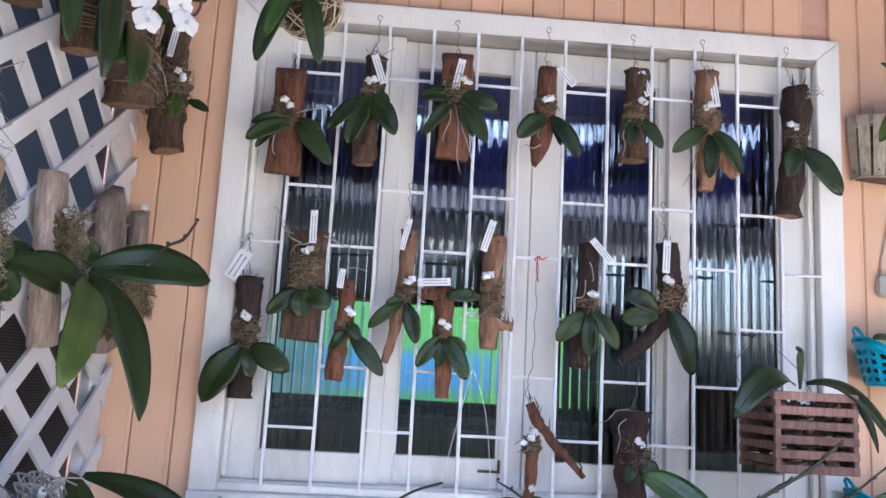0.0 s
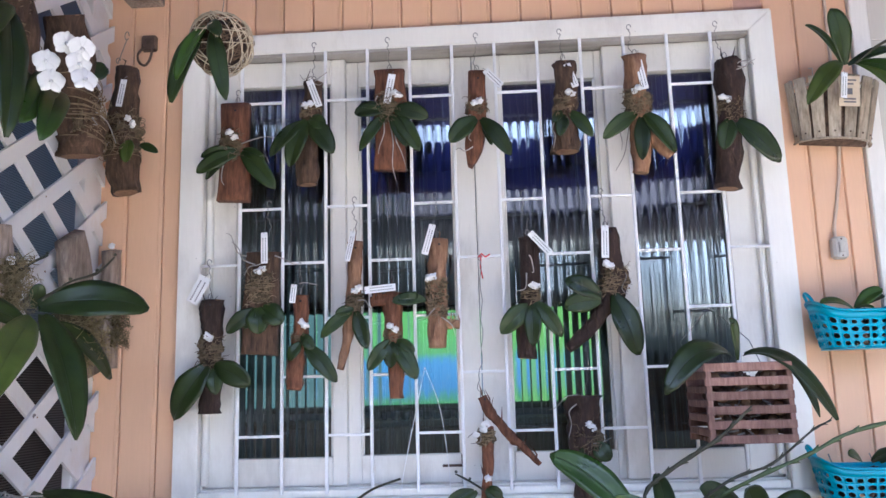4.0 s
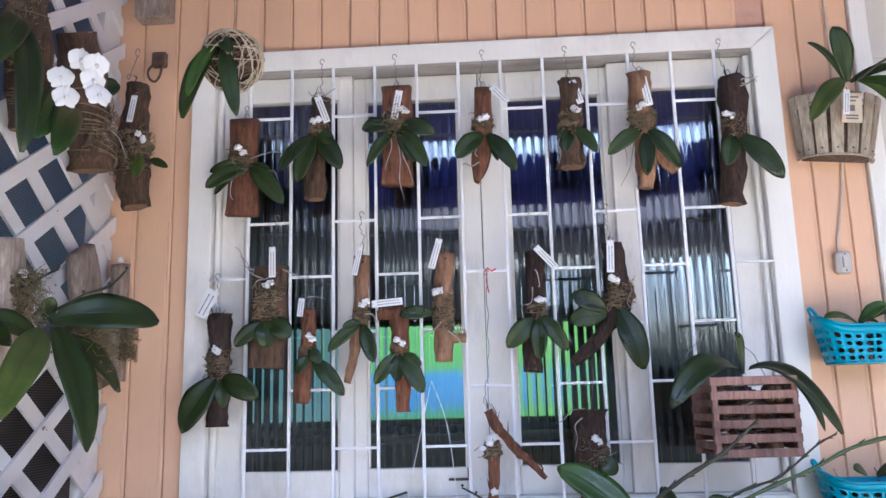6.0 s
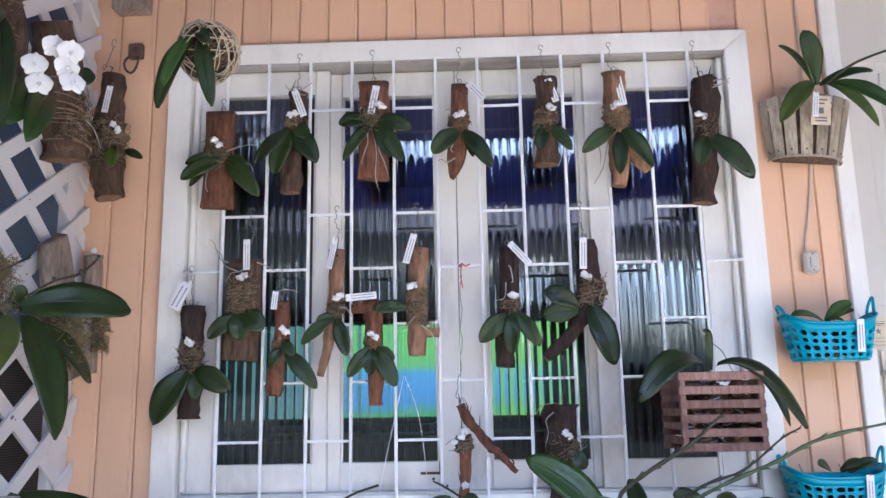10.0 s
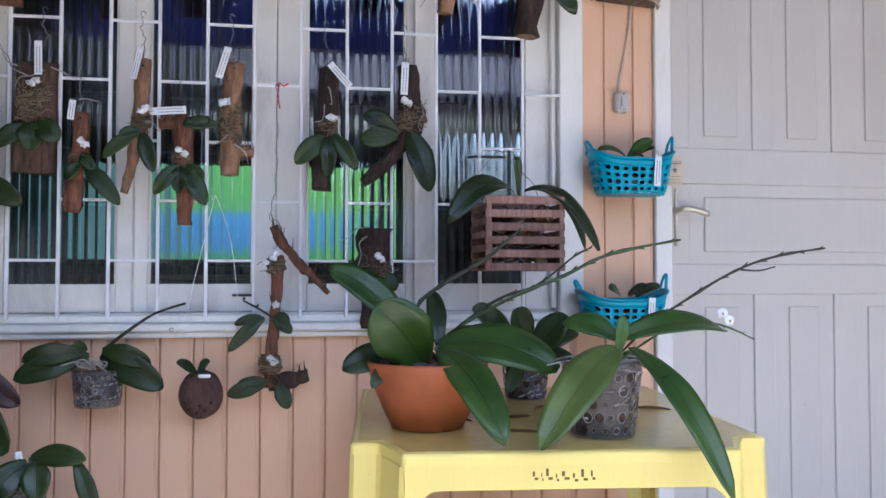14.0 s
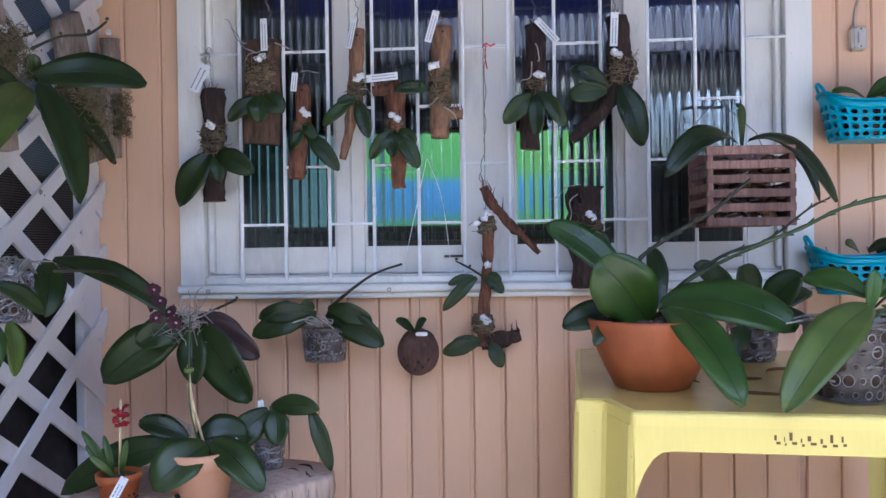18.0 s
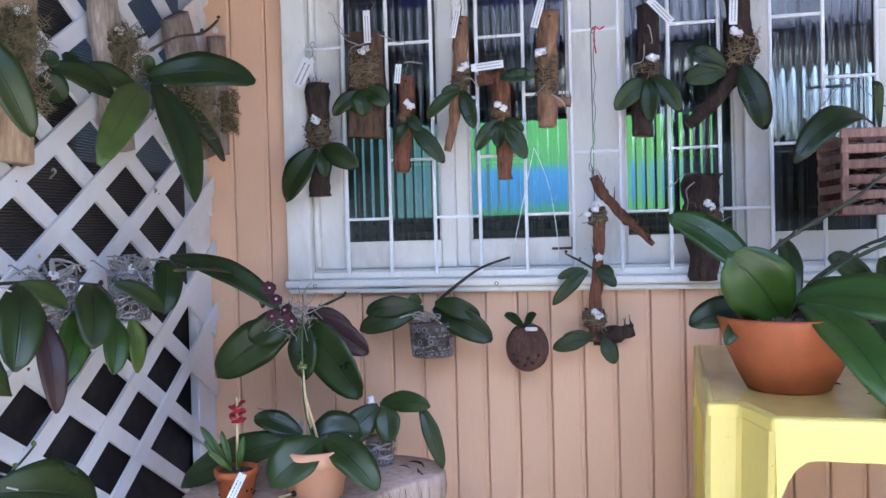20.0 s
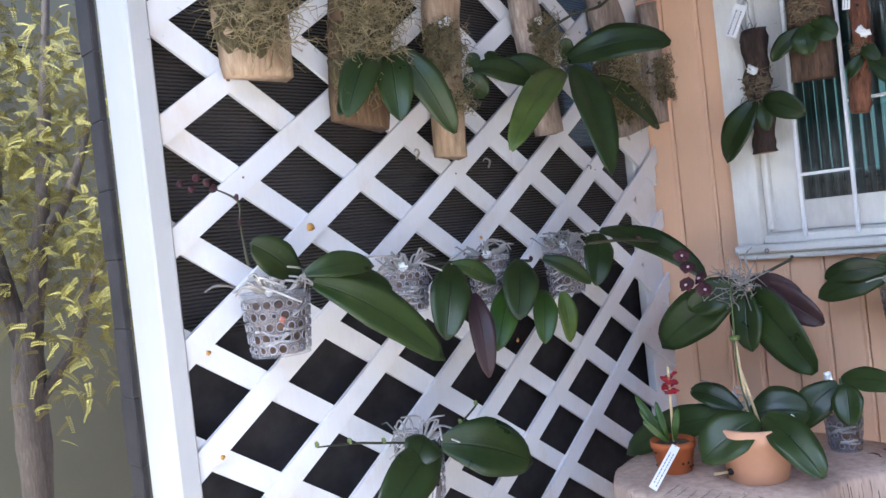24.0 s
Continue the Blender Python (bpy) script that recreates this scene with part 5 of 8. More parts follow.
mount('orchid on a straight tan stick with a stub of a branch',
      normal=N_WALL, logs=[('tan', [(-0.108, -0.025, 1.392, 0.026), (-0.113, -0.025, 1.286, 0.025), (-0.117, -0.025, 1.196, 0.024), (-0.119, -0.025, 1.108, 0.022)]), ('tan', [(-0.114, -0.025, 1.178, 0.015), (-0.084, -0.025, 1.169, 0.013), (-0.058, -0.025, 1.165, 0.01)])], boards=[],
      leaves=[((-0.144, -0.045, 1.231), (-0.229, -0.055, 1.228), 0.032, 'd')],
      hook=[(-0.115, -0.02, 1.505), (-0.111, -0.02, 1.471), (-0.119, -0.02, 1.443), (-0.109, -0.02, 1.39)], tags=[((-0.12, -0.05, 1.427), (-0.143, -0.052, 1.348), 0.018)], bits=[(-0.134, -0.055, 1.285), (-0.122, -0.055, 1.289)],
      moss=[(-0.116, -0.03, 1.27, 0.027), (-0.116, -0.03, 1.233, 0.028), (-0.116, -0.03, 1.203, 0.027)],
      roots=[((-0.12, -0.045, 1.209), (-0.163, -0.055, 1.179)), ((-0.105, -0.045, 1.186), (-0.069, -0.055, 1.134))])
mount('orchid on a dark brown stick with peeling bark',
      normal=N_WALL, logs=[('dark', [(0.129, -0.025, 1.389, 0.024), (0.129, -0.025, 1.295, 0.024), (0.12, -0.025, 1.191, 0.025), (0.11, -0.025, 1.074, 0.025)])], boards=[],
      leaves=[((0.119, -0.045, 1.207), (0.047, -0.055, 1.137), 0.047, 'd'), ((0.128, -0.045, 1.209), (0.127, -0.055, 1.104), 0.041, 'd'), ((0.137, -0.045, 1.215), (0.2, -0.055, 1.125), 0.038, 'd')],
      hook=[(0.121, -0.02, 1.499), (0.117, -0.02, 1.465), (0.127, -0.02, 1.437), (0.126, -0.02, 1.387)], tags=[((0.131, -0.05, 1.396), (0.182, -0.052, 1.338), 0.018)], bits=[(0.132, -0.055, 1.258), (0.142, -0.055, 1.255)],
      moss=[(0.127, -0.03, 1.235, 0.024)],
      roots=[((0.118, -0.045, 1.292), (0.093, -0.055, 1.203)), ((0.127, -0.045, 1.337), (0.132, -0.055, 1.291))])
mount('orchid with broad drooping leaves on a crooked branch',
      normal=N_WALL, logs=[('dark', [(0.333, -0.025, 1.403, 0.027), (0.335, -0.025, 1.321, 0.027), (0.347, -0.025, 1.26, 0.031), (0.314, -0.025, 1.194, 0.021), (0.261, -0.025, 1.132, 0.018), (0.216, -0.025, 1.095, 0.012)])], boards=[],
      leaves=[((0.305, -0.045, 1.223), (0.214, -0.055, 1.268), 0.047, 'd'), ((0.303, -0.045, 1.214), (0.209, -0.055, 1.198), 0.050, 'd'), ((0.336, -0.045, 1.228), (0.386, -0.055, 1.073), 0.064, 'd')],
      hook=[(0.324, -0.02, 1.497), (0.319, -0.02, 1.463), (0.327, -0.02, 1.441), (0.328, -0.02, 1.401)], tags=[((0.324, -0.05, 1.407), (0.32, -0.052, 1.322), 0.019)], bits=[(0.321, -0.055, 1.307), (0.333, -0.055, 1.301)],
      moss=[(0.346, -0.03, 1.271, 0.033), (0.333, -0.03, 1.245, 0.027)],
      roots=[((0.36, -0.045, 1.287), (0.369, -0.055, 1.226))])
mount('small orchid on a dark bark slab behind a twig',
      normal=N_WALL, logs=[('dark', [(0.245, -0.025, 0.977, 0.042), (0.245, -0.025, 0.901, 0.04), (0.246, -0.025, 0.818, 0.034), (0.248, -0.025, 0.722, 0.031)])], boards=[],
      leaves=[((0.266, -0.045, 0.86), (0.299, -0.055, 0.819), 0.042, 'd'), ((0.251, -0.045, 0.853), (0.227, -0.055, 0.807), 0.034, 'd')],
      hook=[(0.265, -0.02, 1.086), (0.26, -0.02, 1.028), (0.251, -0.02, 0.974)], bits=[(0.253, -0.055, 0.908), (0.262, -0.055, 0.899)],
      moss=[(0.254, -0.03, 0.873, 0.037)],
      roots=[((0.236, -0.045, 0.98), (0.158, -0.055, 0.945)), ((0.228, -0.045, 0.958), (0.202, -0.055, 0.875)), ((0.252, -0.045, 0.86), (0.307, -0.055, 0.874))])
mount('two little orchids on a forked branch hung from a red tie',
      normal=N_WALL, logs=[('red', [(-0.008, -0.025, 0.982, 0.011), (0.012, -0.025, 0.94, 0.014), (0.032, -0.025, 0.918, 0.011), (0.064, -0.025, 0.877, 0.013), (0.089, -0.025, 0.857, 0.01), (0.131, -0.025, 0.811, 0.006)]), ('red', [(0.004, -0.025, 0.908, 0.014), (0.001, -0.025, 0.825, 0.014), (-0.004, -0.025, 0.74, 0.013), (-0.014, -0.025, 0.641, 0.016), (-0.011, -0.025, 0.577, 0.018)]), ('dark', [(-0.018, -0.025, 0.584, 0.017), (0.024, -0.025, 0.589, 0.023), (0.08, -0.025, 0.605, 0.014)])], boards=[],
      leaves=[((-0.028, -0.045, 0.752), (-0.113, -0.055, 0.67), 0.031, 'd'), ((-0.006, -0.045, 0.755), (0.039, -0.055, 0.713), 0.031, 'd'), ((0.003, -0.045, 0.761), (0.034, -0.055, 0.741), 0.023, 'd'), ((-0.036, -0.045, 0.755), (-0.099, -0.055, 0.735), 0.022, 'd'), ((-0.024, -0.045, 0.587), (-0.115, -0.055, 0.562), 0.039, 'd'), ((0.007, -0.045, 0.586), (0.032, -0.055, 0.526), 0.037, 'd'), ((-0.015, -0.045, 0.592), (-0.091, -0.055, 0.59), 0.025, 'd')],
      hook=[(0, -0.02, 1.332), (-0.001, -0.02, 1.199), (-0.004, -0.02, 1.084), (-0.017, -0.02, 1.011), (-0.006, -0.02, 0.977)], bits=[(-0.001, -0.055, 0.913), (-0.006, -0.055, 0.902), (0, -0.055, 0.784), (-0.013, -0.055, 0.652), (-0.004, -0.055, 0.644), (-0.025, -0.055, 0.889)],
      moss=[(-0.002, -0.03, 0.882, 0.024), (-0.014, -0.03, 0.634, 0.028)],
      stems=[('stem', [(-0.012, -0.03, 0.754, 0.003), (-0.047, -0.03, 0.776, 0.003), (-0.081, -0.03, 0.794, 0.002)])],
      roots=[((-0.001, -0.045, 0.899), (-0.046, -0.055, 0.882)), ((-0.001, -0.045, 0.894), (-0.039, -0.055, 0.868))])
hung('orchid with broad leaves in a small perforated pot on the wall',
      normal=N_WALL, logs=[], boards=[],
      leaves=[((-0.434, -0.07, 0.665), (-0.59, -0.1, 0.613), 0.067, 'd'), ((-0.446, -0.08, 0.673), (-0.574, -0.1, 0.66), 0.058, 'd'), ((-0.406, -0.07, 0.669), (-0.259, -0.1, 0.588), 0.080, 'd'), ((-0.399, -0.09, 0.68), (-0.287, -0.1, 0.647), 0.055, 'd'), ((-0.44, -0.07, 0.678), (-0.469, -0.09, 0.691), 0.036, 'd')],
      stems=[('stem', [(-0.403, -0.07, 0.678, 0.004), (-0.349, -0.07, 0.722, 0.004), (-0.285, -0.07, 0.765, 0.003), (-0.214, -0.07, 0.789, 0.003)])], pot=((-0.413, -0.07, 0.547), 0.058, 0.088))
mount('dark-leaved orchid with a tangle of grey roots in the corner',
      normal=N_WALL, logs=[], boards=[],
      leaves=[((-0.703, -0.23, 0.656), (-0.899, -0.26, 0.527), 0.097, 'd'), ((-0.697, -0.23, 0.662), (-0.802, -0.29, 0.617), 0.071, 'd'), ((-0.681, -0.23, 0.651), (-0.541, -0.28, 0.483), 0.099, 'd'), ((-0.663, -0.23, 0.659), (-0.534, -0.23, 0.576), 0.064, 'p'), ((-0.681, -0.23, 0.67), (-0.571, -0.23, 0.628), 0.056, 'p'), ((-0.683, -0.25, 0.648), (-0.67, -0.28, 0.524), 0.064, 'd')],
      stems=[('stem', [(-0.703, -0.23, 0.659, 0.004), (-0.651, -0.23, 0.685, 0.003), (-0.587, -0.23, 0.714, 0.003)])],
      roots=[((-0.686, -0.25, 0.668), (-0.71, -0.26, 0.726)), ((-0.686, -0.25, 0.668), (-0.691, -0.26, 0.739)), ((-0.686, -0.25, 0.668), (-0.665, -0.26, 0.737)), ((-0.686, -0.25, 0.668), (-0.646, -0.26, 0.724)), ((-0.686, -0.25, 0.668), (-0.633, -0.26, 0.707)), ((-0.686, -0.25, 0.668), (-0.723, -0.26, 0.701)), ((-0.686, -0.25, 0.668), (-0.656, -0.26, 0.746)), ((-0.686, -0.25, 0.668), (-0.7, -0.26, 0.714)), ((-0.686, -0.25, 0.668), (-0.617, -0.26, 0.691)), ((-0.686, -0.25, 0.668), (-0.736, -0.26, 0.688))], root_bulk=0.03)
mount('moss-covered wooden block with dry grass on the lattice',
      normal=N_SIDE, logs=[], boards=[('pale', [(-1, -1.206, 1.407, 0.061), (-1, -1.215, 1.258, 0.063), (-1, -1.212, 1.131, 0.059)])],
      leaves=[],
      moss=[(-0.995, -1.207, 1.34, 0.064), (-0.995, -1.224, 1.273, 0.062), (-0.995, -1.221, 1.219, 0.06)])
mount('large-leaved orchid on a mossy wooden board on the lattice',
      normal=N_SIDE, logs=[], boards=[('rot', [(-1, -0.955, 1.447, 0.065), (-1, -0.977, 1.288, 0.066), (-1, -1.01, 1.057, 0.059)])],
      leaves=[((-0.96, -0.995, 1.181), (-0.9, -1.117, 1.05), 0.064, 'd'), ((-0.95, -0.967, 1.181), (-0.89, -1.014, 1.045), 0.065, 'd'), ((-0.96, -0.938, 1.192), (-0.91, -0.864, 1.028), 0.061, 'd'), ((-0.97, -1.024, 1.123), (-0.95, -1.096, 1.062), 0.030, 'd')], bits=[(-0.975, -0.98, 1.268)],
      moss=[(-0.995, -0.973, 1.349, 0.062), (-0.995, -0.982, 1.286, 0.064), (-0.995, -0.998, 1.212, 0.059), (-0.995, -1.02, 1.149, 0.049)],
      stems=[('stem', [(-0.97, -0.952, 1.189, 0.003), (-0.97, -0.943, 1.231, 0.003), (-0.97, -0.944, 1.283, 0.003), (-0.97, -0.912, 1.35, 0.002)])])
mount('orchid on a narrow pale wooden batten on the lattice',
      normal=N_SIDE, logs=[], boards=[('pale', [(-1, -0.767, 1.331, 0.041), (-1, -0.78, 1.222, 0.041), (-1, -0.789, 0.997, 0.034)])],
      leaves=[((-0.97, -0.734, 1.17), (-0.93, -0.596, 1.137), 0.055, 'd'), ((-0.97, -0.764, 1.148), (-0.95, -0.722, 1.112), 0.053, 'd'), ((-0.98, -0.739, 1.179), (-0.96, -0.719, 1.19), 0.034, 'd')], bits=[(-0.975, -0.805, 1.255), (-0.975, -0.789, 1.262)],
      moss=[(-0.995, -0.793, 1.231, 0.038), (-0.995, -0.8, 1.185, 0.04), (-0.995, -0.777, 1.107, 0.032)])
mount('orchid mount on a grey weathered board with a red bud',
      normal=N_SIDE, logs=[], boards=[('grey', [(-1, -0.515, 1.368, 0.038), (-1, -0.503, 1.286, 0.043), (-1, -0.467, 1.047, 0.037)])],
      leaves=[((-0.98, -0.643, 1.188), (-0.91, -0.535, 1.15), 0.052, 'd'), ((-0.98, -0.677, 1.209), (-0.95, -0.674, 1.168), 0.033, 'd')], bits=[(-0.975, -0.498, 1.294)],
      moss=[(-0.995, -0.488, 1.265, 0.041), (-0.995, -0.48, 1.217, 0.037)],
      stems=[('stem', [(-0.98, -0.471, 1.266, 0.003), (-0.98, -0.42, 1.298, 0.003), (-0.98, -0.354, 1.328, 0.003)])])
mount('big orchid with long spreading leaves on a grey board',
      normal=N_SIDE, logs=[], boards=[('grey', [(-1, -0.218, 1.399, 0.053), (-1, -0.181, 1.311, 0.06), (-1, -0.11, 1.059, 0.065)])],
      leaves=[((-0.93, -0.466, 1.199), (-0.73, -0.377, 1.194), 0.091, 'd'), ((-0.91, -0.479, 1.179), (-0.78, -0.57, 0.926), 0.082, 'd'), ((-0.93, -0.486, 1.171), (-0.83, -0.806, 0.983), 0.068, 'l'), ((-0.97, -0.327, 1.173), (-0.93, -0.123, 1.051), 0.057, 'd'), ((-0.95, -0.448, 1.198), (-0.93, -0.468, 1.247), 0.033, 'd')], bits=[(-0.975, -0.056, 1.402)],
      moss=[(-0.995, -0.208, 1.192, 0.056), (-0.995, -0.173, 1.126, 0.051)],
      stems=[('stem', [(-0.72, -0.82, 1.167, 0.003), (-0.72, -0.734, 1.208, 0.002), (-0.72, -0.639, 1.237, 0.003), (-0.72, -0.569, 1.279, 0.002)])])
mount('weathered grey wooden block with dry roots on the lattice',
      normal=N_SIDE, logs=[], boards=[('grey', [(-1, 0.02, 1.404, 0.05), (-1, 0.033, 1.304, 0.059), (-1, 0.018, 1.083, 0.057)])],
      leaves=[],
      moss=[(-0.995, 0.001, 1.221, 0.034), (-0.995, 0, 1.166, 0.034)],
      roots=[((-0.98, 0.015, 1.236), (-0.97, 0.103, 1.212)), ((-0.98, 0.008, 1.189), (-0.97, 0.16, 1.19))])
mount('white-flowered orchid on a rough log high on the lattice',
      normal=N_SIDE, logs=[('bark', [(-0.985, -0.332, 1.922, 0.052), (-0.985, -0.26, 1.775, 0.060), (-0.985, -0.235, 1.68, 0.062), (-0.985, -0.222, 1.600, 0.058)])], boards=[],
      leaves=[((-0.95, -0.42, 1.717), (-0.87, -0.665, 1.532), 0.062, 'm'), ((-0.93, -0.442, 1.688), (-0.83, -0.663, 1.496), 0.060, 'm'), ((-0.95, -0.28, 1.778), (-0.91, -0.252, 1.816), 0.045, 'd'), ((-0.97, -0.467, 1.721), (-0.91, -0.639, 1.56), 0.050, 'd')],
      moss=[(-0.965, -0.243, 1.715, 0.040), (-0.965, -0.253, 1.668, 0.036)],
      roots=[((-0.93, -0.26, 1.70), (-0.91, -0.19, 1.64)), ((-0.93, -0.27, 1.68), (-0.91, -0.31, 1.65))], flowers=('white', [(-0.831, -0.66, 1.659), (-0.818, -0.66, 1.617), (-0.792, -0.66, 1.693), (-0.759, -0.66, 1.681), (-0.764, -0.66, 1.649), (-0.751, -0.66, 1.617)]))
mount('orchid on a knobbly brown log beside the wall corner',
      normal=N_WALL, logs=[('bark', [(-0.934, -0.085, 1.884, 0.031), (-0.941, -0.085, 1.755, 0.04), (-0.941, -0.085, 1.66, 0.046), (-0.928, -0.085, 1.537, 0.039)])], boards=[],
      leaves=[((-0.905, -0.125, 1.668), (-0.907, -0.135, 1.606), 0.038, 'l'), ((-0.886, -0.105, 1.66), (-0.832, -0.115, 1.635), 0.021, 'd')],
      hook=[(-0.968, -0.08, 1.905), (-0.943, -0.08, 1.97)], tags=[((-0.925, -0.128, 1.836), (-0.935, -0.132, 1.760), 0.017)], bits=[(-0.911, -0.128, 1.728), (-0.898, -0.128, 1.711)],
      moss=[(-0.937, -0.09, 1.702, 0.052), (-0.945, -0.09, 1.659, 0.052)],
      roots=[((-0.958, -0.105, 1.718), (-0.982, -0.115, 1.638)), ((-0.943, -0.105, 1.733), (-0.968, -0.115, 1.668))])
mount('mossy log with white blooms at the top of the lattice',
      normal=N_SIDE, logs=[('bark', [(-0.99, -0.567, 2.05, 0.05), (-0.99, -0.525, 1.831, 0.052), (-0.99, -0.494, 1.614, 0.049)])], boards=[],
      leaves=[((-0.97, -0.584, 1.827), (-0.89, -0.786, 1.634), 0.059, 'd')],
      moss=[(-0.995, -0.538, 1.772, 0.044), (-0.995, -0.55, 1.858, 0.044)])
mount('orchid with long hanging leaves high on the lattice',
      normal=N_SIDE, logs=[], boards=[('rot', [(-1, -0.808, 1.839, 0.043), (-1, -0.756, 1.696, 0.046), (-1, -0.721, 1.599, 0.043)])],
      leaves=[((-0.93, -0.774, 1.699), (-0.88, -1.047, 1.505), 0.059, 'd'), ((-0.93, -0.641, 1.787), (-0.85, -0.742, 1.478), 0.060, 'd'), ((-0.95, -0.755, 1.72), (-0.88, -0.818, 1.503), 0.049, 'd')],
      moss=[(-0.995, -0.755, 1.653, 0.044)])


# ---- orchids in clear pots on the lattice ----
def lattice_pot(label, base, r, h, leaves, stems=(), blooms=(), tag=None):
    ob = thing("lattice_pot_orchid", base, label, "potted orchid", "clear pots on the lattice")
    ring_pot(ob, base, r * 0.86, r, h, mat="clear_pale")
    b = Vector(base)
    loose_roots(ob, (b.x, b.y, b.z + h * 0.95), r, 26, 0.035)
    part("hanging_wire", tube(bmesh.new(), [(b.x - r, b.y, b.z + h * 0.95), (LX - 0.004, b.y, b.z + h + 0.02), (LX - 0.02, b.y, b.z + h + 0.015)], 0.0015, 5), "wire", ob)
    add_leaves(ob, leaves, Vector((0.8, -0.5, 0.3)).normalized())
    part("fastening", white_bit((b.x + r * 0.3, b.y - r * 0.4, b.z + h * 1.02), b.y), "white", ob)
    for mat, pts in stems:
        P = smooth_path(pts, 5)
        st = part("flower_stem", tube(bmesh.new(), P, [p[3] for p in P], 6, 0.2), mat, ob)
        add_buds(st, pts[1:], 0.005, "bud" if st.name.startswith("flower") and base[2] < 0.5 else "wine")
    for p in blooms:
        flower(ob, p, 0.0145, Vector((rng.uniform(-0.3, 0.9), -0.7, rng.uniform(-0.5, 0.5))).normalized(), "wine", "wine_lip")
    if base[1] < -1.2:
        for k in range(5):
            q = b + Vector((0.002, -0.085 - 0.013 * k + 0.004 * (k % 2), 0.262 + 0.008 * (k % 3)))
            part("bud", clump(bmesh.new(), q, 0.0068 - 0.0004 * k, N_SIDE, k * 2.1, 2), "wine", ob, "dark wine-red bud")
        part("clip", clump(bmesh.new(), b + Vector((r * 0.80, -r * 0.35, h * 0.56)), 0.0055, N_SIDE, 2.0, 2), "orange", ob, "small orange clip")
    if tag:
        name_tag(ob, *tag, N_SIDE)
    return ob


lattice_pot('clear pot orchid with long dark leaves hooked on the lattice', (-0.95, -1.258, 0.686), 0.053, 0.100,
      leaves=[((-0.93, -1.224, 0.798), (-0.92, -1.31, 0.861), 0.060, 'd'), ((-0.93, -1.208, 0.801), (-0.89, -1.075, 0.763), 0.049, 'd'), ((-0.9, -1.219, 0.792), (-0.85, -1.01, 0.636), 0.078, 'd'), ((-0.88, -1.246, 0.807), (-0.86, -1.131, 0.807), 0.043, 'd')],
      stems=[('stem', [(-0.95, -1.298, 0.829, 0.003), (-0.95, -1.305, 0.89, 0.002), (-0.95, -1.305, 0.928, 0.002), (-0.95, -1.353, 0.952, 0.001)])])
lattice_pot('clear pot orchid with a mass of silvery roots on the lattice', (-0.95, -0.988, 0.714), 0.040, 0.081,
      leaves=[((-0.9, -0.919, 0.787), (-0.85, -1, 0.667), 0.075, 'd'), ((-0.91, -0.909, 0.789), (-0.89, -0.82, 0.743), 0.038, 'd')],
      stems=[('stem', [(-0.92, -0.969, 0.794, 0.003), (-0.92, -0.824, 0.789, 0.003), (-0.92, -0.677, 0.773, 0.003)])])
lattice_pot('clear pot orchid with hanging green and purple leaves', (-0.95, -0.771, 0.699), 0.042, 0.098,
      leaves=[((-0.9, -0.734, 0.777), (-0.85, -0.813, 0.673), 0.073, 'd'), ((-0.9, -0.873, 0.73), (-0.86, -0.896, 0.582), 0.048, 'p'), ((-0.91, -0.755, 0.732), (-0.88, -0.85, 0.62), 0.060, 'm')])
lattice_pot('clear pot orchid with drooping leaves and dark red blooms', (-0.95, -0.531, 0.688), 0.044, 0.108,
      leaves=[((-0.9, -0.665, 0.775), (-0.85, -0.58, 0.713), 0.040, 'd'), ((-0.9, -0.672, 0.711), (-0.87, -0.722, 0.613), 0.052, 'm'), ((-0.9, -0.612, 0.700), (-0.88, -0.630, 0.600), 0.046, 'l'), ((-0.93, -0.429, 0.815), (-0.89, -0.508, 0.701), 0.069, 'd'), ((-0.9, -0.458, 0.817), (-0.65, -0.478, 0.705), 0.061, 'd')],
      stems=[('stem', [(-0.75, -0.713, 0.8, 0.003), (-0.75, -0.545, 0.792, 0.003), (-0.75, -0.4, 0.762, 0.002), (-0.75, -0.33, 0.695, 0.002)])],
      blooms=[(-0.596, -0.655, 0.762), (-0.578, -0.67, 0.742), (-0.562, -0.662, 0.722), (-0.546, -0.68, 0.704), (-0.585, -0.668, 0.712)])
lattice_pot('clear pot orchid low on the lattice with a budding stem', (-0.95, -1.001, 0.379), 0.044, 0.111,
      leaves=[((-0.9, -0.991, 0.483), (-0.83, -0.843, 0.419), 0.108, 'd'), ((-0.89, -1.013, 0.487), (-0.83, -1.194, 0.41), 0.083, 'd'), ((-0.88, -1.042, 0.507), (-0.865, -1.082, 0.476), 0.067, 'd')],
      stems=[('stem', [(-0.89, -1.042, 0.498, 0.002), (-0.89, -1.125, 0.519, 0.002), (-0.89, -1.191, 0.535, 0.002), (-0.89, -1.252, 0.545, 0.001)]), ('stem', [(-0.91, -0.976, 0.493, 0.002), (-0.91, -0.932, 0.503, 0.002), (-0.91, -0.888, 0.526, 0.002)])],
      tag=((-0.89, -1.03, 0.441), (-0.885, -1.048, 0.397), 0.026))


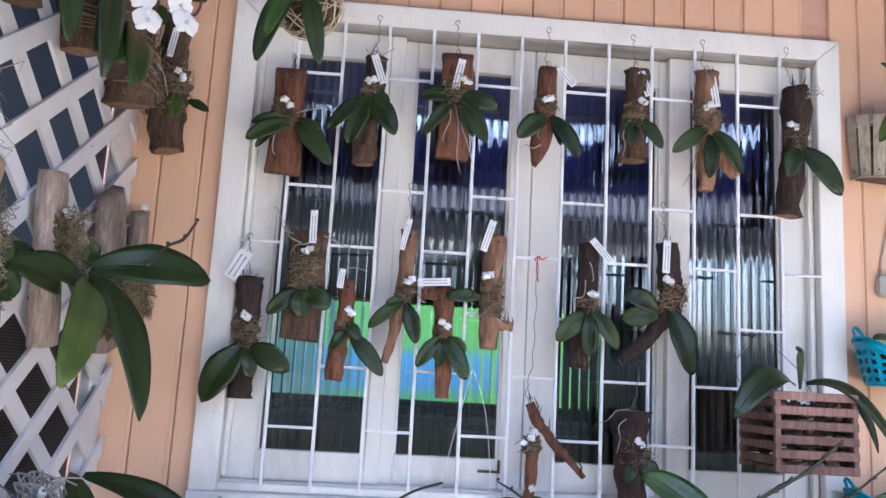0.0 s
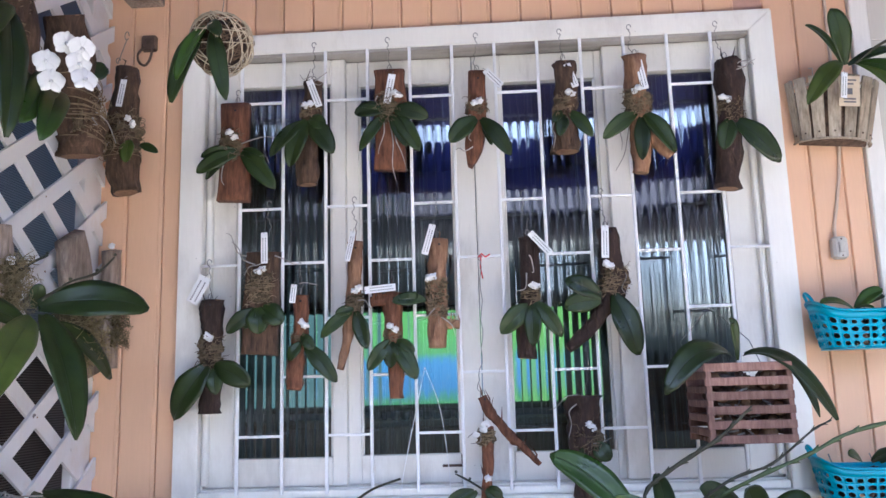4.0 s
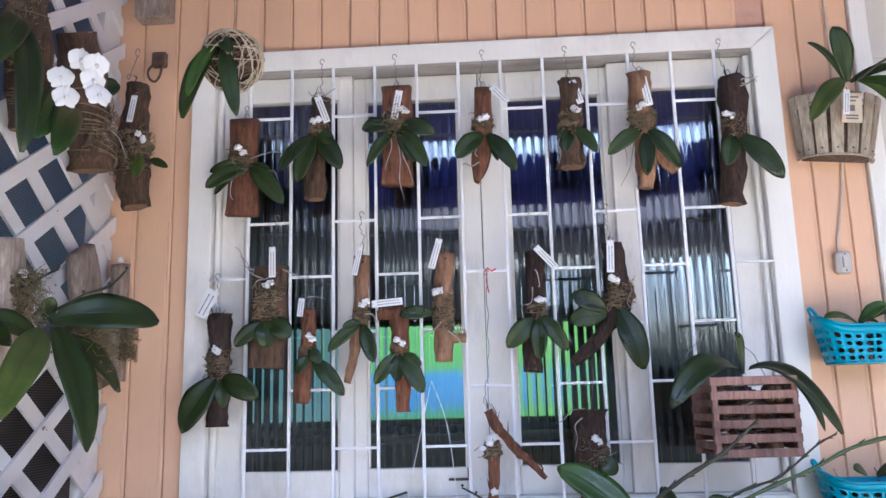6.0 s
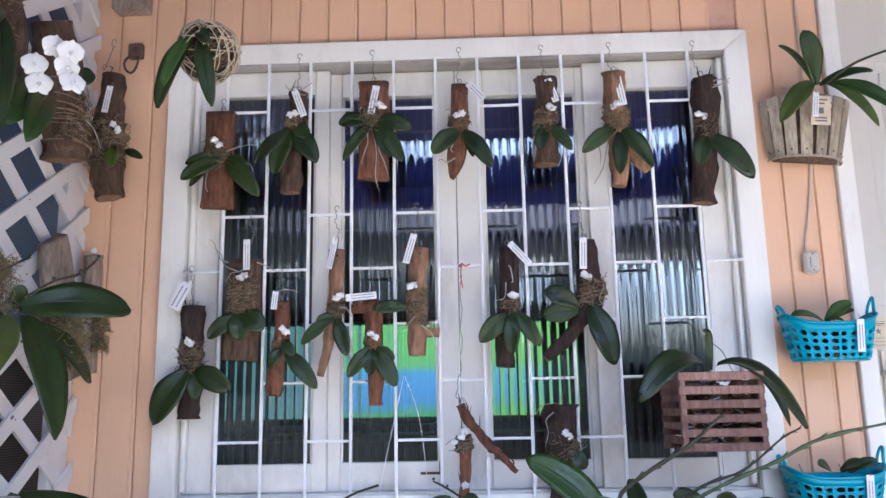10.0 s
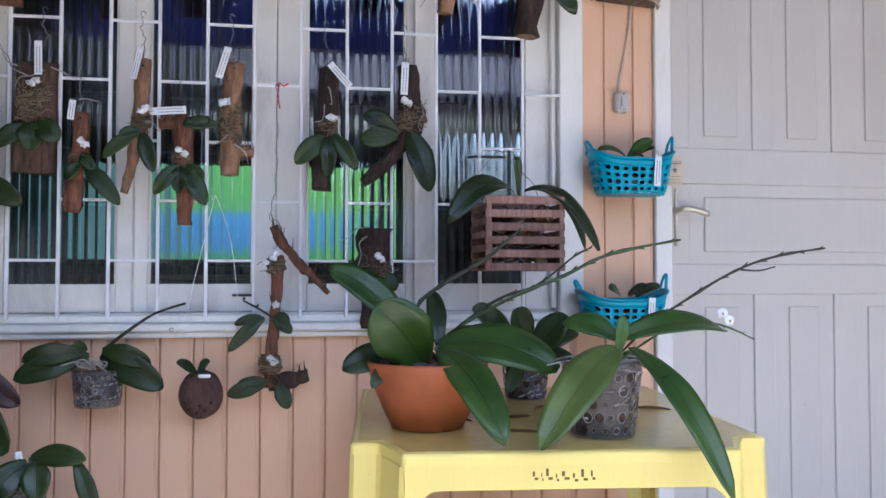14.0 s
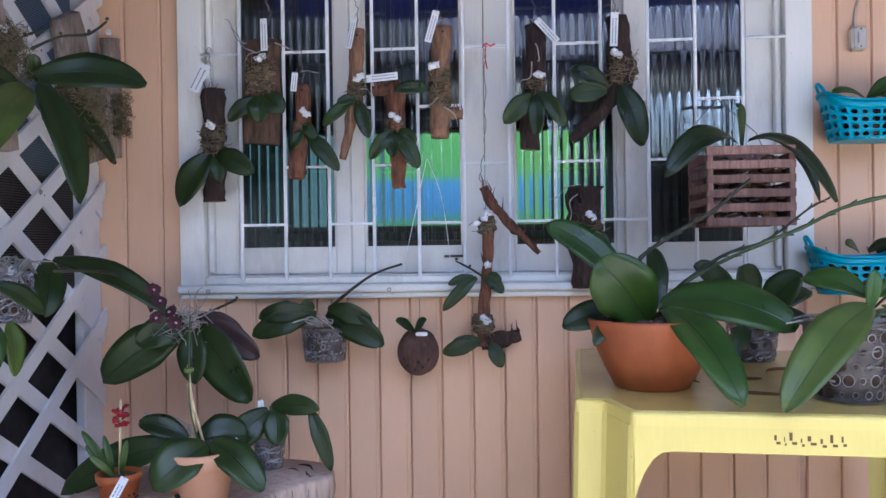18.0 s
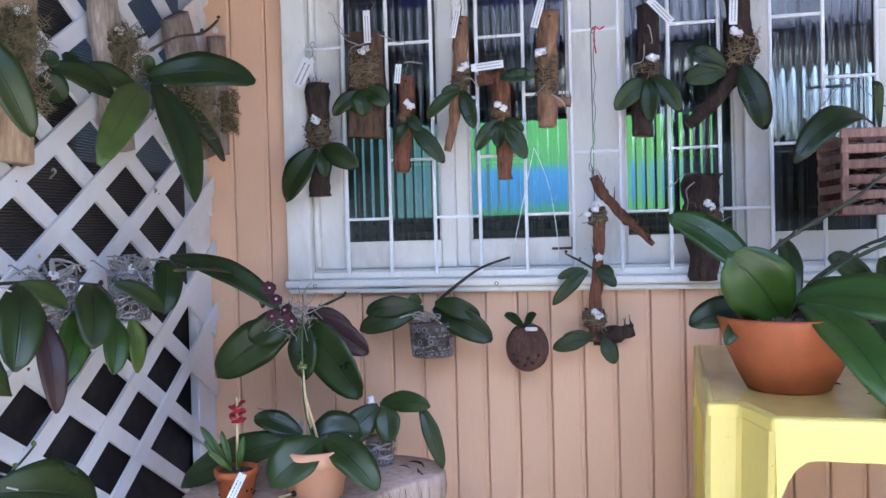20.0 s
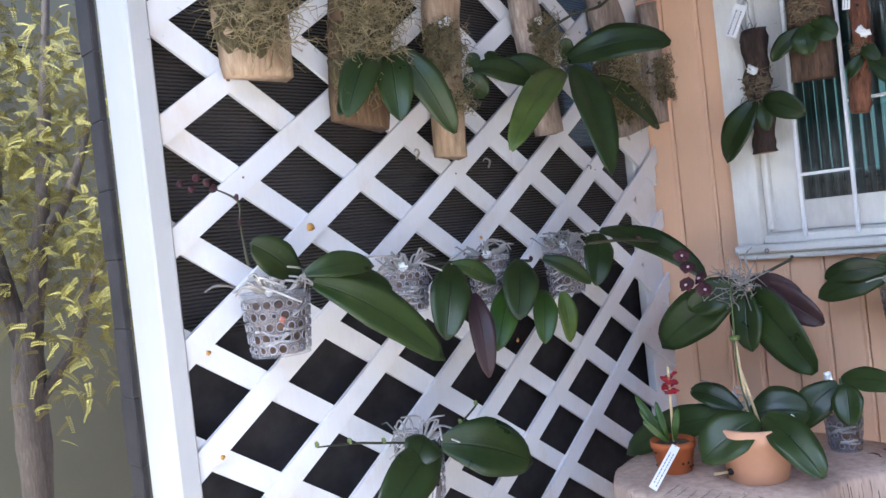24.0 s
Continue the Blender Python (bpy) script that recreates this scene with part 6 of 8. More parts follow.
# ---- wicker ball ----
def wicker_ball():
    c, r = Vector((-0.58, -0.374, 1.807)), 0.072
    ob = thing("wicker_ball", c, "woven cream wicker ball planter with an orchid", "planter")
    for shade, count in (("wicker", 36), ("wicker_dark", 60)):
        bm = bmesh.new()
        for _ in range(count):
            ax = Vector((rng.gauss(0, 1), rng.gauss(0, 1), rng.gauss(0, 1))).normalized()
            u = ax.orthogonal().normalized()
            v = ax.cross(u)
            off = rng.uniform(-0.55, 0.55)
            rr = r * math.sqrt(1 - off * off) * (rng.uniform(0.98, 1.08) if shade == "wicker" else rng.uniform(0.88, 0.99))
            a0, span = rng.uniform(0, 6.28), rng.uniform(2.5, 5.5)
            pts = [c + ax * off * r + (u * math.cos(a0 + span * k / 14) + v * math.sin(a0 + span * k / 14)) * rr for k in range(15)]
            tube(bm, pts, 0.0012 if shade == "wicker" else 0.0010, 5)
        part("weave", bm, shade, ob)
    # Dark ball added inside; its colour stands for shade behind the strands.
    part("core", clump(bmesh.new(), c, r * 0.78, Vector((0, 0, 0.01)), 4.0, 3), "dark", ob, "dark ball standing for the shaded inside of the weave")
    bm = bmesh.new()
    fibres(bm, c, r * 0.55, 60, N_WALL, 1.0)
    tagged(part("filling", bm, "fibre", ob), kind="stuff")
    part("hanging_wire", tube(bmesh.new(), [c + Vector((0, 0, r)), c + Vector((0.004, 0, r + 0.03)), (c.x, c.y, TOP)], 0.0009, 5), "wire", ob)
    add_leaves(ob, [((-0.604, -0.41, 1.835), (-0.668, -0.44, 1.645), 0.056, "d"), ((-0.58, -0.43, 1.815), (-0.537, -0.46, 1.637), 0.044, "d"),
                    ((-0.60, -0.42, 1.832), (-0.650, -0.46, 1.69), 0.040, "m"), ((-0.585, -0.44, 1.83), (-0.552, -0.46, 1.79), 0.034, "d")], Vector((0, -1, 0.25)))
    return ob


wicker_ball()


# ---- slatted crate with an orchid ----
def slat_crate():
    x0, x1, y0, y1, z0, z1 = 0.487, 0.677, -0.28, -0.095, 0.868, 1.043
    ob = thing("slat_crate", (0.582, -0.19, z0), "pinkish wooden slat crate planted with an orchid", "planter")
    n, h = 6, 0.0185
    for i in range(n):
        z = z0 + i * (z1 - z0 - h) / (n - 1)
        for y in (y0, y1 - 0.012):
            part("slat", boxed((x0, y, z), (x1, y + 0.012, z + h), 0.0015), "crate", ob, "", False)
        if i < n - 1:
            zz = z + 0.0156
            for x in (x0 + 0.002, x1 - 0.014):
                part("slat", boxed((x, y0, zz), (x + 0.012, y1, zz + h * 0.9), 0.0015), "crate", ob, "", False)
    for i in range(6):
        y = y0 + 0.02 + i * 0.028
        part("base_slat", boxed((x0 + 0.016, y, z0 + 0.0005), (x1 - 0.016, y + 0.016, z0 + 0.010), 0.001), "crate", ob, "", False)
    bm = bmesh.new()
    for i in range(60):
        c = Vector((rng.uniform(x0 + 0.03, x1 - 0.03), rng.uniform(y0 + 0.03, y1 - 0.03), rng.uniform(z0 + 0.02, z1 - 0.03)))
        clump(bm, c, rng.uniform(0.010, 0.02), N_WALL, i)
    tagged(part("bark_mix", bm, "chips", ob, "loose bark and root potting mix"), kind="stuff")
    bm = bmesh.new()
    for i in range(34):
        c = Vector((rng.uniform(x0 + 0.025, x1 - 0.025), y0 + rng.uniform(0.020, 0.05), rng.uniform(z0 + 0.015, z1 - 0.015)))
        clump(bm, c, rng.uniform(0.007, 0.015), N_WALL, i * 1.7, 2)
    tagged(part("bark_chunk", bm, "cut", ob, "pale chunks of bark and fibre"), kind="stuff")
    bm = bmesh.new()
    for i in range(26):
        a = Vector((rng.uniform(x0 + 0.02, x1 - 0.02), y0 + rng.uniform(0.014, 0.04), rng.uniform(z0 + 0.02, z1 - 0.02)))
        tube(bm, [a, a + Vector((rng.uniform(-0.03, 0.03), rng.uniform(-0.004, 0.02), rng.uniform(-0.01, 0.01))), a + Vector((rng.uniform(-0.05, 0.05), 0.02, rng.uniform(-0.03, 0.03)))], 0.0022, 5)
    tagged(part("root_tangle", bm, "root", ob), kind="stuff")
    for x in (x0 + 0.01, x1 - 0.01):
        part("hanging_wire", tube(bmesh.new(), [(x, y1 - 0.01, z1), (x, -0.03, z1 + 0.06), (0.582, -0.002, z1 + 0.15)], 0.0012, 5), "wire", ob)
    add_leaves(ob, [((0.575, -0.19, 1.060), (0.400, -0.27, 0.978), 0.070, "d"), ((0.600, -0.20, 1.062), (0.749, -0.31, 0.915), 0.060, "d"),
                    ((0.585, -0.2, 1.05), (0.572, -0.22, 1.135), 0.024, "d"), ((0.676, -0.22, 1.02), (0.736, -0.25, 0.919), 0.030, "d")], Vector((0, -0.6, 0.8)), droop=0.05)
    return ob


slat_crate()


# ---- half-round slatted basket ----
def slat_basket():
    cx, cy, z0, z1 = 0.918, 0.012, 1.582, 1.752
    ob = thing("slat_basket", (cx, -0.06, z0), "half-round grey wooden slat basket with an orchid", "planter")
    n = 8
    for i in range(n):
        a = math.pi + math.pi * (i + 0.5) / n
        half = 0.38 * math.pi / n
        bm = bmesh.new()
        rows = []
        for z, r in ((z0 + 0.006, 0.096), (z1, 0.122)):
            ring = []
            for da, dr in ((-half, 0), (half, 0), (half, -0.006), (-half, -0.006)):
                ring.append(bm.verts.new((cx + (r + dr) * math.cos(a + da), cy + (r + dr) * math.sin(a + da) * 0.72, z)))
            rows.append(ring)
        for k in range(4):
            bm.faces.new((rows[0][k], rows[0][(k + 1) % 4], rows[1][(k + 1) % 4], rows[1][k]))
        bm.faces.new(rows[0][::-1])
        bm.faces.new(rows[1])
        part("slat", bm, "basket", ob, "", False)
        q = Vector((cx + 0.0985 * math.cos(a), cy + 0.0985 * math.sin(a) * 0.72, z0 + 0.022))
        part("nail", white_bit_small(q), "iron", ob)
    for z, r, t in ((z0 + 0.004, 0.0965, 0.0032), (z1 - 0.02, 0.114, 0.0035)):
        pts = [(cx + r * math.cos(math.pi + math.pi * k / 18), cy + r * math.sin(math.pi + math.pi * k / 18) * 0.72, z) for k in range(19)]
        part("hoop", tube(bmesh.new(), pts, t, 6), "basket", ob)
    bm = bmesh.new()
    vs = [bm.verts.new((cx + rr * math.cos(math.pi + math.pi * k / 18), cy + rr * 0.72 * math.sin(math.pi + math.pi * k / 18), zz)) for zz, rr in ((z0 + 0.002, 0.085), (z1 - 0.03, 0.105)) for k in range(19)]
    for k in range(18):
        bm.faces.new((vs[k], vs[k + 1], vs[k + 20], vs[k + 19]))
    bm.faces.new(vs[:19][::-1])
    bm.faces.new(vs[19:])
    part("lining", bm, "chips", ob, "dark fibre lining")
    add_leaves(ob, [((0.91, -0.10, 1.765), (0.867, -0.13, 1.903), 0.056, "d"), ((0.905, -0.10, 1.765), (0.799, -0.14, 1.852), 0.032, "d"),
                    ((0.918, -0.10, 1.765), (1.037, -0.14, 1.793), 0.036, "d"), ((0.94, -0.11, 1.768), (1.085, -0.17, 1.672), 0.048, "m"),
                    ((0.90, -0.10, 1.772), (0.793, -0.16, 1.635), 0.054, "l"), ((0.935, -0.11, 1.765), (1.032, -0.17, 1.632), 0.036, "l")], Vector((0, -0.9, 0.4)).normalized())
    P = smooth_path([(0.929, -0.12, 1.763, 0.004), (1.0, -0.13, 1.819, 0.0035), (1.118, -0.14, 1.868, 0.003), (1.2, -0.14, 1.89, 0.002)], 5)
    st = part("flower_stem", tube(bmesh.new(), P, [p[3] for p in P], 6), "stem", ob)
    name_tag(ob, (0.905, -0.108, 1.742), (0.900, -0.112, 1.672), 0.016, N_WALL)
    card = part("card", boxed((0.893, -0.101, 1.655), (0.945, -0.0995, 1.735)), "card", ob, "small brown paper card", False)
    bm = bmesh.new()
    for z, w in ((1.722, 0.034), (1.712, 0.02), (1.672, 0.03), (1.664, 0.03)):
        box(bm, (0.919 - w / 2, -0.1022, z), (0.919 + w / 2, -0.1011, z + 0.004))
    box(bm, (0.912, -0.1022, 1.686), (0.926, -0.1011, 1.702))
    part("print", bm, "ink", card, "", False)
    part("hook", tube(bmesh.new(), [(0.87, -0.01, 1.745), (0.868, 0.0, 1.78), (0.872, 0.01, 1.80), (0.868, 0.026, 1.806)], 0.0015, 5), "brass", ob)
    ob.location += Vector((0.024, 0, 0.025))
    ob.rotation_euler = (0, radians(4.5), 0)
    return ob


def white_bit_small(c):
    bm = bmesh.new()
    bmesh.ops.create_icosphere(bm, subdivisions=1, radius=0.0028, matrix=Matrix.Translation(c))
    return bm


slat_basket()


# ---- cyan plastic baskets ----
def bisect_left(seq, x):
    lo, hi = 0, len(seq)
    while lo < hi:
        mid = (lo + hi) // 2
        lo, hi = (mid + 1, hi) if seq[mid] < x else (lo, mid)
    return min(lo, len(seq) - 1)


def cyan_basket(x0, x1, z0, z1, label, leaves):
    cx, cy = (x0 + x1) / 2, -0.055
    ob = thing("plastic_basket", (cx, cy, z0), label, "basket", "cyan baskets beside the door")

    def squircle(a):
        return math.copysign(abs(math.cos(a)) ** 0.6, math.cos(a)), math.copysign(abs(math.sin(a)) ** 0.6, math.sin(a))
    # angles at even steps of the way round
    fine = [squircle(2 * math.pi * k / 720) for k in range(721)]
    way = [0.0]
    for (xa, ya), (xb, yb) in zip(fine, fine[1:]):
        way.append(way[-1] + math.hypot((xb - xa) * (x1 - x0) / 2, (yb - ya) * 0.06))

    def place(u, v, d):
        ex, ey = fine[bisect_left(way, (u % 1.0) * way[-1])]
        k = 0.80 + 0.20 * v
        rise = 0.026 * abs(ex) ** 4 * max(0.0, v)
        return Vector((cx + ex * ((x1 - x0) / 2 * k - 0.0025 * d), cy + ey * (0.062 * k - 0.0025 * d), z0 + (z1 - z0) * (0.02 + 0.90 * v) + rise))
    part("body", ring_wall(bmesh.new(), lambda u, v, d: place(u, 0.80 * v, d), 24, 4, 0.66, False, 0.14), "cyan", ob, "", False)
    band = bmesh.new()
    rings = [[band.verts.new(place(k / 72, v, d)) for k in range(72)] for v, d in ((0.795, -0.1), (1.02, -0.1), (1.02, 1.0), (0.795, 1.0))]
    for ra, rb in zip(rings, rings[1:] + rings[:1]):
        for k in range(72):
            band.faces.new((ra[k], ra[(k + 1) % 72], rb[(k + 1) % 72], rb[k]))
    part("band", band, "cyan", ob, "solid band under the rim")
    rim = [place(k / 60 % 1.0, 1.03, -0.4) for k in range(61)]
    part("rim", tube(bmesh.new(), rim, 0.0036, 6), "cyan", ob)
    bm = bmesh.new()
    vs = [bm.verts.new(place(k / 40, -0.02, 0)) for k in range(40)]
    bm.faces.new(vs[::-1])
    r = bmesh.ops.extrude_face_region(bm, geom=bm.faces[:])
    bmesh.ops.translate(bm, verts=[v for v in r["geom"] if isinstance(v, bmesh.types.BMVert)], vec=(0, 0, -0.003))
    part("base", bm, "cyan", ob, "", False)
    for sx in (-1, 1):
        ex = cx + sx * ((x1 - x0) / 2 - 0.003)
        k = 1.0 if sx > 0 else 0.72
        loop = [(ex, cy - 0.020, z1 + 0.016), (ex + sx * 0.004, cy - 0.013, z1 + 0.042 * k), (ex + sx * 0.010, cy, z1 + 0.062 * k), (ex + sx * 0.010, cy + 0.012, z1 + 0.058 * k), (ex + sx * 0.004, cy + 0.016, z1 + 0.040 * k), (ex, cy + 0.020, z1 + 0.016)]
        part("handle", tube(bmesh.new(), smooth_path(loop, 5), 0.0042, 8, 0, 0.75), "cyan", ob, "upright moulded handle loop")
    bm = bmesh.new()
    for i in range(60):
        a, q = rng.uniform(0, 6.28), math.sqrt(rng.random())
        clump(bm, (cx + math.cos(a) * q * (x1 - x0) * 0.38, cy + math.sin(a) * q * 0.042, z0 + (z1 - z0) * rng.uniform(0.1, 0.82)), 0.013, Vector((0, 0, 0.2)), i)
    tagged(part("bark_mix", bm, "chips", ob, "dark bark potting mix"), kind="stuff")
    add_leaves(ob, leaves, Vector((0, -0.7, 0.7)))
    name_tag(ob, (x1 - 0.062, -0.124, z1 + 0.002), (x1 - 0.066, -0.122, z1 - 0.078), 0.018, N_WALL)
    for sx in (-1, 1):
        part("hook", tube(bmesh.new(), [(cx + sx * 0.05, cy + 0.06, z1), (cx + sx * 0.05, 0.022, z1 + 0.018)], 0.0015, 5), "wire", ob)
    ob.location.x += 0.015
    return ob


cyan_basket(0.800, 1.026, 1.074, 1.168, "cyan pierced plastic basket with small orchids hanging beside the door",
            [((0.895, -0.075, 1.170), (0.806, -0.105, 1.184), 0.032, "m"), ((0.901, -0.075, 1.170), (0.957, -0.105, 1.211), 0.040, "m"), ((0.905, -0.065, 1.170), (0.970, -0.085, 1.196), 0.026, "d"), ((0.90, -0.08, 1.17), (0.925, -0.12, 1.167), 0.012, "m")])
cyan_basket(0.768, 1.006, 0.706, 0.798, "cyan pierced plastic basket with low leaves hanging near the sill",
            [((0.875, -0.075, 0.805), (0.833, -0.105, 0.825), 0.032, "d"), ((0.898, -0.075, 0.805), (0.94, -0.105, 0.828), 0.034, "d"), ((0.92, -0.07, 0.802), (0.98, -0.09, 0.83), 0.03, "d")])


# ---- coconut shell ----
def coconut():
    c = Vector((-0.178, -0.052, 0.566))
    ob = thing("coconut_planter", c, "brown coconut shell planter with pierced holes", "planter")
    bm = bmesh.new()
    for v in bmesh.ops.create_icosphere(bm, subdivisions=4, radius=1.0)["verts"]:
        d = v.co.normalized()
        k = 1 + 0.03 * noise.noise(d * 3)
        v.co = c + Vector((d.x * 0.053, d.y * 0.05, d.z * 0.060)) * k
    part("shell", bm, "coconut", ob)
    for a, b in ((-0.5, -0.5), (-0.1, -0.72), (0.35, -0.6), (0.6, -0.25), (-0.65, -0.2), (0.1, -0.35)):
        d = Vector((math.sin(a) * math.cos(b), -math.cos(a) * math.cos(b), math.sin(b)))
        q = c + Vector((d.x * 0.053, d.y * 0.05, d.z * 0.060))
        part("hole", tube(bmesh.new(), [q - d * 0.003, q + d * 0.0012], 0.0042, 8), "black", ob)
    add_leaves(ob, [((-0.186, -0.085, 0.622), (-0.226, -0.115, 0.651), 0.032, "d"), ((-0.180, -0.085, 0.622), (-0.150, -0.115, 0.652), 0.030, "d")], Vector((0, -0.8, 0.6)))
    part("fastening", boxed((-0.178, -0.112, 0.612), (-0.148, -0.106, 0.622), 0.003), "white", ob)
    part("hanging_wire", tube(bmesh.new(), [(-0.178, -0.05, 0.62), (-0.178, -0.01, 0.66), (-0.178, -0.008, 0.70)], 0.001, 5), "wire", ob)


coconut()


# ---- switch, cable, bracket and tag ----
sw = thing("light_switch", (0.930, 0.026, 1.31), "cream surface-mounted light switch with a rocker", "switch")
part("box", boxed((0.911, -0.004, 1.306), (0.950, 0.026, 1.364), 0.007), "switch", sw, "", False)
part("faceplate", boxed((0.9215, -0.0055, 1.3085), (0.9415, -0.0035, 1.3615), 0.0008), "switch", sw, "", False)
part("rocker", boxed((0.9255, -0.0085, 1.3215), (0.9385, -0.0050, 1.3485), 0.0014), "switch", sw, "narrow grey rocker", False)
# Dark strip painted in for the shadow at the rocker's left edge.
part("rocker_gap", boxed((0.9235, -0.0060, 1.3215), (0.9251, -0.0048, 1.3485)), "ink", sw, "dark strip painted as the shade beside the rocker", False)
for z in (1.3135, 1.3565):
    part("screw", tube(bmesh.new(), [(0.9315, -0.0045, z), (0.9315, -0.0062, z)], 0.0022, 9), "iron", sw, "dark screw")
cb = thing("switch_cable", (0.93, 0.02, 1.37), "thin beige cable running up from the switch", "cable")
P = smooth_path([(0.926, 0.018, 1.362), (0.930, 0.022, 1.40), (0.945, 0.022, 1.47), (0.962, 0.022, 1.58), (0.968, 0.022, 1.72), (0.97, 0.022, 2.3)], 5)
part("sheath", tube(bmesh.new(), P, 0.0044, 8), "cable", cb)
br = thing("iron_bracket", (-0.923, 0.02, 1.95), "small rusty iron latch bracket on the wall", "bracket")
part("plate", boxed((-0.945, 0.008, 1.978), (-0.902, 0.027, 2.024), 0.004), "iron", br, "", False)
part("hook", tube(bmesh.new(), smooth_path([(-0.935, 0.006, 1.985), (-0.946, -0.006, 1.96), (-0.94, -0.01, 1.935), (-0.924, -0.008, 1.925), (-0.912, -0.004, 1.945), (-0.91, 0.006, 1.98)], 4), 0.0035, 6), "iron", br)
dt = thing("door_tag", (1.075, -0.01, 1.10), "beige paper tag with dark print beside the basket", "tag")
bm = bmesh.new()
edge = [(1.052, 1.105), (1.097, 1.105), (1.097, 1.176), (1.086, 1.189), (1.063, 1.189), (1.052, 1.176)]
front, rear = ([bm.verts.new((x, y, z)) for x, z in edge] for y in (-0.012, -0.0105))
bm.faces.new(front)
bm.faces.new(rear[::-1])
for k in range(6):
    bm.faces.new((front[(k + 1) % 6], front[k], rear[k], rear[(k + 1) % 6]))
bmesh.ops.recalc_face_normals(bm, faces=bm.faces)
part("card", bm, "card", dt, "", False)
bm = bmesh.new()
for z, w, h in ((1.1715, 0.034, 0.001), (1.1655, 0.032, 0.0026), (1.1615, 0.010, 0.0016), (1.1295, 0.026, 0.001), (1.1205, 0.026, 0.001), (1.1115, 0.026, 0.001)):
    box(bm, (1.0765 - w / 2, -0.0135, z), (1.0765 + w / 2, -0.0125, z + h))
for z in (1.130, 1.121, 1.112):
    box(bm, (1.0565, -0.0135, z), (1.0595, -0.0125, z + 0.003))
for a in range(5):
    q = Vector((1.0745, 0, 1.1475))
    d = Vector((math.sin(a * 1.2566), 0, math.cos(a * 1.2566))) * 0.0085
    tube(bm, [q + Vector((0, -0.0128, 0)), q + d * 0.5 + Vector((0, -0.0130, 0)), q + d + Vector((0, -0.0128, 0))], [0.0011, 0.0018, 0.0003], 5, 0, 0.3)
part("print", bm, "ink", dt, "", False)
ws = thing("wall_block", (-0.93, 0.0, 2.12), "small weathered wooden block high on the wall", "block")
part("wood", boxed((-0.985, -0.03, 2.115), (-0.885, 0.026, 2.24), 0.004), "grey", ws, "", False)


# ---- strings, stay, screw eyes and stray roots ----
st = thing("white_strings", (-0.14, -0.02, 1.03), "two thin white strings hanging by the window grille", "string")
for x0, x1 in ((-0.155, -0.215), (-0.150, -0.095)):
    P = smooth_path([(-0.152, -0.022, 1.06), ((x0 + x1) / 2 + 0.008, -0.02, 0.95), (x1, -0.018, 0.78), (x1 - 0.004, -0.018, 0.70)], 4)
    part("string", tube(bmesh.new(), P, 0.0011, 5), "white", st)
stay = thing("casement_stay", (-0.08, 0.06, 0.805), "small dark iron casement stay at the sash foot", "window stay")
part("arm", boxed((-0.118, 0.066, 0.802), (-0.064, 0.076, 0.808), 0.001), "iron", stay, "", False)
part("pin", boxed((-0.068, 0.064, 0.802), (-0.062, 0.076, 0.834), 0.001), "iron", stay, "", False)
for x in (-0.735, -0.255, -0.005, 0.31):
    eye = thing("screw_eye", (x, -0.014, 0.722), "small rusty screw eye in the window sill", "hook", "screw eyes in the sill")
    part("ring", tube(bmesh.new(), [(x + 0.0045 * math.cos(a), -0.018, 0.722 - 0.0045 * math.sin(a)) for a in (k * 0.55 for k in range(12))], 0.0013, 5), "wire", eye)
for y, z, ln in ((-0.86, 1.01, 0.06), (-0.66, 0.99, 0.08), (-0.30, 0.97, 0.09), (-1.30, 0.80, 0.08)):
    rt = thing("aerial_root", (LX, y, z), "stray pale aerial root poking through the lattice", "root")
    P = smooth_path([(LX - 0.03, y + ln * 0.5, z - 0.008), (LX + 0.012, y, z), (LX + 0.03, y - ln * 0.4, z + 0.003), (LX + 0.045, y - ln * 0.7, z - 0.004)], 4)
    part("root", tube(bmesh.new(), P, [0.0026 - 0.0014 * i / len(P) for i in range(len(P))], 6), "root", rt)


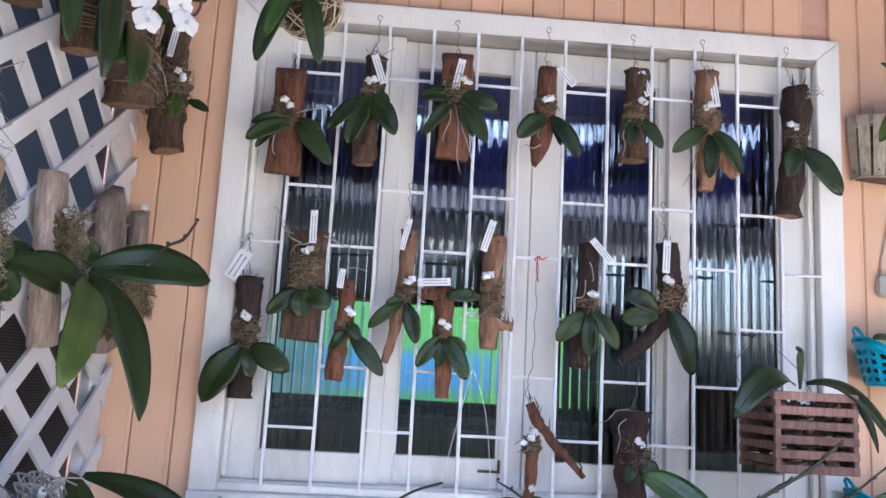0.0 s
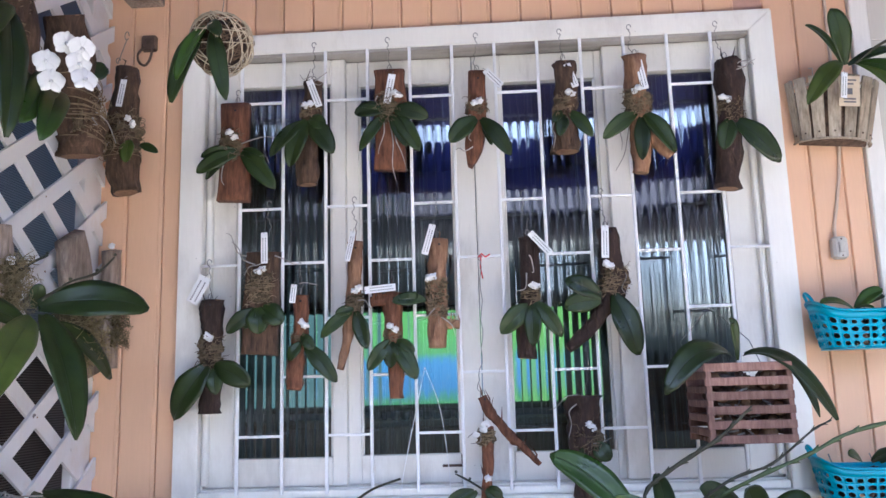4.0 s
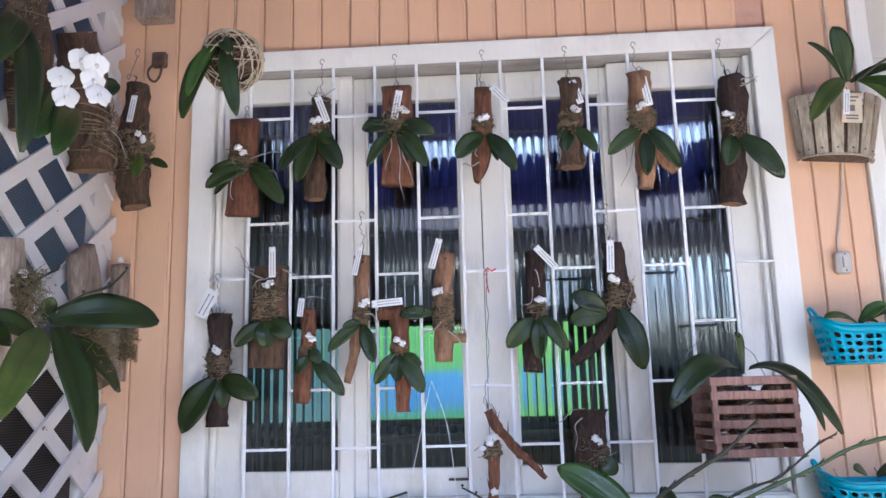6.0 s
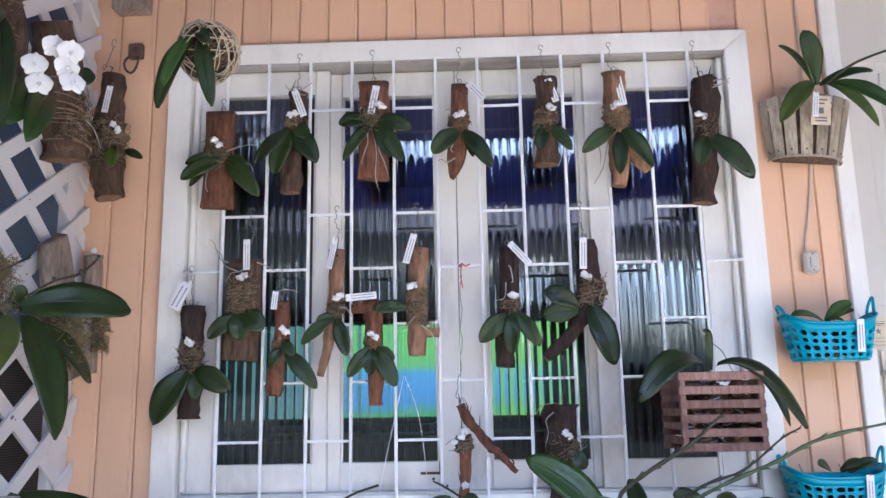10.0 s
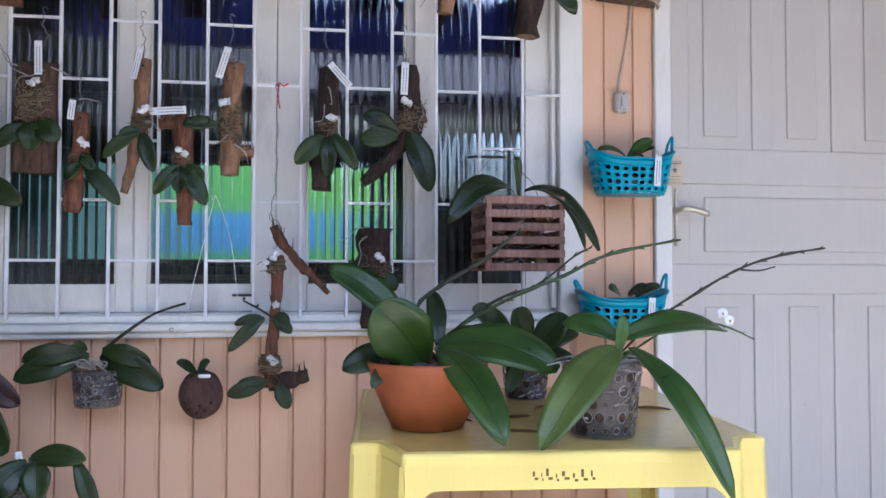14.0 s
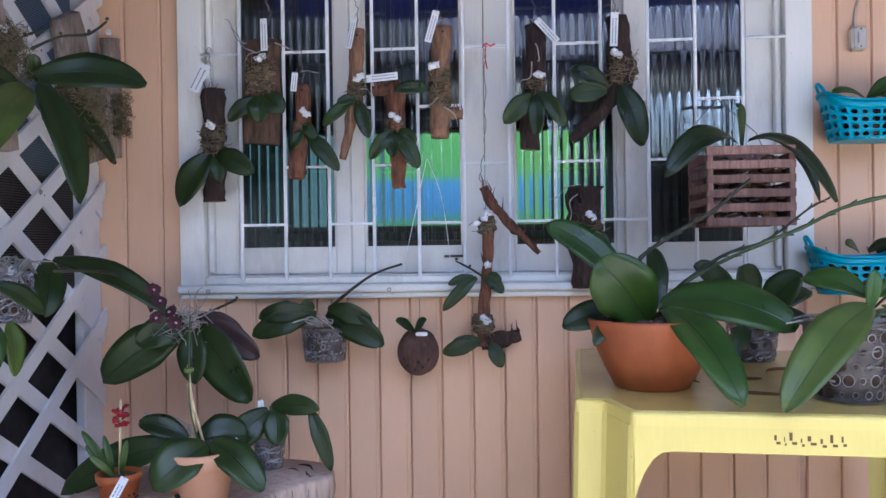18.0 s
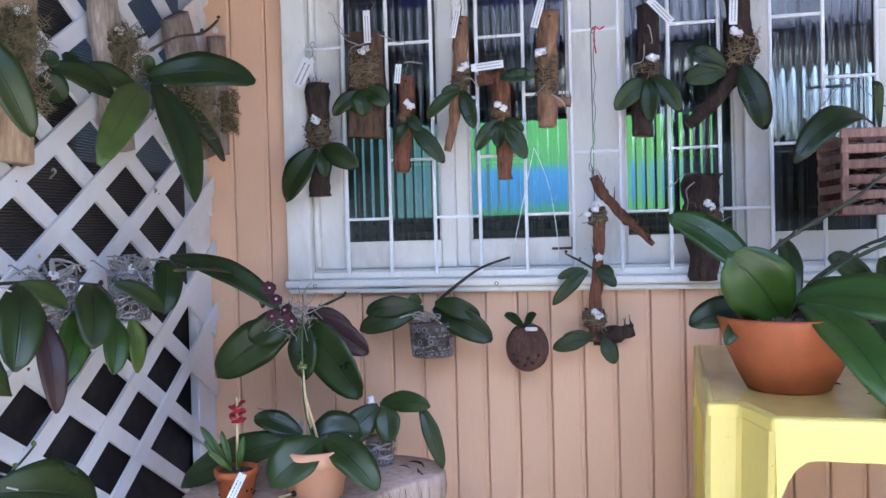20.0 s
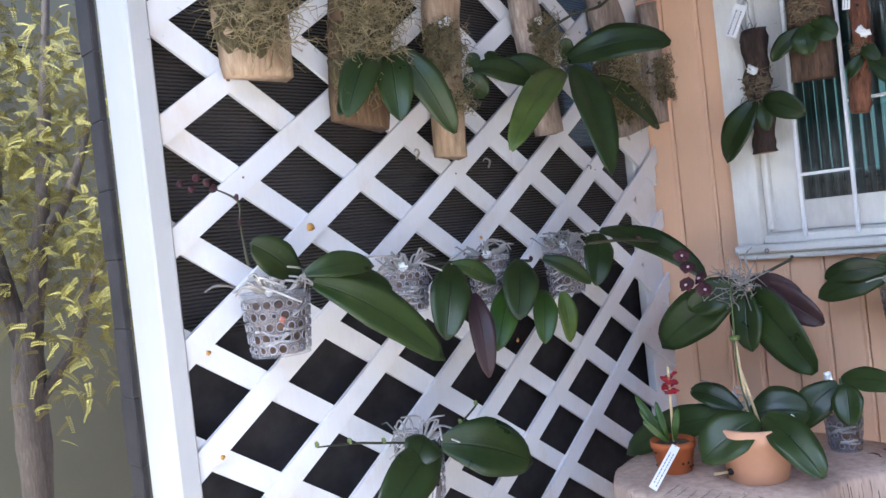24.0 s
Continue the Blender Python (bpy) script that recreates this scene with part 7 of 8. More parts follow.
# ---- yellow table ----
def table():
    m = Matrix.Translation((0.160, -0.700, 0)) @ Matrix.Rotation(radians(-5.0), 4, "Z")
    W, L, Z, B = 0.737, 0.660, 0.571, 0.095
    ob = thing("plastic_table", m @ Vector((W / 2, L / 2, 0)), "yellow moulded plastic table with a scuffed top", "table")
    OUT = [(0, 0), (0.052, 0), (0.088, -B), (0.650, -B), (0.686, 0), (W, 0), (W, L), (0, L)]

    def inset(d):
        """The outline moved inwards by d, corner by corner."""
        res = []
        for i, p in enumerate(OUT):
            a, c = Vector(OUT[i - 1]), Vector(OUT[(i + 1) % len(OUT)])
            p = Vector(p)
            e, f = (p - a).normalized(), (c - p).normalized()
            n1, n2 = Vector((-e.y, e.x)), Vector((-f.y, f.x))
            res.append(p + (n1 + n2) * (d / (1 + n1.dot(n2))))
        return res

    def prism(bm, lower, upper):
        lo = [bm.verts.new(m @ Vector(q)) for q in lower]
        hi = [bm.verts.new(m @ Vector(q)) for q in upper]
        k = len(lo)
        for i in range(k):
            bm.faces.new((lo[i], lo[(i + 1) % k], hi[(i + 1) % k], hi[i]))
        bm.faces.new(lo[::-1])
        bm.faces.new(hi)
    bm = bmesh.new()
    prism(bm, [(*p, Z - 0.022) for p in inset(0.0)], [(*p, Z) for p in inset(0.0)])
    bmesh.ops.bevel(bm, geom=[e for e in bm.edges if max(v.co.z for v in e.verts) > Z - 0.01], offset=0.007, segments=3, affect="EDGES", profile=0.5)
    bmesh.ops.recalc_face_normals(bm, faces=bm.faces)
    top = part("tabletop", bm, "yellow", ob, "", False)
    # Upper face set browner than the rest of the plastic.
    bm = bmesh.new()
    prism(bm, [(*p, Z - 0.001) for p in inset(0.012)], [(*p, Z + 0.0007) for p in inset(0.012)])
    part("worn_surface", bm, "brownish_top", top, "brownish yellow table surface", False)
    # aprons that sweep down into the legs
    for (ax, ay), (bx, by), iw in (((0.092, -B + 0.001), (0.646, -B + 0.001), (0, 1)), ((0.062, L - 0.001), (W - 0.062, L - 0.001), (0, -1)), ((0.001, 0.062), (0.001, L - 0.062), (1, 0)), ((W - 0.001, 0.062), (W - 0.001, L - 0.062), (-1, 0))):
        a, b, inward = Vector((ax, ay, 0)), Vector((bx, by, 0)), Vector((*iw, 0))
        bm = bmesh.new()
        rows = []
        for i in range(29):
            e = 0.5 - 0.5 * math.cos(math.pi * i / 28)
            p = a.lerp(b, e)
            q = min(e, 1 - e) * (b - a).length
            drop = 0.060 + 0.075 * max(0.0, 1 - q / 0.055) ** 2.4
            rows.append([bm.verts.new(m @ (p + inward * o - inward * (0.03 * dz) + Vector((0, 0, Z - dz)))) for o, dz in ((-0.0006, 0.0215), (0.007, 0.0215), (0.007, drop), (0.003, drop + 0.002), (-0.001, drop))])
        for r, q in zip(rows, rows[1:]):
            for j in range(5):
                bm.faces.new((r[j], r[(j + 1) % 5], q[(j + 1) % 5], q[j]))
        bm.faces.new(rows[0][::-1])
        bm.faces.new(rows[-1])
        bmesh.ops.recalc_face_normals(bm, faces=bm.faces)
        part("apron", bm, "yellow", ob, "", False)
    # folded legs: the front ones step back from the apron to the corner
    for cx, ux in ((0, 1), (W, -1)):
        for cy, uy, sec in ((0, 1, [(0, 0.062), (0, 0.008), (0.008, 0), (0.046, 0), (0.054, -0.006), (0.084, -0.089), (0.092, -B)]), (L, -1, [(0, 0.062), (0, 0.02), (0.02, 0), (0.062, 0)])):
            bm = bmesh.new()
            rows = []
            for z, k in ((Z - 0.0215, 1.0), (Z - 0.14, 0.985), (0.3, 0.90), (0.0, 0.78)):
                g = 0.03 * (Z - z)
                mid = Vector((0.03, 0.0 if uy > 0 else 0.03))
                pts = [mid + (Vector(q) - mid) * k for q in sec]
                inner = [q + Vector((0.006, 0.006)) for q in pts[::-1]]
                rows.append([bm.verts.new(m @ Vector((cx + ux * (q.x - g), cy + uy * (q.y - g), z))) for q in pts + inner])
            n = len(rows[0])
            for r, q in zip(rows, rows[1:]):
                for j in range(n):
                    bm.faces.new((r[j], r[(j + 1) % n], q[(j + 1) % n], q[j]))
            bm.faces.new(rows[0])
            bm.faces.new(rows[-1])
            bmesh.ops.recalc_face_normals(bm, faces=bm.faces)
            part("leg", bm, "yellow", ob, "", False)
    bm = bmesh.new()
    x = 0.30
    for w in (0.010, 0.004, 0.012, 0.006, 0.014, 0.010, 0.012, 0.008):
        z = Z - 0.038 - rng.uniform(0, 0.006)
        box(bm, (x, -B - 0.0016, z), (x + w * 0.35, -B + 0.0008, z + rng.uniform(0.006, 0.013)), 0, m)
        box(bm, (x + w * 0.3, -B - 0.0016, z - 0.006), (x + w * 0.9, -B + 0.0008, z - 0.002), 0, m)
        x += w + 0.004
    tagged(part("worn_print", bm, "brown_print", ob, "worn brown print on the apron", False), kind="stuff")
    bm = bmesh.new()
    for cx, cy, rx, a0, a1 in ((0.16, 0.16, 0.05, 20, 150), (0.34, 0.12, 0.06, 200, 300), (0.60, 0.26, 0.05, 30, 120), (0.45, 0.30, 0.05, 90, 190), (0.30, 0.25, 0.04, 250, 340)):
        pts = [m @ Vector((cx + rx * 1.5 * math.cos(radians(a)), cy + rx * math.sin(radians(a)), Z + 0.001)) for a in range(a0, a1, 10)]
        tube(bm, pts, [0.0055 * math.sin(math.pi * (i + 0.5) / len(pts)) + 0.001 for i in range(len(pts))], 6, 0, 0.15)
    tagged(part("worn_print", bm, "brown_print", ob, "worn brown ornament on the top", False), kind="stuff")


table()


def bowl_plant():
    c = (0.311, -0.580, 0.5712)
    ob = thing("terracotta_bowl_orchid", c, "orchid with broad glossy leaves in a terracotta bowl", "potted orchid")
    prof = [(0.060, 0), (0.068, 0.004), (0.084, 0.034), (0.102, 0.076), (0.1125, 0.110), (0.116, 0.123), (0.113, 0.127), (0.106, 0.123), (0.100, 0.10)]
    part("bowl", lathe(bmesh.new(), prof, c, 36), "terracotta", ob, "plain terracotta bowl")
    bm = bmesh.new()
    for i in range(50):
        a, q = rng.uniform(0, 6.28), math.sqrt(rng.random()) * 0.093
        clump(bm, (c[0] + q * math.cos(a), c[1] + q * math.sin(a), c[2] + 0.116 + rng.uniform(-0.004, 0.006)), 0.013, Vector((0, 0, 0.3)), i)
    tagged(part("bark_mix", bm, "chips", ob), kind="stuff")
    N = Vector((0, -0.75, 0.65)).normalized()
    add_leaves(ob, [((0.300, -0.60, 0.690), (0.205, -0.66, 0.805), 0.122, "m")], Vector((-0.05, -1, 0.12)))
    add_leaves(ob, [((0.29, -0.53, 0.735), (0.125, -0.50, 0.872), 0.068, "m"),
                    ((0.26, -0.55, 0.70), (0.150, -0.58, 0.68), 0.062, "d"), ((0.330, -0.61, 0.715), (0.404, -0.825, 0.584), 0.078, "m"),
                    ((0.335, -0.56, 0.722), (0.549, -0.64, 0.681), 0.110, "m"), ((0.345, -0.50, 0.71), (0.341, -0.42, 0.825), 0.044, "d"),
                    ((0.232, -0.61, 0.69), (0.20, -0.645, 0.655), 0.028, "d"), ((0.33, -0.55, 0.71), (0.46, -0.50, 0.74), 0.05, "d")], N)
    for mat, pts in (("stem", [(0.31, -0.55, 0.70, 0.005), (0.30, -0.5, 0.793, 0.005), (0.359, -0.5, 0.844, 0.005), (0.441, -0.5, 0.892, 0.005), (0.514, -0.5, 0.954, 0.003)]),
                     ("green_stem", [(0.33, -0.54, 0.70, 0.004), (0.398, -0.48, 0.757, 0.004), (0.492, -0.48, 0.809, 0.0045), (0.613, -0.48, 0.858, 0.005), (0.712, -0.48, 0.903, 0.005), (0.87, -0.48, 0.934, 0.003)]),
                     ("stem", [(0.34, -0.52, 0.70, 0.004), (0.388, -0.42, 0.74, 0.004), (0.487, -0.4, 0.806, 0.004), (0.575, -0.4, 0.837, 0.0035), (0.660, -0.4, 0.90, 0.003), (0.70, -0.4, 0.92, 0.002)])):
        P = smooth_path(pts, 5)
        st = part("flower_stem", tube(bmesh.new(), P, [p[3] * (0.72 + 0.22 * (i % 3 == 0)) for i, p in enumerate(P)], 7, 0.3), mat, ob)
        add_nodes(st, P, mat)


def clear_pot_plant():
    c = (0.612, -0.700, 0.5712)
    ob = thing("clear_pot_orchid", c, "orchid with long arching leaves in a clear pierced pot", "potted orchid")
    ring_pot(ob, c, 0.058, 0.071, 0.135, nv=5)
    loose_roots(ob, (c[0], c[1], c[2] + 0.12), 0.062, 18, 0.02)
    N = Vector((0, -0.7, 0.7)).normalized()
    add_leaves(ob, [((0.640, -0.71, 0.725), (0.452, -0.862, 0.584), 0.082, "l"), ((0.650, -0.68, 0.740), (0.565, -0.62, 0.768), 0.058, "m"),
                    ((0.650, -0.69, 0.742), (0.870, -0.67, 0.752), 0.066, "m"), ((0.660, -0.72, 0.728), (0.738, -0.938, 0.512), 0.053, "m"),
                    ((0.66, -0.66, 0.70), (0.760, -0.59, 0.666), 0.042, "m"), ((0.70, -0.64, 0.70), (0.789, -0.6, 0.609), 0.018, "d"),
                    ((0.640, -0.71, 0.715), (0.655, -0.70, 0.785), 0.026, "m")], N)
    for mat, pts in (("stem", [(0.64, -0.68, 0.70, 0.003), (0.752, -0.59, 0.761, 0.003), (0.811, -0.59, 0.799, 0.0035), (0.933, -0.59, 0.867, 0.0035), (1.032, -0.59, 0.899, 0.0035), (1.132, -0.59, 0.914, 0.0025)]),
                     ("green_stem", [(0.64, -0.70, 0.70, 0.003), (0.76, -0.65, 0.754, 0.0028), (0.852, -0.65, 0.767, 0.0026), (0.939, -0.65, 0.735, 0.002)])):
        P = smooth_path(pts, 5)
        st = part("flower_stem", tube(bmesh.new(), P, [p[3] * (0.72 + 0.22 * (i % 3 == 0)) for i, p in enumerate(P)], 7, 0.3), mat, ob)
        add_nodes(st, P, mat)
    twig = smooth_path([(0.945, -0.59, 0.870, 0.0022), (0.985, -0.595, 0.868, 0.0018), (1.015, -0.60, 0.876, 0.0014)], 3)
    part("flower_stem", tube(bmesh.new(), twig, [p[3] for p in twig], 6, 0.3), "stem", ob)
    for dx in (0, 0.014):
        flower(ob, (0.877 + dx, -0.645, 0.785 - dx), 0.011, N_WALL, "petal", "lip")


def back_pot_plant():
    c = (0.585, -0.262, 0.5712)
    ob = thing("shallow_pot_orchid", c, "dark-leaved orchid in a low clear pot behind the bowl", "potted orchid")
    ring_pot(ob, c, 0.046, 0.055, 0.085, nv=3)
    add_leaves(ob, [((0.56, -0.27, 0.67), (0.448, -0.32, 0.785), 0.074, "d"), ((0.58, -0.27, 0.68), (0.545, -0.32, 0.782), 0.078, "d"),
                    ((0.60, -0.27, 0.67), (0.672, -0.32, 0.763), 0.078, "d"), ((0.60, -0.28, 0.67), (0.69, -0.33, 0.655), 0.052, "d"),
                    ((0.56, -0.30, 0.65), (0.52, -0.36, 0.60), 0.04, "d"), ((0.6, -0.25, 0.67), (0.72, -0.24, 0.72), 0.06, "d")], Vector((0, -0.8, 0.6)))


bowl_plant()
clear_pot_plant()
back_pot_plant()


# ---- live-edge stool with pots ----
def stool():
    z1, th = 0.330, 0.082
    c = Vector((-0.60, -0.42, 0))
    ob = thing("log_stool", (c.x, c.y, 0), "pale live-edge log slice stool with cracked rim", "stool")
    OUT = [(-0.845, -0.575), (-0.80, -0.645), (-0.735, -0.680), (-0.645, -0.684), (-0.555, -0.664), (-0.49, -0.634), (-0.455, -0.59), (-0.448, -0.52), (-0.437, -0.458),
           (-0.405, -0.405), (-0.355, -0.345), (-0.343, -0.295), (-0.370, -0.236), (-0.42, -0.203), (-0.52, -0.178), (-0.64, -0.165), (-0.75, -0.20), (-0.83, -0.31), (-0.862, -0.45)]
    P = smooth_path(OUT + [OUT[0]], 5)[:-1]
    bm = bmesh.new()
    rings = []
    for z, k in ((z1 - th, 0.955), (z1 - th + 0.012, 0.985), (z1 - 0.03, 1.0), (z1 - 0.008, 0.995), (z1, 0.975), (z1 + 0.0006, 0.5)):
        ring = []
        for i, (x, y) in enumerate(P):
            j = 1 + 0.008 * noise.noise(Vector((x * 60, y * 60, z * 8)))
            ring.append(bm.verts.new((c.x + (x - c.x) * k * j, c.y + (y - c.y) * k * j, z)))
        rings.append(ring)
    n = len(P)
    for a, b in zip(rings, rings[1:]):
        for i in range(n):
            bm.faces.new((a[i], a[(i + 1) % n], b[(i + 1) % n], b[i]))
    bm.faces.new(rings[0][::-1])
    bm.faces.new(rings[-1])
    seat = part("seat", bm, "log_seat", ob)
    bm = bmesh.new()
    for i in range(0, n, 1):
        x, y = P[i]
        weathered = -0.46 < x < -0.37 and y < -0.3
        for _ in range(1 if weathered or rng.random() < 0.16 else 0):
            f = rng.random()
            x, y = P[i][0] * (1 - f) + P[(i + 1) % n][0] * f, P[i][1] * (1 - f) + P[(i + 1) % n][1] * f
            d = Vector((x - c.x, y - c.y, 0)).normalized()
            p = Vector((x, y, 0)) - d * 0.001
            top = z1 - rng.uniform(0.004, 0.03)
            w = rng.uniform(0.0004, 0.0009)
            tube(bm, [p + Vector((0, 0, top)), p + Vector((0.002, 0, top - 0.02)), p + Vector((0, 0.001, top - rng.uniform(0.03, 0.055)))], [w, w, 0.0003], 4)
    tagged(part("rim_cracks", bm, "bark", seat, "dark drying cracks in the rim"), kind="stuff")
    for pts, w in (([(-0.395, -0.29), (-0.41, -0.26), (-0.44, -0.245)], 0.006), ([(-0.385, -0.345), (-0.40, -0.325), (-0.408, -0.30)], 0.005), ([(-0.425, -0.30), (-0.438, -0.285), (-0.455, -0.283)], 0.003), ([(-0.53, -0.60), (-0.51, -0.615), (-0.50, -0.64)], 0.0008), ([(-0.56, -0.59), (-0.545, -0.62), (-0.54, -0.655)], 0.0007), *[([(-0.68 + 0.022 * k, -0.60 - 0.01 * (k % 3)), (-0.675 + 0.022 * k, -0.64), (-0.672 + 0.021 * k, -0.672 + 0.004 * k)], 0.0004) for k in range(8)]):
        q = [(x, y, z1 + 0.0004, 0) for x, y in pts]
        P2 = smooth_path(q, 5)
        bm = tube(bmesh.new(), [(x + 0.0014 * math.sin(i * 2.3), y + 0.0012 * math.cos(i * 1.7), z) for i, (x, y, z, _) in enumerate(P2)], [w * math.sin(math.pi * (i + 0.4) / len(P2)) + 0.0002 for i in range(len(P2))], 5, 0, 0.3)
        part("crack", bm, "dark", seat, "dark drying crack in the seat")
    for x, y in ((-0.74, -0.57), (-0.42, -0.32), (-0.70, -0.28)):
        o = (Vector((x, y, 0)) - c) * 0.22
        part("leg", tube(bmesh.new(), [(x, y, z1 - th - 0.0005), (x + o.x * 0.5, y + o.y * 0.5, 0.13), (x + o.x, y + o.y, 0)], [0.032, 0.034, 0.032], 14, 0.12, 1, x), "log_seat", ob)


stool()


def small_red_pot():
    c = (-0.728, -0.535, 0.3306)
    ob = thing("small_terracotta_pot", c, "small terracotta pot with a crimson-flowered plant", "potted plant")
    part("pot", lathe(bmesh.new(), [(0.029, 0), (0.032, 0.002), (0.040, 0.048), (0.043, 0.049), (0.044, 0.062), (0.041, 0.063), (0.037, 0.052)], c, 30), "terracotta", ob)
    for i in range(14):
        a, z = i * 2.4, 0.012 + 0.010 * (i % 4)
        r = 0.032 + 0.008 * z / 0.05
        q = Vector((c[0] + r * math.cos(a), c[1] + r * math.sin(a), c[2] + z))
        part("spot", white_bit_small(q), "dark", ob)
    part("soil", lathe(bmesh.new(), [(0.036, 0.050), (0.034, 0.055), (0.01, 0.057)], c, 20), "chips", ob)
    add_leaves(ob, [((-0.745, -0.53, 0.385), (-0.800, -0.54, 0.476), 0.018, "m"), ((-0.740, -0.53, 0.386), (-0.760, -0.53, 0.465), 0.015, "m"), ((-0.748, -0.53, 0.385), (-0.79, -0.545, 0.448), 0.015, "m"),
                    ((-0.725, -0.53, 0.387), (-0.712, -0.53, 0.455), 0.015, "m"), ((-0.735, -0.54, 0.386), (-0.775, -0.56, 0.43), 0.014, "l")], Vector((0.3, -0.9, 0.2)).normalized())
    st = part("stake", tube(bmesh.new(), [(-0.728, -0.53, 0.38), (-0.724, -0.53, 0.537)], 0.003, 7), "stake", ob, "pale wooden stake")
    for i in range(18):
        a, up = i * 2.4, 0.0065 * (i // 3)
        b0 = Vector((-0.724 + 0.003 * math.cos(a), -0.53 + 0.003 * math.sin(a), 0.483 + up))
        tip = b0 + Vector((0.014 * math.cos(a), 0.014 * math.sin(a), 0.008 - 0.012 * (i % 2)))
        part("bract", leaf_mesh(b0, tip, 0.019, Vector((math.cos(a) * 0.3, math.sin(a) * 0.3, 0.9)).normalized()), "crimson", ob, "crimson bract")
    name_tag(ob, (-0.692, -0.582, 0.396), (-0.700, -0.664, 0.336), 0.016, Vector((0.4, -0.9, 0.1)).normalized())


def big_pot():
    c = (-0.572, -0.505, 0.3306)
    ob = thing("terracotta_pot_orchid", c, "tan terracotta pot with a staked broad-leaved orchid", "potted orchid")
    part("pot", lathe(bmesh.new(), [(0.050, 0), (0.054, 0.003), (0.065, 0.070), (0.071, 0.072), (0.073, 0.101), (0.069, 0.103), (0.062, 0.086)], c, 36), "terra_pale", ob)
    part("soil", lathe(bmesh.new(), [(0.063, 0.084), (0.060, 0.092), (0.02, 0.093)], c, 20), "chips", ob)
    part("drain_hole", tube(bmesh.new(), [(-0.597, -0.552, 0.352), (-0.599, -0.5605, 0.352)], 0.006, 10), "black", ob)
    part("peg", tube(bmesh.new(), [(-0.599, -0.553, 0.351), (-0.623, -0.575, 0.349)], 0.003, 6), "stake", ob)
    N = Vector((0.2, -0.8, 0.5)).normalized()
    add_leaves(ob, [((-0.550, -0.53, 0.446), (-0.628, -0.600, 0.378), 0.098, "d"), ((-0.545, -0.51, 0.450), (-0.425, -0.57, 0.368), 0.074, "d"),
                    ((-0.60, -0.46, 0.43), (-0.50, -0.42, 0.44), 0.095, "d"), ((-0.62, -0.45, 0.43), (-0.89, -0.46, 0.325), 0.075, "d"),
                    ((-0.62, -0.45, 0.44), (-0.72, -0.46, 0.475), 0.055, "d")], N)
    for a, b in (((-0.585, -0.49, 0.42), (-0.600, -0.49, 0.600)), ((-0.565, -0.49, 0.42), (-0.602, -0.49, 0.560))):
        part("stake", tube(bmesh.new(), [a, b], 0.0028, 7), "stake", ob, "bamboo stake")
    P = smooth_path([(-0.575, -0.49, 0.42, 0.002), (-0.597, -0.492, 0.52, 0.002), (-0.596, -0.492, 0.66, 0.0018), (-0.59, -0.50, 0.70, 0.0015)], 4)
    part("flower_stem", tube(bmesh.new(), P, [p[3] for p in P], 6), "green_stem", ob)
    part("clip", boxed((-0.607, -0.498, 0.585), (-0.590, -0.484, 0.594), 0.002), "bud", ob, "green plastic clip")
    name_tag(ob, (-0.502, -0.51, 0.430), (-0.488, -0.512, 0.452), 0.02, N)


def stool_glass_pot():
    c = (-0.500, -0.270, 0.3306)
    ob = thing("small_clear_pot_orchid", c, "small clear pot with an arching orchid on the stool", "potted orchid")
    ring_pot(ob, c, 0.030, 0.036, 0.075, nv=3, nu=10, mat="clear_pale")
    add_leaves(ob, [((-0.495, -0.29, 0.465), (-0.575, -0.335, 0.378), 0.072, "d"), ((-0.487, -0.29, 0.475), (-0.370, -0.325, 0.475), 0.050, "d"),
                    ((-0.395, -0.31, 0.472), (-0.346, -0.32, 0.338), 0.040, "d"), ((-0.475, -0.30, 0.469), (-0.464, -0.33, 0.395), 0.062, "d")], Vector((0.2, -0.9, 0.3)).normalized())
    part("stalk", tube(bmesh.new(), [(-0.5, -0.27, 0.40), (-0.49, -0.285, 0.475)], 0.005, 6), "green_stem", ob)
    part("fastening", white_bit((-0.515, -0.29, 0.480), 3.0), "white", ob)


def corner_pot():
    c = (-0.70, -0.335, 0.3306)
    ob = thing("grey_root_pot", c, "small dark pot full of grey roots on the stool", "potted plant")
    ring_pot(ob, c, 0.030, 0.038, 0.07, nv=3, nu=10)
    loose_roots(ob, (c[0], c[1], c[2] + 0.065), 0.04, 24, 0.06, "root")


small_red_pot()
big_pot()
stool_glass_pot()
corner_pot()

# rust stains on lattice nails
for y, z in ((-1.124, 0.882), (-1.339, 0.70), (-1.335, 0.535), (-0.70, 0.83), (-0.62, 0.60)):
    q = thing("nail_stain", (LX + 0.0006, y, z), "small rusty nail stain on the lattice", "nail")
    part("stain", tube(bmesh.new(), [(LX - 0.0002, y, z), (LX + 0.0008, y, z)], 0.008 if z > 0.85 else 0.004, 9, 0.5, 1, y * 9), "rust", q)

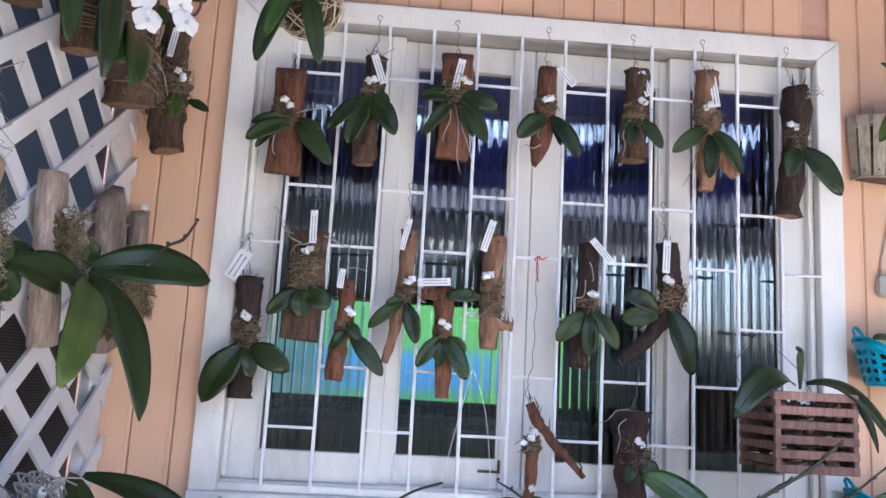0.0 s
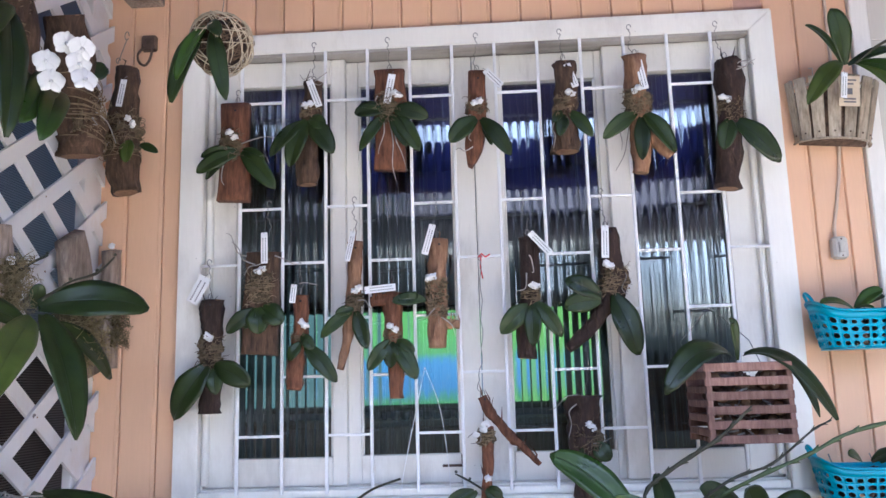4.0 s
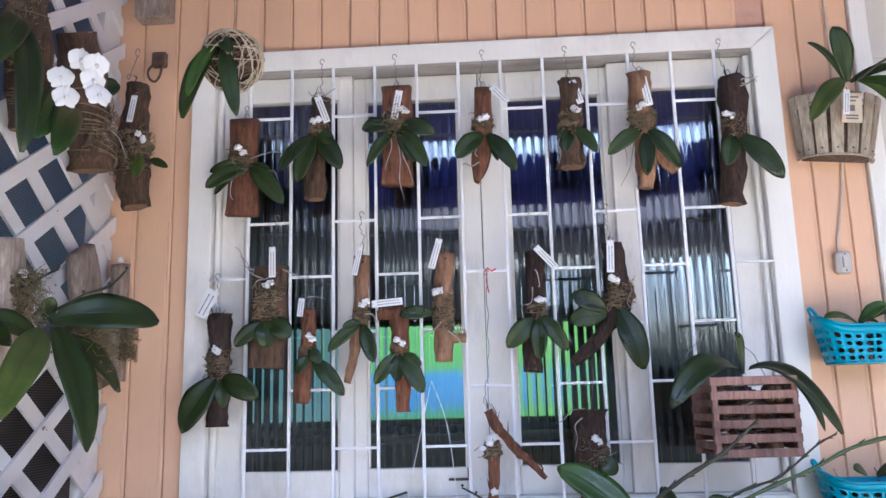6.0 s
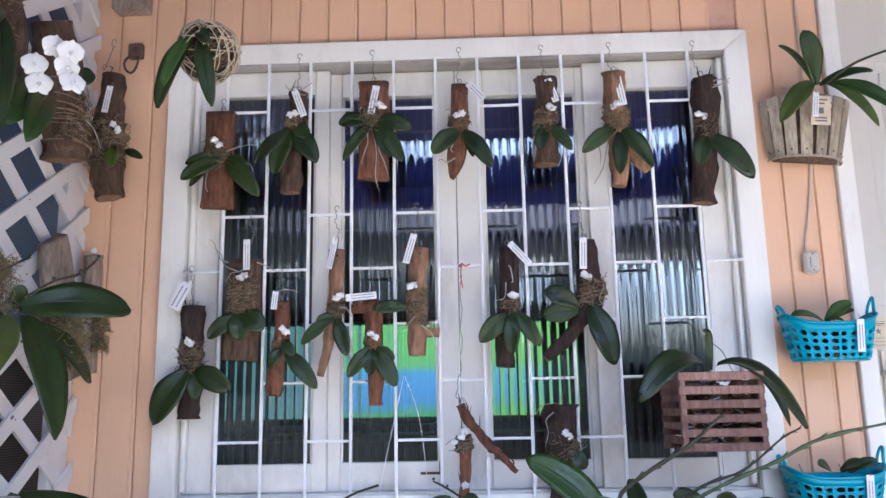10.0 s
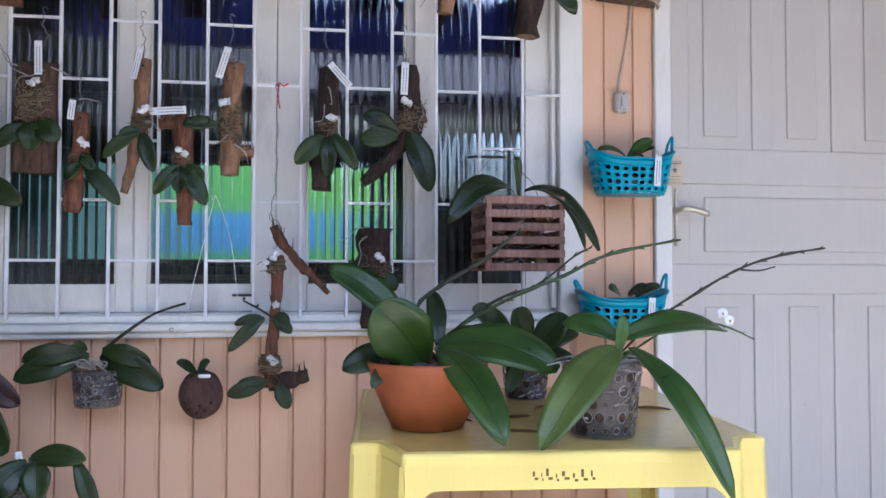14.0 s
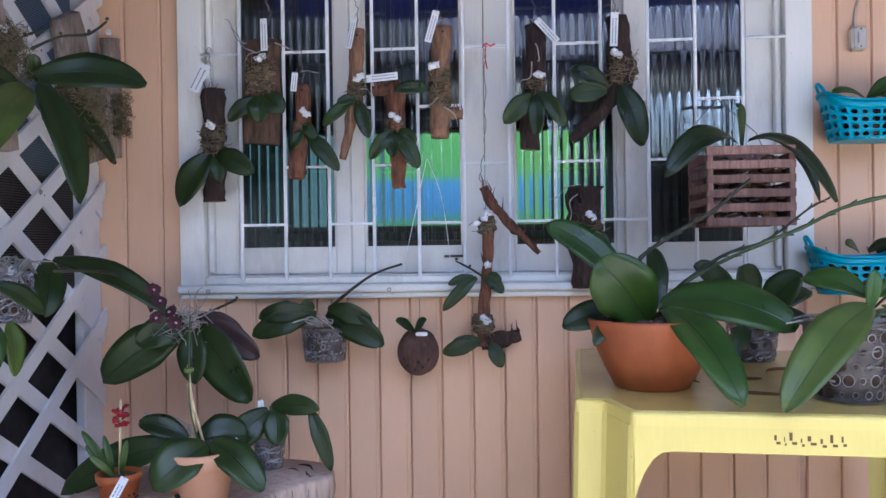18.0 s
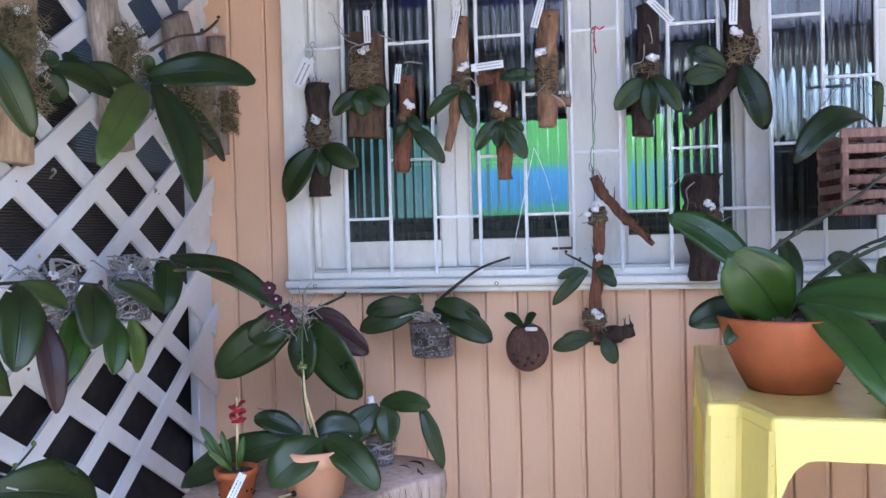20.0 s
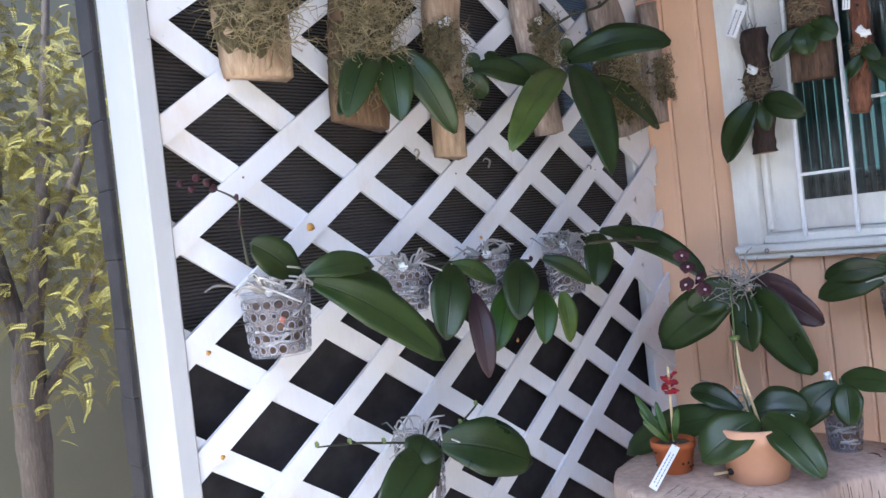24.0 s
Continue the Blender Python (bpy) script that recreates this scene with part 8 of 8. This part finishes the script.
# ---- wall boards, one by one ----
def board_mesh(width, lo, hi, name):
    """A tongue-and-groove board with eased edges and a small bead."""
    w = width / 2 - 0.0008
    prof = [(-w, 0.012), (-w, 0.004), (-w + 0.003, 0.0), (w - 0.012, 0.0), (w - 0.0105, 0.0012), (w - 0.009, 0.0003), (w - 0.004, -0.0004), (w - 0.001, 0.0018), (w, 0.012)]
    bm = bmesh.new()
    a = [bm.verts.new((x, y, lo)) for x, y in prof]
    b = [bm.verts.new((x, y, hi)) for x, y in prof]
    for i in range(len(prof) - 1):
        bm.faces.new((a[i], a[i + 1], b[i + 1], b[i]))
    bm.faces.new(a[::-1])
    bm.faces.new(b)
    bm.faces.new((a[0], b[0], b[-1], a[-1]))
    me = bpy.data.meshes.new(name)
    bm.normal_update()
    bm.to_mesh(me)
    bm.free()
    me.materials.append(M["peach"])
    return me


MESHES = {}


def board(x0, x1, lo, hi):
    key = (round(x1 - x0, 4), lo, hi)
    if key not in MESHES:
        MESHES[key] = board_mesh(x1 - x0, lo, hi, "board")
    ob = new("board", MESHES[key])
    ob.parent = wall
    ob.location = Vector(((x0 + x1) / 2, 0.026, 0)) - Vector((0, 0.05, 0))


EDGES = [PHASE - 10 * BOARD - 0.101 * k for k in range(8, 0, -1)] + [PHASE + k * BOARD for k in range(-10, 10)]
for a, b in zip(EDGES, EDGES[1:]):
    if b < -TRIM_X + 0.06 and a >= BOARD_LEFT:
        board(a, min(b, -0.79), 0.0, TOP)
    elif a < 0.80 and b > -0.9 and min(b, 0.802) - max(a, -0.79) > 0.02:
        board(max(a, -0.79), min(b, 0.802), 1.97, TOP)
EDGES = [LOW_PHASE + k * LOW_BOARD for k in range(-10, 12)]
for a, b in zip(EDGES, EDGES[1:]):
    lo_x, hi_x = max(a, -0.79), min(b, 0.802)
    if hi_x - lo_x > 0.02:
        board(lo_x, hi_x, 0.0, 0.715)
for a, b in ((0.802, 0.886), (0.886, 0.970), (0.970, 1.029)):
    board(a, b, 0.0, TOP)
